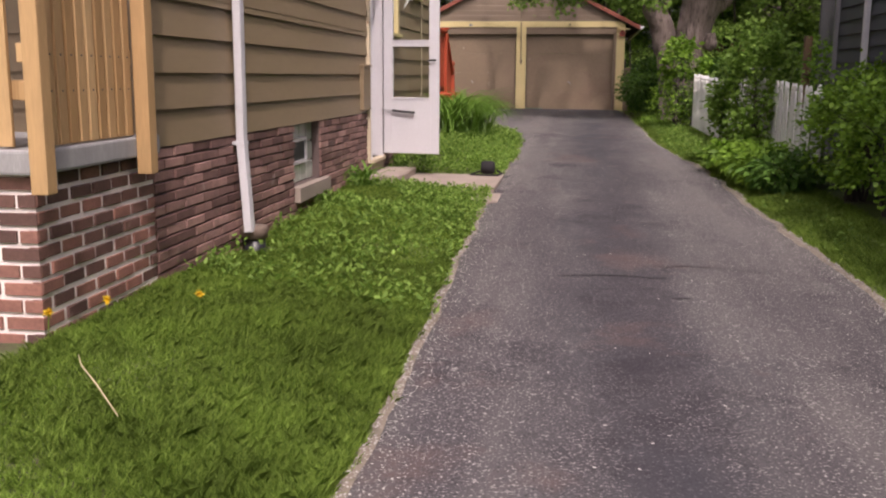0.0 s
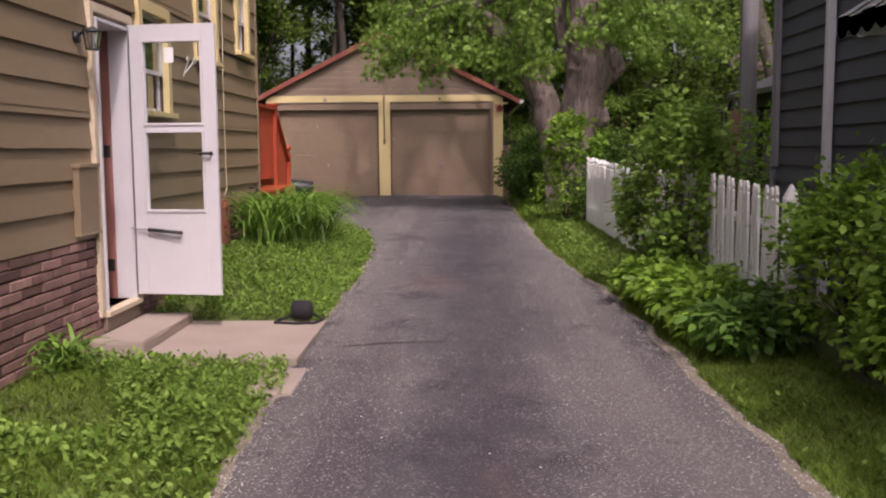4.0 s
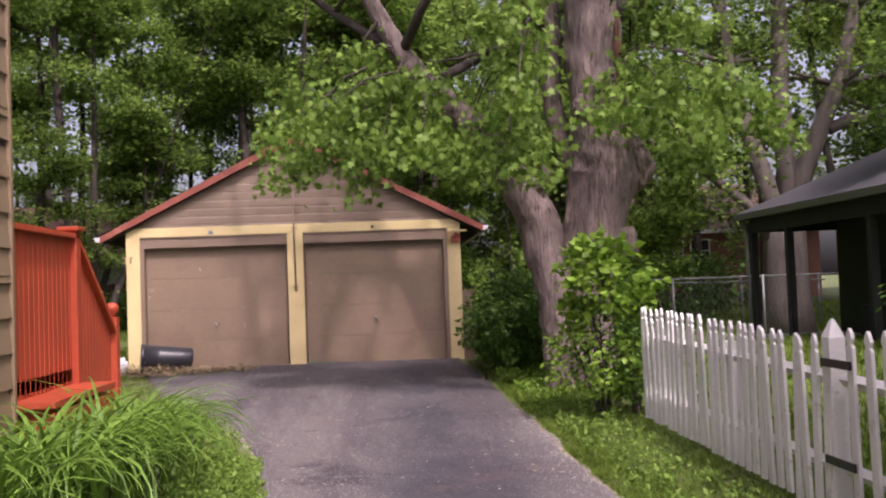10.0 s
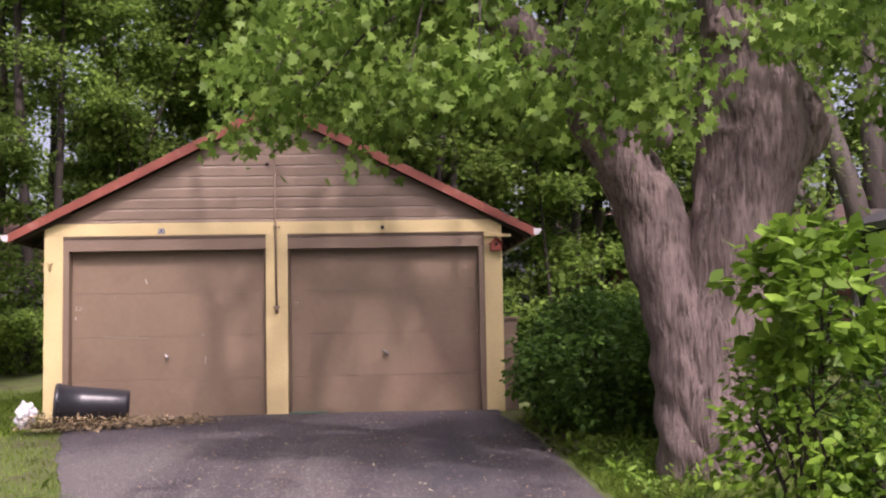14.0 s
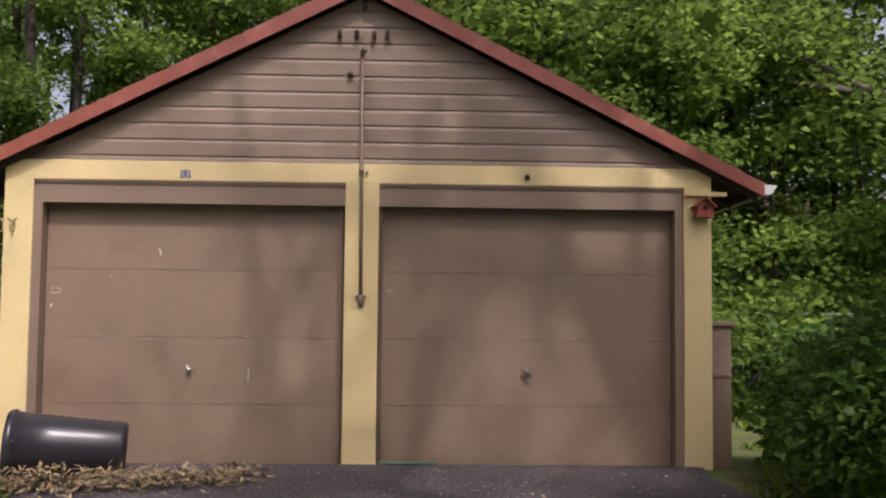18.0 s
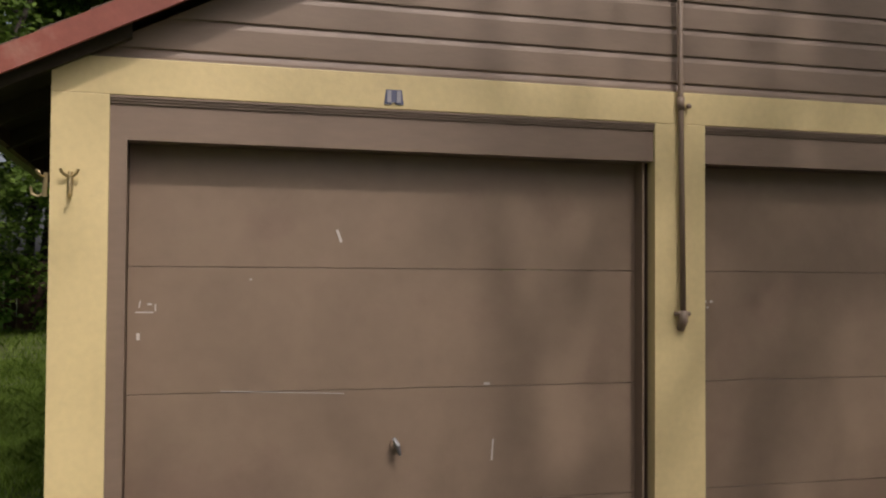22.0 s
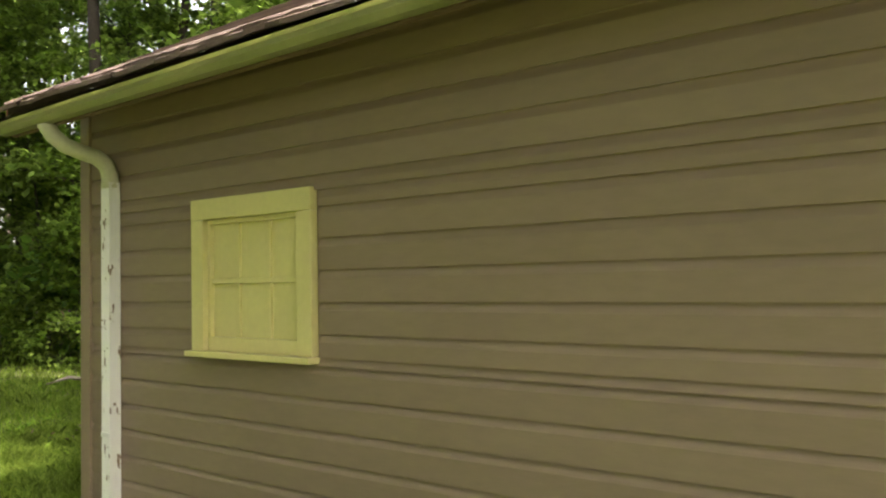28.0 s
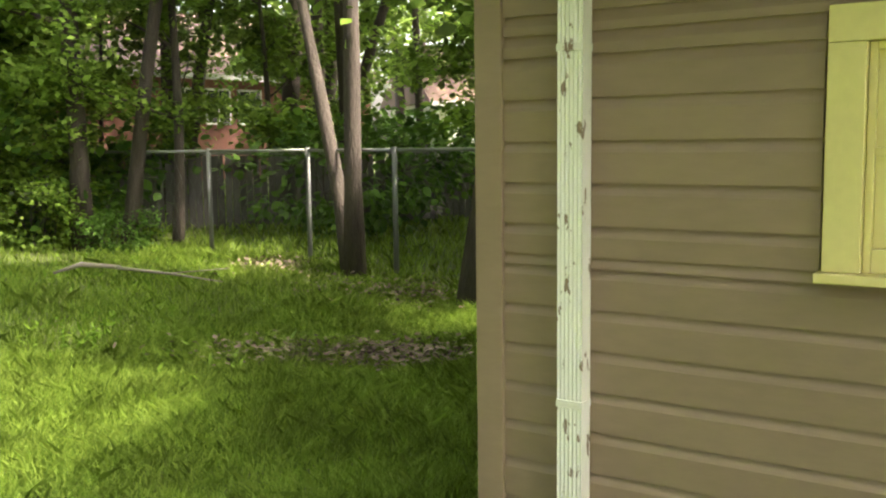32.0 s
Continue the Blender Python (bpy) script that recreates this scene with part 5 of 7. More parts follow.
def porch():
    p = empty("porch", (-1.3, -22.8, -0.5), "open brick porch with a concrete slab and new pine rails", "porch")
    y0, y1 = -23.42, HY0 - 0.01
    pier = part("pier", boxes((-3.6, HX - 0.008, y0 + 0.006, y1, -1.2, 0.45)), mat("pale_mortar", (0.74, 0.66, 0.62), 0.9, 0.15, 6, 80, 0.5, 120), p, "dark red brick porch pier with pale joints")
    brick_wall(pier, y0, y1, -0.75, 0.44, HX, [], BRICK_PIER, bl=0.19, bh=0.06, gap=0.024)
    z, row = 0.376, 0
    while z > -0.75:
        x = HX - (row % 2) * 0.108
        if row % 2:
            part("brick", boxes((HX - 0.092, HX - 0.002, y0 - 0.006, y0 + 0.05, z, z + 0.06), bevel=0.004), BRICK_PIER, pier)
        while x > -1.7:
            part("brick", boxes((x - 0.19, x, y0 - 0.006, y0 + 0.05, z, z + 0.06), bevel=0.004), BRICK_PIER, pier)
            x -= 0.214
        z -= 0.084
        row += 1
    part("slab", boxes((-3.7, HX + 0.05, y0 - 0.06, y1 + 0.002, 0.45, 0.565), bevel=0.015), CONCRETE_G, p, "grey rendered slab edge")
    for y, zb, hw in ((-23.5, 0.37, 0.042), (-22.43, 0.36, 0.045)):
        part("post", boxes((HX + 0.052, HX + 0.135, y - hw, y + hw, zb, 2.6), bevel=0.006), PINE, p, "new pine post")
    part("post", boxes((-1.9, -1.8, y0 - 0.05, y0 + 0.045, 0.566, 2.6), bevel=0.006), PINE, p, "new pine post")
    n = 10
    nail = mat("nail_head", (0.09, 0.07, 0.06), 0.6)
    for i in range(n):
        y = -23.43 + (0.98 / n) * (i + 0.5)
        q = part("baluster", boxes((HX + 0.01, HX + 0.034, y - 0.036, y + 0.036, 0.575, 1.52), bevel=0.004), PINE, p)
        for zz in (0.83, 1.0):
            part("nail", boxes((HX + 0.033, HX + 0.037, y - 0.005, y + 0.005, zz - 0.005, zz + 0.005)), nail, q)
    for z in (0.79, 0.96, 1.46):
        part("rail", boxes((HX - 0.03, HX + 0.009, -23.45, -22.4, z, z + 0.085), bevel=0.004), PINE, p)
    for i in range(9):
        x = -1.0 - 0.09 * i
        part("baluster", boxes((x - 0.034, x + 0.034, y0 + 0.0, y0 + 0.024, 0.575, 1.52), bevel=0.004), PINE, p)
    for z in (0.79, 1.46):
        part("rail", boxes((-1.8, HX - 0.032, y0 + 0.025, y0 + 0.065, z, z + 0.09), bevel=0.004), PINE, p)
    part("roof_beam", boxes((-3.7, HX + 0.15, y0 - 0.1, y1, 2.6, 2.8)), PINE, p)
    part("porch_roof", boxes((-3.8, HX + 0.3, y0 - 0.3, y1 + 0.1, 2.8, 2.9)), ROOF_SH, p)


def deck():
    d = empty("deck", (-1.5, -9.5, 0), "red stained wooden deck with slatted rails and stairs", "deck")
    X = -0.93
    part("platform", boxes((-6.0, X, HY1 + 0.06, -8.98, 0.62, 0.72), bevel=0.004), DECK_RED, d)
    # level side rail
    for k in range(14):
        y = HY1 + 0.1 + k * 0.094
        part("slat", boxes((X - 0.02, X, y, y + 0.082, 0.3, 1.72), bevel=0.003), DECK_RED, d)
    part("rail_cap", boxes((X - 0.09, X + 0.05, HY1 + 0.05, -9.02, 1.72, 1.76), bevel=0.005), DECK_RED, d)
    part("post", boxes((X - 0.06, X + 0.05, -9.1, -8.99, -0.25, 1.78), bevel=0.005), DECK_RED, d)
    c = part("post_cap", boxes((X - 0.09, X + 0.08, -9.13, -8.96, 1.78, 1.815), bevel=0.01), DECK_RED, d)
    # stair rail going down away from the house
    n = 11
    for k in range(n):
        y = -8.98 + k * 0.085
        zt = 1.66 - 0.72 * (k / n)
        part("slat", boxes((X - 0.02, X, y, y + 0.075, max(-0.2, 0.45 - 0.75 * k / n), zt), bevel=0.003), DECK_RED, d)
    bm = boxes((X - 0.08, X + 0.05, -0.02, 1.2, -0.02, 0.02), bevel=0.004)
    bm.transform(Matrix.Translation((0, -8.98, 1.69)) @ Matrix.Rotation(math.atan2(-0.72, 0.94), 4, "X"))
    part("stair_cap", bm, DECK_RED, d)
    part("end_post", boxes((X - 0.05, X + 0.05, -8.03, -7.93, -0.25, 1.08), bevel=0.005), DECK_RED, d)
    rod("finial", [(X, -7.98, 1.07), (X, -7.98, 1.1), (X, -7.98, 1.13), (X, -7.98, 1.17), (X, -7.98, 1.2), (X, -7.98, 1.21)], [0.03, 0.03, 0.055, 0.06, 0.04, 0.01], DECK_RED, d, "ball finial", 12)
    for k in range(4):
        part("tread", boxes((-2.0, X - 0.03, -8.97 + k * 0.25, -8.7 + k * 0.25, 0.5 - k * 0.19, 0.54 - k * 0.19), bevel=0.004), DECK_RED, d)
    # bench along the drive side
    part("bench_seat", boxes((X + 0.01, X + 0.3, HY1 + 0.08, -9.0, 0.55, 0.6), bevel=0.006), DECK_RED, d)
    for y in (HY1 + 0.2, -9.75, -9.15):
        part("bench_leg", boxes((X + 0.05, X + 0.25, y - 0.04, y + 0.04, -0.26, 0.55), bevel=0.004), DECK_RED, d)
    part("bench_skirt", boxes((X + 0.27, X + 0.29, HY1 + 0.08, -9.0, 0.3, 0.52), bevel=0.003), DECK_RED, d)
    for k in range(8):
        x = -1.15 - 0.12 * k
        part("back_slat", boxes((x - 0.045, x + 0.045, -9.05, -9.03, 0.72, 1.7), bevel=0.003), DECK_RED, d)


house()
sash_window("window_2", *W1, "white double-hung window in a wide cream casing")
sash_window("window_3", *W2, "narrow white double-hung window in a cream casing")
sash_window("window_5", *W3, "small white double-hung window in a cream casing by the door")
base_window()
side_door()
storm_door()
wall_lamp()
house_fittings()
porch()
deck()

# ---- by the garage: bin, bag, clippings ----
def bin_and_litter():
    b = empty("trash_can", (-2.2, -0.5, 0), "black plastic trash can lying on its side by the garage door", "trash can")
    M = Matrix.Translation((-2.5, -0.72, 0.25)) @ Matrix.Rotation(radians(14), 4, "Z") @ Matrix.Rotation(radians(93.5), 4, "Y") @ Matrix.Scale(1.06, 4)
    prof = [(0.0, 0.222), (0.02, 0.235), (0.05, 0.235), (0.055, 0.222), (0.1, 0.22), (0.105, 0.213), (0.3, 0.203), (0.6, 0.184), (0.74, 0.176), (0.78, 0.165), (0.785, 0.0)]
    inner = [(0.0, 0.222), (0.0, 0.212), (0.1, 0.205), (0.74, 0.166), (0.745, 0.0)]
    for nm, pr, mt in (("body", prof, PLASTIC), ("inside", inner, PLASTIC)):
        v, f = [], []
        n = 40
        for z, r in pr:
            for k in range(n):
                a = 2 * math.pi * k / n
                v.append(M @ Vector((r * math.cos(a), r * math.sin(a), z)))
        for i in range(len(pr) - 1):
            for k in range(n):
                p, q = i * n + k, i * n + (k + 1) % n
                f.append((p, q, q + n, p + n))
        raw(nm, v, f, mt, b, smooth=True)
    for z in (0.28, 0.29):
        v, f = [], []
        for k in range(40):
            a0, a1 = 2 * math.pi * k / 40, 2 * math.pi * (k + 1) / 40
            r = 0.2065
            i = len(v)
            v += [M @ Vector((r * math.cos(a0), r * math.sin(a0), z)), M @ Vector((r * math.cos(a1), r * math.sin(a1), z)), M @ Vector((r * math.cos(a1), r * math.sin(a1), z + 0.006)), M @ Vector((r * math.cos(a0), r * math.sin(a0), z + 0.006))]
            f.append((i, i + 1, i + 2, i + 3))
        raw("rib", v, f, PLASTIC, b)
    for s in (-1, 1):
        v, f = tube([M @ Vector(p) for p in ((0.05, s * 0.22, 0.06), (0.05, s * 0.275, 0.07), (-0.05, s * 0.275, 0.07), (-0.05, s * 0.22, 0.06))], 0.012, 6)
        raw("handle", v, f, PLASTIC, b)
    g = empty("plastic_bag", (-2.82, -0.75, 0.05), "crumpled white plastic bag on the ground beside the trash can", "plastic bag")
    bm = bmesh.new()
    bmesh.ops.create_icosphere(bm, subdivisions=4, radius=1)
    for v in bm.verts:
        c = v.co.copy()
        k = 1 + 0.45 * noise.noise(c * 2.3) + 0.22 * abs(noise.noise(c * 5))
        v.co = Vector((-2.83 + c.x * 0.1 * k, -0.72 + c.y * 0.12 * k, max(0.0 - 0.02, 0.12 + c.z * 0.15 * k)))
    part("film", bm, mat("white_film", (0.75, 0.76, 0.8), 0.35, 0.06, trans=0.2), g)
    rng = np.random.default_rng(5)
    n = 2600
    t = rng.uniform(0, 1, n)
    at = np.stack([-2.75 + 2.0 * t + rng.normal(0, 0.08, n), -0.95 + 0.35 * t + rng.normal(0, 0.17, n) - 0.15 * np.sin(t * 3), rng.uniform(0, 1, n) ** 2 * 0.14 * (1.1 - 0.75 * t) + 0.01], 1)
    V = leaves(rng, at, 0.075, LANCE, 0.0, 0.75)
    o = polys("yard_clippings", V, LITTER)
    tagged(o, "heap of dry brown yard clippings in front of the door", "clippings", kind="stuff")
    # scattered dry leaves and bits on the drive
    n = 700
    y = -0.4 - np.abs(rng.normal(0, 1, n)) * 4.2
    at = np.stack([rng.uniform(-0.8, 2.9, n), y, np.zeros(n)], 1)
    at = at[[edge_l(p[1]) + 0.1 < p[0] < edge_r(p[1]) for p in at]]
    at[:, 2] = [ground_z(p[0], p[1]) + 0.045 for p in at]
    V = leaves(rng, at, 0.035, OVAL, 0, 0.93)
    tagged(polys("fallen_bits", V, mat("fallen_bit", (0.2, 0.1, 0.06), 0.8, 0.3, tint=(0.33, 0.26, 0.17), island=0.4)), "scattered dry leaf bits and seeds on the asphalt", "leaf litter", kind="stuff")
    n = 240
    at = np.stack([rng.uniform(0.9, 3.3, n), rng.uniform(-26, -6, n), np.zeros(n)], 1)
    at[:, 2] = [ground_z(p[0], p[1]) + 0.04 for p in at]
    tagged(polys("gravel_bits", leaves(rng, at, 0.018, OVAL, 0, 0.9), mat("pale_grit", (0.5, 0.47, 0.44), 0.9, 0.2)), "pale grit on the drive", "grit", kind="stuff")
    w = empty("garden_hose", (0.4, -0.1, 0.01), "short end of green hose under the garage door", "hose")
    rod("hose", [(0.16, -0.06, 0.02), (0.35, -0.08, 0.02), (0.62, -0.05, 0.018)], 0.009, mat("green_hose", (0.06, 0.2, 0.15), 0.4), w)


bin_and_litter()


# ---- picket fence ----
def picket_fence():
    pts = []
    f = empty("picket_fence", (3.95, -9.5, 0), "weathered white wooden picket fence beside the drive", "fence")
    bm = bmesh.new()
    w, h, t = 0.034, 1.03, 0.01
    prof = [(-w, 0), (w, 0), (w, h - 0.11), (w * 0.55, h - 0.09), (w * 0.95, h - 0.06), (w * 0.5, h - 0.02), (0, h), (-w * 0.5, h - 0.02), (-w * 0.95, h - 0.06), (-w * 0.55, h - 0.09), (-w, h - 0.11)]
    a = [bm.verts.new((-t, y, z)) for y, z in prof]
    b = [bm.verts.new((t, y, z)) for y, z in prof]
    bm.faces.new(a), bm.faces.new(list(reversed(b)))
    for i in range(len(prof)):
        j = (i + 1) % len(prof)
        bm.faces.new((a[i], b[i], b[j], a[j]))
    bmesh.ops.recalc_face_normals(bm, faces=bm.faces)
    me = bpy.data.meshes.new("picket")
    bm.to_mesh(me)
    bm.free()
    me.materials.append(WHITE_WORN)
    rng = random.Random(3)

    def line(y):
        return 3.93 + (-7.8 - y) * 0.037
    y = -7.82
    k = 0
    while y > -16.25:
        gate = -12.35 < y < -11.3
        if not (-11.34 < y < -11.2):
            ob = new("picket", me)
            gz = ground_z(line(y), y)
            ob.matrix_basis = pose(line(y) - 0.02, y, gz + 0.02 + rng.uniform(-0.012, 0.012) + (0.07 if gate else 0.06 if y < -12.4 else 0) - 0.02 * math.sin(y), rng.uniform(-1.2, 1.2), rng.uniform(-1.5, 1.5), 2)
            attach_piece(ob, f)
        y -= 0.125 if not gate else 0.2
        k += 1
    for y0, y1 in ((-11.15, -7.75), (-12.35, -11.35), (-16.3, -12.5)):
        for z in (0.28, 0.79):
            bm = bmesh.new()
            g0, g1 = ground_z(line(y0), y0), ground_z(line(y1), y1)
            p0, p1 = Vector((line(y0) + 0.025, y0, g0 + z)), Vector((line(y1) + 0.025, y1, g1 + z))
            v, q = tube([p0, p1], 0.04, 4)
            bm.free()
            raw("rail", v, q, WHITE_WORN, f)
    for y in (-7.95, -9.6, -14.2):
        g = ground_z(line(y), y)
        part("post", boxes((line(y) + 0.03, line(y) + 0.12, y - 0.045, y + 0.045, g - 0.1, g + 0.88), bevel=0.006), WHITE_WORN, f)
    for y in (-11.22, -12.45, -16.3):
        g = ground_z(line(y), y)
        p = part("post", boxes((line(y) - 0.015, line(y) + 0.085, y - 0.05, y + 0.05, g - 0.1, g + 1.03), bevel=0.006), WHITE_WORN, f)
        bm = bmesh.new()
        bmesh.ops.create_cone(bm, cap_ends=True, segments=4, radius1=0.068, radius2=0.012, depth=0.1, matrix=Matrix.Translation((line(y) + 0.035, y, g + 1.08)) @ Matrix.Rotation(radians(45), 4, "Z"))
        part("post_cap", bm, WHITE_WORN, p)
    for z in (0.3, 0.86):
        g = ground_z(4.05, -11.3)
        part("hinge", boxes((line(-11.3) - 0.045, line(-11.3) - 0.03, -11.55, -11.2, g + z, g + z + 0.05), bevel=0.004), BLACK, f, "black strap hinge")


picket_fence()


# ---- grey neighbour house ----
def neighbour():
    x0, y1, y0 = 5.3, -12.75, -32.0
    h = empty("neighbour_house", (8, -20, 0), "slate grey sided house with a scalloped awning and white trim", "house")
    part("wall", boxes((x0 + 0.03, 12, y0, y1, -1.2, 5.2)), GREY_SIDE, h)
    z = -0.2
    while z < 4.8:
        for a, b in ((y0, -17.9), (-16.6, y1)) if z < 2.0 else ((y0, y1),):
            prof = [(x0 - 0.02, z), (x0 + 0.012, z + 0.2), (x0 + 0.035, z + 0.2), (x0 + 0.035, z)]
            v = [(p, a, q) for p, q in prof] + [(p, b, q) for p, q in prof]
            raw("siding_board", v, [(0, 4, 5, 1), (1, 5, 6, 2), (2, 6, 7, 3), (3, 7, 4, 0), (0, 1, 2, 3), (4, 7, 6, 5)], GREY_SIDE, h)
        z += 0.19
    part("corner_trim", boxes((x0 - 0.035, x0 + 0.06, y1 - 0.07, y1 + 0.03, -0.4, 5.1)), GREY_POLE, h)
    part("door_recess", boxes((x0 - 0.01, x0 + 0.028, -17.85, -16.65, -0.4, 2.0)), mat("dark_brown_door", (0.025, 0.018, 0.015), 0.5, 0.2), h)
    part("downspout", boxes((x0 - 0.1, x0 - 0.03, -14.46, -14.37, -0.4, 5.1), bevel=0.012), WHITE, h, "white downspout")
    part("vent_pipe", boxes((x0 - 0.07, x0 - 0.03, -12.98, -12.94, 0.9, 5.1), bevel=0.01), GREY_POLE, h)
    v = [(x0 - 0.5, y0 - 0.4, 5.0), (12.5, y0 - 0.4, 5.0), (8.9, y0 - 0.4, 7.6), (x0 - 0.5, y1 + 0.4, 5.0), (12.5, y1 + 0.4, 5.0), (8.9, y1 + 0.4, 7.6)]
    raw("roof", v, [(0, 3, 4, 1), (1, 4, 5, 2), (2, 5, 3, 0), (0, 1, 2), (3, 5, 4)], mat("grey_shingle", (0.06, 0.06, 0.065), 0.9, 0.2), h)
    # awning with a scalloped valance
    metal = mat("awning_metal", (0.5, 0.5, 0.47), 0.5, 0.1)
    ya, yb, n, zt, zv = -19.9, -16.6, 16, 2.5, 1.98
    aw = part("awning", boxes((x0 - 0.06, x0 - 0.02, ya, yb, zt - 0.04, zt + 0.02)), metal, h, "pale grey metal awning")
    for i in range(n):
        a, b = ya + (yb - ya) * i / n, ya + (yb - ya) * (i + 1) / n
        lift = 0.015 if i % 2 else 0.0
        bm = bmesh.new()
        bm.faces.new([bm.verts.new(p) for p in ((x0 - 0.04, a, zt + lift), (x0 - 0.04, b, zt + lift), (x0 - 0.85, b, zv + lift), (x0 - 0.85, a, zv + lift))])
        c = [bm.verts.new((x0 - 0.85, a + (b - a) * s, zv - 0.09 - 0.05 * math.sin(math.pi * s))) for s in (0, 0.25, 0.5, 0.75, 1)]
        d = [bm.verts.new((x0 - 0.85, a, zv + lift)), bm.verts.new((x0 - 0.85, b, zv + lift))]
        bm.faces.new([d[0]] + c + [d[1]])
        bmesh.ops.solidify(bm, geom=list(bm.faces), thickness=0.01)
        part("awning_slat", bm, metal, aw)
    for y in (ya - 0.004, yb + 0.004):
        v = [(p, y + q, z) for q in (-0.004, 0.004) for p, z in ((x0 - 0.03, zt), (x0 - 0.85, zv), (x0 - 0.85, zv - 0.1), (x0 - 0.03, zv - 0.1))]
        raw("awning_side", v, [(0, 1, 2, 3), (4, 7, 6, 5), (0, 4, 5, 1), (1, 5, 6, 2), (2, 6, 7, 3), (3, 7, 4, 0)], metal, aw)
    part("window_trim", boxes((x0 - 0.04, x0 + 0.0, -15.35, -14.95, 2.05, 2.12)), WHITE, h, "white window trim")
    p = empty("utility_pole", (5.85, -9.84, -0.2), "weathered grey utility pole", "utility pole")
    rod("pole", [(5.85, -9.84, -0.6), (5.85, -9.84, 3), (5.86, -9.84, 9)], [0.125, 0.118, 0.1], GREY_POLE, p, "", 16)
    rod("cable", [(5.74, -9.86, 0.2), (5.745, -9.86, 4), (5.76, -9.86, 8.8)], 0.014, BLACK, p)
    bp = empty("brown_stake", (5.1, -11.9, 0.5), "short brown wooden stake behind the shrubs", "stake")
    part("stake", boxes((5.05, 5.16, -11.95, -11.84, -0.3, 1.55), bevel=0.01), mat("brown_stake_wood", (0.2, 0.12, 0.07), 0.8, 0.2), bp)


neighbour()


# ---- dark garden shelter ----
def shelter():
    s = empty("garden_shelter", (12, 0, 0), "dark open garden shelter with a grey hipped roof", "shelter")
    dk = mat("dark_green_stain", (0.016, 0.018, 0.018), 0.7, 0.2)
    x0, x1, y0, y1, ze = 9.4, 16.0, -3.6, 4.2, 2.6
    ym, e = (y0 + y1) / 2, 3.0
    v = [(x0, y0, ze), (x1, y0, ze), (x1, y1, ze), (x0, y1, ze), (x0 + e, ym, 4.1), (x1 - e, ym, 4.1)]
    raw("roof", v, [(0, 1, 5, 4), (1, 2, 5), (2, 3, 4, 5), (3, 0, 4), (0, 3, 2, 1)], mat("charcoal_shingle", (0.055, 0.053, 0.058), 0.9, 0.25, 4, 60, 0.5, 80), s, "charcoal shingles")
    gf = mat("green_fascia", (0.1, 0.11, 0.075), 0.6, 0.1)
    for a, b, c, d in ((x0, x1, y0, y0 + 0.05), (x0, x0 + 0.05, y0 + 0.05, y1 - 0.05), (x0, x1, y1 - 0.05, y1)):
        part("fascia", boxes((a, b, c, d, ze - 0.13, ze - 0.005)), gf, s, "grey-green fascia")
    for y in (y0 + 0.25, y1 - 0.37):
        part("beam", boxes((x0 + 0.25, x1 - 0.25, y, y + 0.12, ze - 0.42, ze - 0.13)), dk, s)
    part("beam", boxes((x0 + 0.25, x0 + 0.37, y0 + 0.38, y1 - 0.38, ze - 0.42, ze - 0.13)), dk, s)
    for x, y in ((x0 + 0.31, y1 - 0.31), (x0 + 0.31, 2.05), (x0 + 0.31, -1.2), (x0 + 0.31, y0 + 0.31), (x1 - 0.31, y1 - 0.31), (x1 - 0.31, y0 + 0.31), (x0 + 2.9, y1 - 0.31)):
        part("post", boxes((x - 0.07, x + 0.07, y - 0.07, y + 0.07, -0.3, ze - 0.42), bevel=0.006), dk, s)
    part("back_wall", boxes((x0 + 2.2, x0 + 2.3, y0 + 0.4, 3.9, -0.3, ze - 0.1)), dk, s)
    part("side_wall", boxes((x0 + 2.3, x1 - 0.4, 3.8, 3.9, -0.3, ze - 0.1)), dk, s)
    part("floor_slab", boxes((x0 + 0.2, x1 - 0.2, y0 + 0.2, y1 - 0.2, -0.35, -0.06)), CONCRETE_G, s)
    part("bench_box", boxes((x0 + 1.3, x0 + 2.1, -0.6, 1.3, -0.06, 0.6), bevel=0.02), dk, s)
    rod("drain_pipe", [(x0 + 0.15, y1 - 0.1, ze - 0.12), (x0 + 0.2, y1 - 0.2, ze - 0.42), (x0 + 0.2, y1 - 0.2, -0.1)], 0.035, GREY_POLE, s, "light grey drain pipe")


shelter()


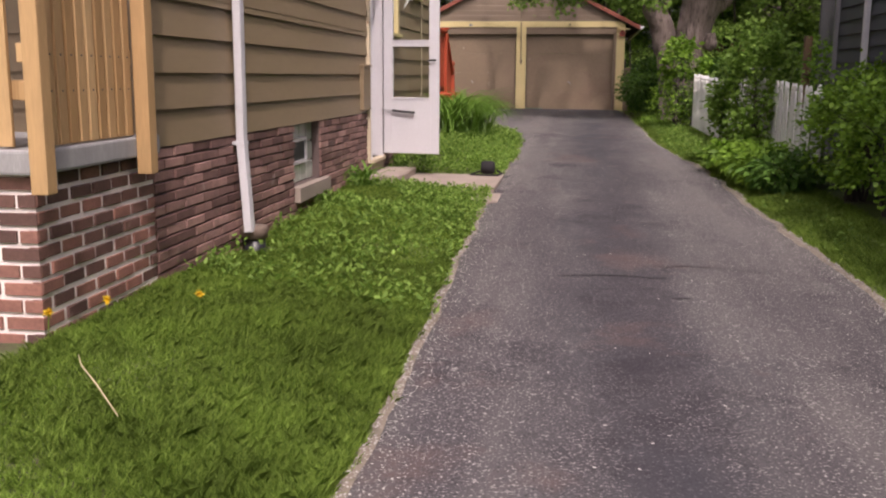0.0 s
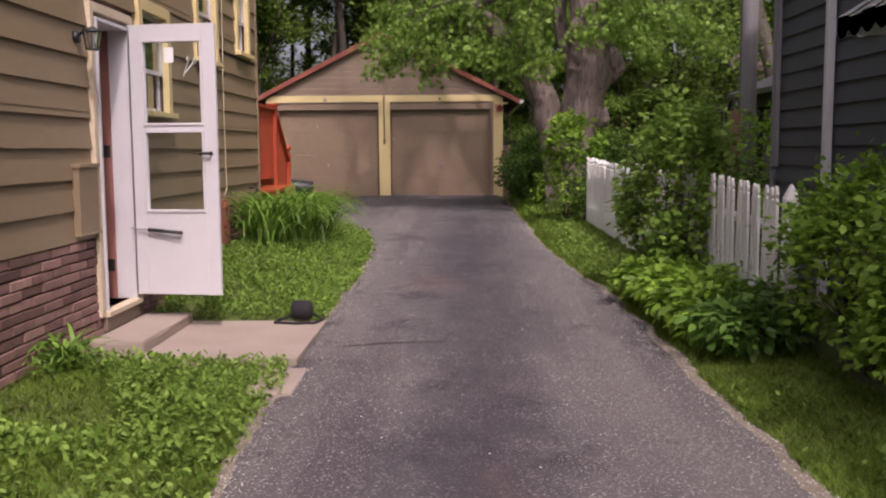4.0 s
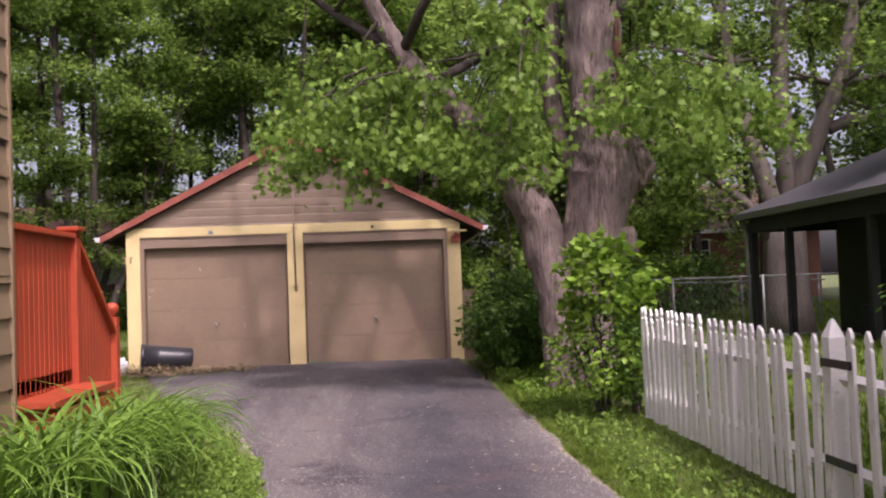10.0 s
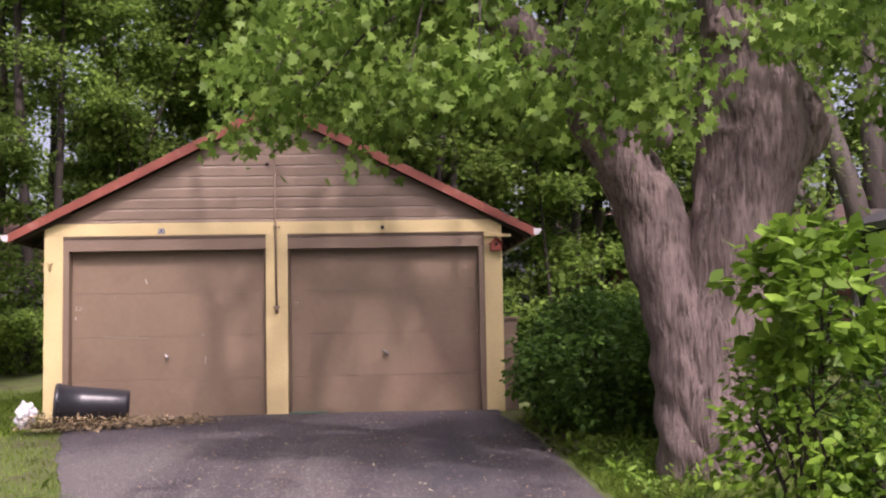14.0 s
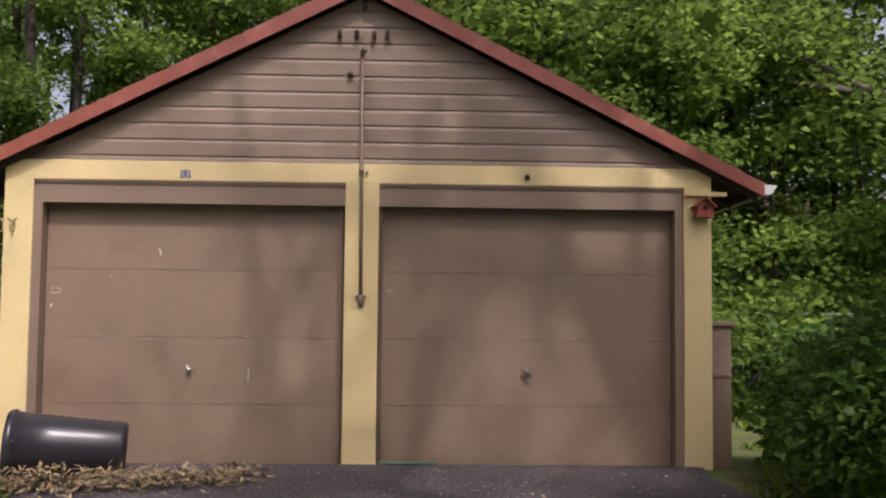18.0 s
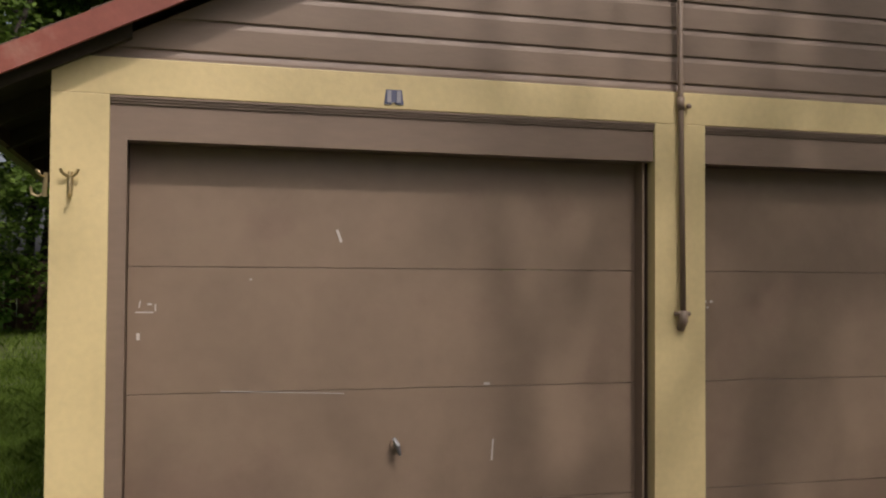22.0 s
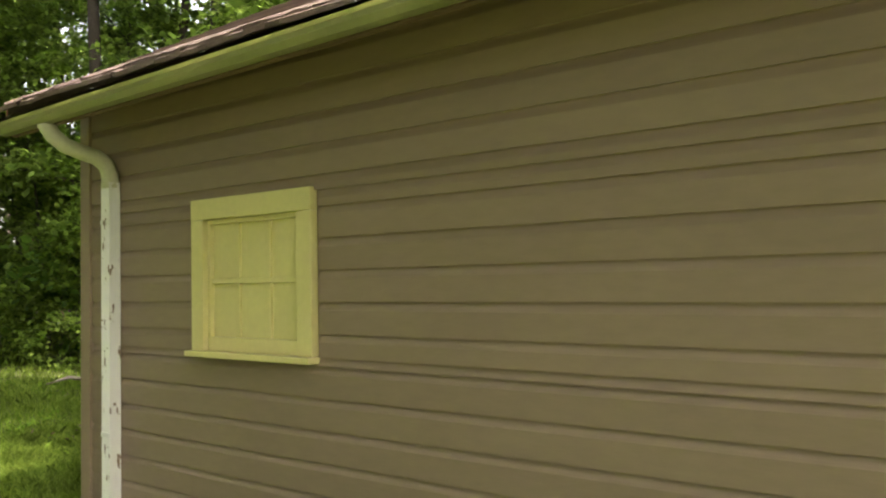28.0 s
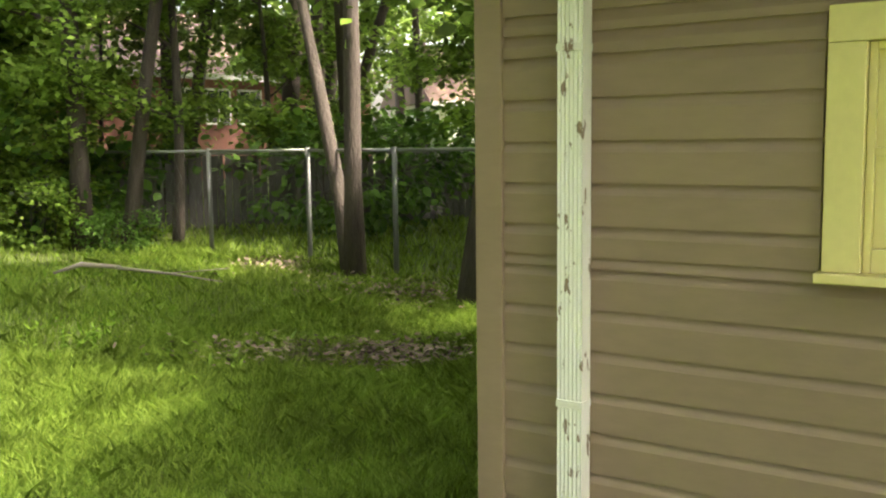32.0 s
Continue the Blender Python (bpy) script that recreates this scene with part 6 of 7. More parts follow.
# ---- fences and houses beyond ----
def chain_fence():
    c = empty("chain_link_fence", (2, 9, 0), "grey chain-link fence behind the garage", "fence")
    ln = [(26.0, 8.2), (9.0, 7.6), (4.2, 8.6), (3.15, 10.75), (3.5, 12.4), (3.1, 13.8), (2.7, 16.8)]
    met = mat("dull_zinc", (0.2, 0.21, 0.21), 0.5, 0.1, metal=0.4)
    for (xa, ya), (xb, yb) in zip(ln, ln[1:]):
        L = math.hypot(xb - xa, yb - ya)
        rod("top_rail", [(xa, ya, 1.22), (xb, yb, 1.22)], 0.022, met, c, "", 6)
        n = max(1, round(L / 2.4))
        for k in range(n + 1):
            t = k / n
            x, y = xa + (xb - xa) * t, ya + (yb - ya) * t
            rod("post", [(x, y, -0.6), (x, y, 1.26)], 0.032, met, c, "", 8)
        # woven wires, joined
        v, f = [], []
        step = 0.14
        m = int(L / step)
        dx, dy = (xb - xa) / L, (yb - ya) / L
        for k in range(m):
            for s in (1, -1):
                a = k * step
                for seg in range(9):
                    u0 = a + s * 0.07 * (seg % 2)
                    u1 = a + s * 0.07 * ((seg + 1) % 2)
                    z0, z1 = -0.28 + seg * 0.166, -0.28 + (seg + 1) * 0.166
                    i = len(v)
                    r = 0.0035
                    v += [(xa + dx * u0, ya + dy * u0, z0 - r), (xa + dx * u1, ya + dy * u1, z1 - r), (xa + dx * u1, ya + dy * u1, z1 + r), (xa + dx * u0, ya + dy * u0, z0 + r)]
                    f.append((i, i + 1, i + 2, i + 3))
        raw("wire_mesh", v, f, met, c)
    w = empty("board_fence", (-6, 17.5, 0), "brown wooden board fence at the end of the yard", "fence")
    br = mat("brown_fence_board", (0.11, 0.062, 0.045), 0.85, 0.25, 3, 30, 0.4, 40, objvar=0.25, stretch=(4, 4, 0.5))
    me = bpy.data.meshes.new("board")
    bm = boxes((-0.068, 0.068, -0.01, 0.01, 0, 1.75))
    bm.to_mesh(me)
    bm.free()
    me.materials.append(br)
    for k in range(120):
        x = 2.6 - 0.15 * k
        y = 20.9 + 0.03 * (2.6 - x)
        o = new("board", me)
        o.matrix_basis = pose(x, y, ground_z(x, y) - 0.1 + 0.03 * math.sin(k * 7.3), 0, 0, -1.7)
        attach_piece(o, w)
    for z in (0.45, 1.45):
        rod("rail", [(2.6, 20.96, z), (-15.4, 21.5, z)], 0.04, br, w, "", 4)
    # a second chain-link fence with dark woven slats, beyond a strip of lawn
    g = empty("slatted_fence", (7, 15, 0), "chain-link fence with dark grey privacy slats beyond the lawn", "fence")
    sl = mat("grey_fence_slat", (0.075, 0.07, 0.072), 0.7, 0.25, 3, 30, 0.2, 40, objvar=0.3)
    me = bpy.data.meshes.new("slat")
    bm = boxes((-0.055, 0.055, -0.006, 0.006, 0, 1.22))
    bm.to_mesh(me)
    bm.free()
    me.materials.append(sl)
    rng = random.Random(4)
    for k in range(66):
        x, y = 2.7 + 0.108 * k, 17.1 - 0.0572 * k
        o = new("slat", me)
        o.matrix_basis = pose(x, y, ground_z(x, y) - 0.04 + rng.uniform(-0.01, 0.01), 0, rng.uniform(-1, 1), -27.9)
        attach_piece(o, g)
    for k in range(7):
        x, y = 2.75 + 1.95 * k, 17.14 - 1.033 * k
        rod("post", [(x, y, ground_z(x, y) - 0.2), (x, y, 1.26)], 0.032, met, g, "", 8)
    rod("top_rail", [(2.7, 17.14, 1.19), (14.6, 10.83, 1.05)], 0.024, met, g, "", 6)


chain_fence()


DARK_PANE = mat("dark_pane", (0.03, 0.035, 0.04), 0.1)


def far_house(name, x, y, w, d, h, roof_h, wall, roofm, label, rz=0, n=None, ks=None, hw=0.55, sill=0.9, tall=1.35):
    e = empty(name, (0, 0, 0), label, "house")
    part("wall", boxes((-w / 2, w / 2, -d / 2, d / 2, -0.5, h)), wall, e)
    v = [(-w / 2 - 0.5, -d / 2 - 0.5, h), (w / 2 + 0.5, -d / 2 - 0.5, h), (w / 2 + 0.5, d / 2 + 0.5, h), (-w / 2 - 0.5, d / 2 + 0.5, h), (-w / 2 - 0.5, 0, h + roof_h), (w / 2 + 0.5, 0, h + roof_h)]
    raw("roof", v, [(0, 1, 5, 4), (3, 4, 5, 2), (0, 4, 3), (1, 2, 5), (0, 3, 2, 1)], roofm, e)
    n = n or max(3, int(w / 2.4))
    for k in ks or range(n):
        cx = -w / 2 + w * (k + 0.5) / n
        wd = part("window", boxes((cx - hw, cx + hw, -d / 2 - 0.06, -d / 2 + 0.02, sill, sill + tall)), WHITE, e, "white window frame")
        for q in ((cx - hw + 0.07, cx - 0.03), (cx + 0.03, cx + hw - 0.07)):
            for zz in ((sill + 0.07, sill + tall / 2 - 0.03), (sill + tall / 2 + 0.03, sill + tall - 0.07)):
                part("pane", boxes((*q, -d / 2 - 0.066, -d / 2 - 0.058, *zz)), DARK_PANE, wd)
    part("fascia", boxes((-w / 2 - 0.5, w / 2 + 0.5, -d / 2 - 0.53, -d / 2 - 0.5, h - 0.18, h)), WHITE, e)
    e.matrix_basis = pose(x, y, -0.3, 0, 0, rz)
    return e


far_house("brick_house", 15.4, 30, 13, 8, 3.7, 2.4, mat("far_red_brick", (0.23, 0.1, 0.08), 0.8, 0.2), mat("far_brown_roof", (0.14, 0.09, 0.075), 0.9, 0.2), "red brick house with white windows beyond the fence", -8, 11, (4, 5, 6, 9), 0.45, 2.2, 1.1)
far_house("white_house", -15.5, 27, 11, 8, 3.2, 2.6, WHITE_WORN, mat("far_orange_roof", (0.2, 0.11, 0.085), 0.9, 0.2), "white house with a red-brown roof behind the trees", 12)
far_house("pale_house", 34, 24, 14, 8, 3.2, 2.6, WHITE_WORN, mat("far_brown_roof", (0.14, 0.09, 0.075)), "pale house seen through the trees beyond the fence", -40)

# ---- trees and plants ----
def limb_path(a, d, length, bend, rng, n=6):
    pts = [Vector(a)]
    d = Vector(d).normalized()
    for _ in range(n):
        d = (d + Vector((rng.uniform(-1, 1), rng.uniform(-1, 1), rng.uniform(-0.4, 0.6))) * bend).normalized()
        pts.append(pts[-1] + d * length / n)
    return pts


def woodland_tree(seed, height, trunk_r, crown_r, n_leaf, leaf=0.2, low=0.3, fork=False):
    """A tall slim tree: tapered trunk, limbs, twigs and a ragged crown of leaf sprays. Stands at the origin."""
    rng = random.Random(seed)
    nr = np.random.default_rng(seed)
    t = empty("tree", (0, 0, 0), "tall slender woodland tree with a ragged green crown", "tree", group="woodland trees")
    v, f = [], []
    tips = []
    stems = 2 if fork else 1
    for s in range(stems):
        pts = limb_path((0.12 * s, 0, -0.3), (rng.uniform(-0.12, 0.12) + 0.22 * s, rng.uniform(-0.12, 0.12), 1), height * (1 - 0.12 * s), 0.05, rng, 9)
        rad = [trunk_r * (1 - 0.8 * s * 0.2) * (1.25 if i == 0 else 1) * (1 - 0.088 * i) for i in range(len(pts))]
        tube(pts, rad, 9, v, f, wob=0.25)
        for k in range(15):
            i = rng.randint(2, len(pts) - 1)
            if pts[i].z < height * low:
                continue
            a = rng.uniform(0, 2 * math.pi)
            ln = crown_r * rng.uniform(0.5, 1.15) * (1.15 - 0.55 * pts[i].z / height)
            lp = limb_path(pts[i], (math.cos(a), math.sin(a), rng.uniform(0.05, 0.7)), ln, 0.22, rng, 5)
            r0 = trunk_r * 0.36 * (1 - 0.06 * i)
            tube(lp, [r0 * (1 - 0.17 * j) for j in range(6)], 5, v, f)
            tips += lp[2:]
            for _ in range(2):
                j = rng.randint(2, 4)
                sp = limb_path(lp[j], (rng.uniform(-1, 1), rng.uniform(-1, 1), rng.uniform(-0.3, 0.5)), ln * 0.5, 0.3, rng, 3)
                tube(sp, [r0 * 0.4, r0 * 0.3, r0 * 0.2, r0 * 0.1], 4, v, f)
                tips += sp[1:]
    raw("trunk", v, f, BARK_W, t, smooth=True)
    tips = np.array([tuple(p) for p in tips])
    c = tips[nr.integers(0, len(tips), n_leaf)]
    at = c + nr.normal(0, 1, (n_leaf, 3)) * np.array([0.42, 0.42, 0.2]) * crown_r * 0.3
    polys("crown", leaves(nr, at, leaf, QUAD, 0.25, 0.55), LEAF_W, t)
    return t


def put(proto, x, y, s=1.0, rz=0.0, z=None, tall=1.0):
    zz = ground_z(x, y) - 0.05 if z is None else z
    o = copy_thing(proto, Matrix.Translation((x, y, zz)) @ Matrix.Rotation(rz, 4, "Z"))
    o.scale = (s, s, s * tall)
    return o


WOODS = [woodland_tree(11, 15, 0.15, 3.2, 15000, 0.17, 0.2), woodland_tree(12, 17, 0.17, 3.6, 16000, 0.18, 0.28, True), woodland_tree(13, 13, 0.11, 2.8, 14000, 0.165, 0.14), woodland_tree(14, 16, 0.15, 3.4, 15500, 0.17, 0.24)]
FAR = [woodland_tree(16, 16, 0.2, 3.6, 7000, 0.29, 0.12), woodland_tree(17, 18, 0.22, 3.8, 7500, 0.3, 0.15)]
SAPLING = woodland_tree(15, 6.5, 0.06, 2.0, 7000, 0.15, 0.05)
rw = random.Random(21)
# (-0.4, 7.0) and (0.5, 7.4) stand unseen, added to shade the back lawn
spots = [(3.05, 11.3, 1, 0.72), (3.2, 14.6, 2, 0.7), (2.25, 15.4, 0, 1.0), (2.75, 15.1, 3, 0.75), (2.0, 19.2, 0, 0.95), (-4.1, 18.0, 3, 1.2), (5.6, 9.4, 3, 0.8), (1.1, 7.7, 0, 1.0), (2.1, 9.1, 3, 0.9), (-6.4, 23.5, 0, 1.0), (-2.6, 24.0, 1, 1.0), (-0.4, 7.0, 2, 1.0), (0.5, 7.4, 3, 1.0), (-10.5, 22.5, 1, 1.0), (-6.8, 17.2, 2, 0.9), (6.6, 10.5, 0, 0.9), (-10.5, 9.5, 0, 0.9), (-13, 6, 2, 1.0),
         (-8.4, 15.2, 3, 1.25), (9.5, 12.5, 2, 0.9), (4.9, 21.6, 2, 0.9), (7.2, 22.6, 0, 0.9), (6.4, 18.4, 1, 0.95), (14.5, 15, 3, 1.0), (-17, 13, 1, 1.0), (18.5, 10, 0, 1.0), (22, 15, 1, 1.1), (-12.5, 18.5, 0, 1.0),
         # first nine: added west of the garage, mostly unseen, to block sky and sun
         (-10.2, 3.0, 0, 0.95), (-9.8, -3.5, 3, 1.0), (-12.5, -0.5, 1, 1.0), (-14.5, 3.0, 3, 1.1), (-12.0, -6.5, 2, 1.1), (-16, -4, 0, 1.1), (-10.8, 6.6, 2, 0.9), (-7.1, 0.3, 1, 1.3), (-8.6, 4.6, 3, 0.9), (-8.4, 17.0, 1, 0.95), (-3.6, 19.0, 0, 1.0), (-3.3, 22.4, 2, 1.1), (-6.0, 22.0, 3, 1.0), (8.2, 15.5, 3, 1.0), (17.0, 13.5, 3, 1.1), (20.5, 17.0, 0, 1.1), (15.5, 19.0, 2, 1.2), (10.8, 18.5, 1, 1.0)]
for x, y, k, s in spots:
    put(WOODS[k], x, y, s, rw.uniform(0, 6.28))
for j in range(3):
    for i in range(13):
        x, y = -36 + 6.2 * i + rw.uniform(-2.2, 2.2), 19.5 + 7.0 * j + rw.uniform(-2, 2)
        if abs(x - 16.5) < 7.5 and 25 < y < 35 or abs(x + 15.5) < 6.5 and 22 < y < 32:
            continue
        put(FAR[rw.randrange(2)], x, y, rw.uniform(0.9, 1.2), rw.uniform(0, 6.28))
for x, y, k, s in ((17, -2, 1, 1.0), (21, 2, 3, 1.1), (19, -9, 0, 1.1), (26, 8, 2, 1.2), (13.5, -4, 2, 0.9), (-22, 4, 0, 1.1), (-19, -3, 3, 1.1), (-27, -8, 1, 1.2), (28, -6, 1, 1.2)):
    put(WOODS[k], x, y, s, rw.uniform(0, 6.28))
for x, y, s in ((-8.6, 12.8, 1.0), (-11.5, 12, 1.1), (1.0, 17.5, 0.9), (3.6, 7.6, 0.8), (5.2, 7.9, 1.0), (5.8, 9.6, 1.1), (7.8, 10.6, 1.2), (11.5, -1.0, 1.0), (14.5, 2.0, 1.1), (-1.5, 19, 1.2), (3.5, 20, 1.2), (8, 17, 1.2), (-7.5, 20, 1.2), (-14.5, 15, 1.2), (12.5, 20.5, 1.1), (-20, 10, 1.2), (17.5, 6, 1.1), (9.5, 10.8, 1.1), (2.0, 16.6, 0.8), (3.0, 16.2, 0.8), (2.6, 18.4, 1.1), (22, 9, 1.2), (-24, 16, 1.4)):
    put(SAPLING, x, y, s, rw.uniform(0, 6.28))
SAPLING.matrix_basis = pose(6.5, 23, -0.3)
for o in FAR:
    o.matrix_basis = pose(14 + 9 * FAR.index(o), 46, -0.4)
for o in WOODS:
    o.matrix_basis = pose(-30 + 9 * WOODS.index(o), 44, -0.4)


def ellipsoid_points(nr, n, r, shell=0.55, lump=0.25, seed=0.0):
    d = unit(nr.normal(size=(n, 3)))
    k = shell + (1 - shell) * nr.uniform(0, 1, (n, 1)) ** 0.6
    bump = np.array([[1 + lump * noise.noise((a * 2.2 + seed, b * 2.2, c * 2.2))] for a, b, c in d])
    return d * k * bump * np.array(r), d


def shrub(name, x, y, r, n, size, material, label, shape=OVAL, seed=1, stems=7, droop=0.25, flat=0.45, z0=None, category="shrub", clumps=0, bare=0.03):
    """A bush: twigs from the ground and leaves through a lumpy crown."""
    nr = np.random.default_rng(seed)
    rng = random.Random(seed)
    g = ground_z(x, y) if z0 is None else z0
    e = empty(name, (x, y, g), label, category)
    for _ in range(stems):
        v, f = [], []
        lp = limb_path((x + rng.uniform(-0.2, 0.2) * r[0], y + rng.uniform(-0.2, 0.2) * r[1], g - 0.05), (rng.uniform(-0.6, 0.6) * r[0], rng.uniform(-0.6, 0.6) * r[1], 1), r[2] * 1.6, 0.15, rng, 6)
        tube(lp, [0.016 * (1 - 0.14 * i) * (0.7 + 0.5 * r[2]) for i in range(7)], 5, v, f)
        for _ in range(3):
            j = rng.randint(2, 5)
            sp = limb_path(lp[j], (rng.uniform(-1, 1), rng.uniform(-1, 1), 0.5), r[0] * 0.6, 0.3, rng, 3)
            tube(sp, [0.008, 0.006, 0.004, 0.002], 4, v, f)
        raw("stem", v, f, BARK_W, e)
    if clumps:
        cp, _ = ellipsoid_points(nr, clumps, r, 0.75, 0.3, seed)
        q = cp[nr.integers(0, clumps, n)]
        p = q + nr.normal(0, 1, (n, 3)) * np.array(r) * 0.16
        d = unit(p / np.array(r))
    else:
        p, d = ellipsoid_points(nr, n, r, 0.5, 0.35, seed)
    at = p + np.array([x, y, g + r[2] * 0.95])
    keep = at[:, 2] > g + bare
    at, d = at[keep], d[keep]
    polys("foliage", leaves(nr, at, size, shape, droop, flat, out=d * 0.8), material, e)
    return e


# understorey along the wood's edge
under = [shrub("undergrowth", 0, 0, (1.5, 1.2, 1.1), 2600, 0.15, LEAF_W, "loose green undergrowth along the edge of the wood", seed=31, z0=0.0, clumps=40),
         shrub("undergrowth", 0, 0, (1.2, 1.3, 0.8), 2200, 0.14, LEAF_D, "dark leafy undergrowth along the edge of the wood", seed=32, z0=0.0, clumps=34)]
for x, y, s in ((-10, 17.5, 1.1), (-7.5, 19.3, 1.0), (-4.8, 19.8, 1.0), (-2.0, 19.9, 0.9), (0.2, 19.6, 0.8), (1.4, 17.0, 0.6), (1.9, 15.9, 0.5), (2.4, 14.9, 0.4), (1.1, 18.4, 0.7), (0.0, 18.6, 0.5), (4.0, 7.2, 0.9), (5.6, 7.2, 1.0), (10.5, 14, 1.3), (6.5, 14, 1.3), (3, 17, 1.4), (14, 18, 1.4), (19, 12, 1.4), (-13, 12, 1.4), (-16, 9, 1.4), (-12, 21, 1.4), (-18, 17, 1.5),
                (16, 1, 1.5), (13, -1.5, 1.3), (10.5, -3.5, 1.0), (20, 5, 1.5), (-9.5, 3, 0.9), (-11.5, -2, 1.2), (-8.6, 14.2, 0.9)):
    put(under[rw.randrange(2)], x, y, s, rw.uniform(0, 6.28))
under[0].matrix_basis = pose(-15, 14.5, -0.2)
under[1].matrix_basis = pose(24, 18, -0.2)


# the old maple beside the drive
def ridged(verts, depth):
    """Cuts long furrows into bark."""
    out = []
    for p in verts:
        a = noise.noise((p.x * 16, p.y * 16, p.z * 2.2)) + 0.8 * noise.noise((p.x * 34, p.y * 34, p.z * 6))
        b = noise.noise((p.x * 16 + 31, p.y * 16, p.z * 2.2)) + 0.8 * noise.noise((p.x * 34 + 9, p.y * 34, p.z * 6))
        out.append(p + Vector((a, b, 0)) * depth)
    return out


def maple():
    nr = np.random.default_rng(40)
    rng = random.Random(40)
    t = empty("maple_tree", (3.85, -4.75, -0.1), "old silver maple forking low into two rough leafy trunks", "tree")
    gz = ground_z(3.9, -4.75)

    def stem(name, line, radii, seg, wob, depth):
        pts, rad = [], []
        for i in range(len(line) - 1):
            for k in range(14):
                pts.append(Vector(line[i]).lerp(Vector(line[i + 1]), k / 14))
                rad.append(radii[i] + (radii[i + 1] - radii[i]) * k / 14)
        for _ in range(3):
            pts = [pts[0]] + [(pts[i - 1] + pts[i] * 2 + pts[i + 1]) / 4 for i in range(1, len(pts) - 1)] + [pts[-1]]
        v, f = tube(pts, rad, seg, wob=wob)
        raw(name, ridged(v, depth), f, BARK, t, smooth=True)
    main = [(3.98, -4.75, gz - 0.3), (3.98, -4.75, 0.2), (3.98, -4.75, 0.9), (4.06, -4.75, 1.5), (4.2, -4.75, 2.0), (4.33, -4.75, 2.57), (4.34, -4.75, 3.17), (4.28, -4.75, 3.78), (4.26, -4.75, 4.4), (4.25, -4.7, 6.0), (4.1, -4.6, 8.0), (4.3, -4.5, 10.0)]
    stem("main_trunk", main, [0.5, 0.42, 0.36, 0.36, 0.38, 0.43, 0.38, 0.36, 0.35, 0.31, 0.25, 0.16], 120, 0.16, 0.013)
    lean = [(3.86, -4.72, gz - 0.3), (3.84, -4.72, 0.2), (3.76, -4.7, 0.9), (3.62, -4.68, 1.5), (3.46, -4.65, 2.1), (3.2, -4.6, 2.65), (2.88, -4.6, 3.1), (2.5, -4.6, 3.47), (2.15, -4.6, 3.8), (1.83, -4.6, 4.22), (1.35, -4.6, 5.1), (0.8, -4.5, 6.6)]
    stem("leaning_trunk", lean, [0.42, 0.35, 0.3, 0.28, 0.26, 0.235, 0.2, 0.165, 0.145, 0.13, 0.1, 0.06], 84, 0.14, 0.011)
    stem("side_stem", [(4.1, -4.5, 2.6), (3.86, -4.35, 3.2), (3.79, -4.3, 3.7), (3.85, -4.3, 4.6), (3.75, -4.1, 6.2), (3.4, -3.8, 8.0)], [0.14, 0.13, 0.125, 0.12, 0.1, 0.06], 36, 0.14, 0.008)
    # burls and knots
    for p, r in (((4.72, -4.72, 2.72), 0.23), ((4.86, -4.62, 2.68), 0.15), ((4.02, -5.02, 3.42), 0.11), ((4.1, -5.08, 3.36), 0.09), ((4.1, -5.06, 3.5), 0.08), ((4.52, -4.95, 1.7), 0.15), ((4.58, -4.9, 3.9), 0.12), ((3.55, -4.93, 2.6), 0.08)):
        bm = bmesh.new()
        bmesh.ops.create_icosphere(bm, subdivisions=4, radius=r)
        for w in bm.verts:
            w.co *= 1 + 0.4 * noise.noise(w.co * 7 + Vector(p)) + 0.18 * noise.noise(w.co * 22)
            w.co.z *= 1.35
            w.co += Vector(p)
        o = part("burl", bm, BARK, t, "knobbly burl")
        o.data.shade_smooth()
    # a torn strip that bares red-brown wood
    v, f = [], []
    torn = mat("torn_red_bark", (0.2, 0.085, 0.045), 0.9, 0.35, 6, 40, 0.8, 30, stain=(0.06, 0.035, 0.028), stain_scale=9, stain_at=0.5, stretch=(3, 3, 0.5), bdist=0.03)
    for i in range(26):
        z = 3.4 + i * 0.045
        c = 4.5 + 0.03 * noise.noise((z * 2, 0, 0))
        hw = 0.045 * (1 + 0.7 * noise.noise((z * 5, 1, 0))) * math.sin(math.pi * (i + 1) / 27) ** 0.5
        for q in (-1, 0, 1):
            x = c + q * hw
            cx = 4.34 - 0.06 * min(1, max(0, (z - 3.17) / 0.6))
            rr = 0.38 if q == 0 else 0.4
            v.append((x, -4.75 - math.sqrt(max(0.01, rr * rr - (x - cx) ** 2)), z))
        if i:
            a = 3 * i
            f += [(a - 3, a - 2, a + 1, a), (a - 2, a - 1, a + 2, a + 1)]
    raw("torn_strip", v, f, torn, t, "torn strip of red-brown wood", smooth=True)
    # limbs of the crown
    v, f = [], []
    tips = []
    starts = [(Vector(main[k]), 0.16) for k in (8, 9, 9, 10, 10, 11, 11, 11)] + [(Vector(lean[k]), 0.07) for k in (8, 9, 9, 10, 10, 11, 11)]
    for i, (p, r0) in enumerate(starts):
        a = i * 2.4
        lp = limb_path(p, (math.cos(a), math.sin(a), rng.uniform(0.25, 0.9)), rng.uniform(3.0, 5.5), 0.16, rng, 7)
        tube(lp, [r0 * (1 - 0.125 * j) for j in range(8)], 7, v, f)
        tips += lp[2:]
        for _ in range(5):
            j = rng.randint(2, 6)
            sp = limb_path(lp[j], (rng.uniform(-1, 1), rng.uniform(-1, 1), rng.uniform(-0.2, 0.6)), rng.uniform(1.2, 2.4), 0.25, rng, 4)
            tube(sp, [0.035, 0.028, 0.02, 0.014, 0.008], 5, v, f)
            tips += sp[1:]
    raw("branch_work", v, f, BARK_W, t, smooth=True)
    tips = np.array([tuple(p) for p in tips])
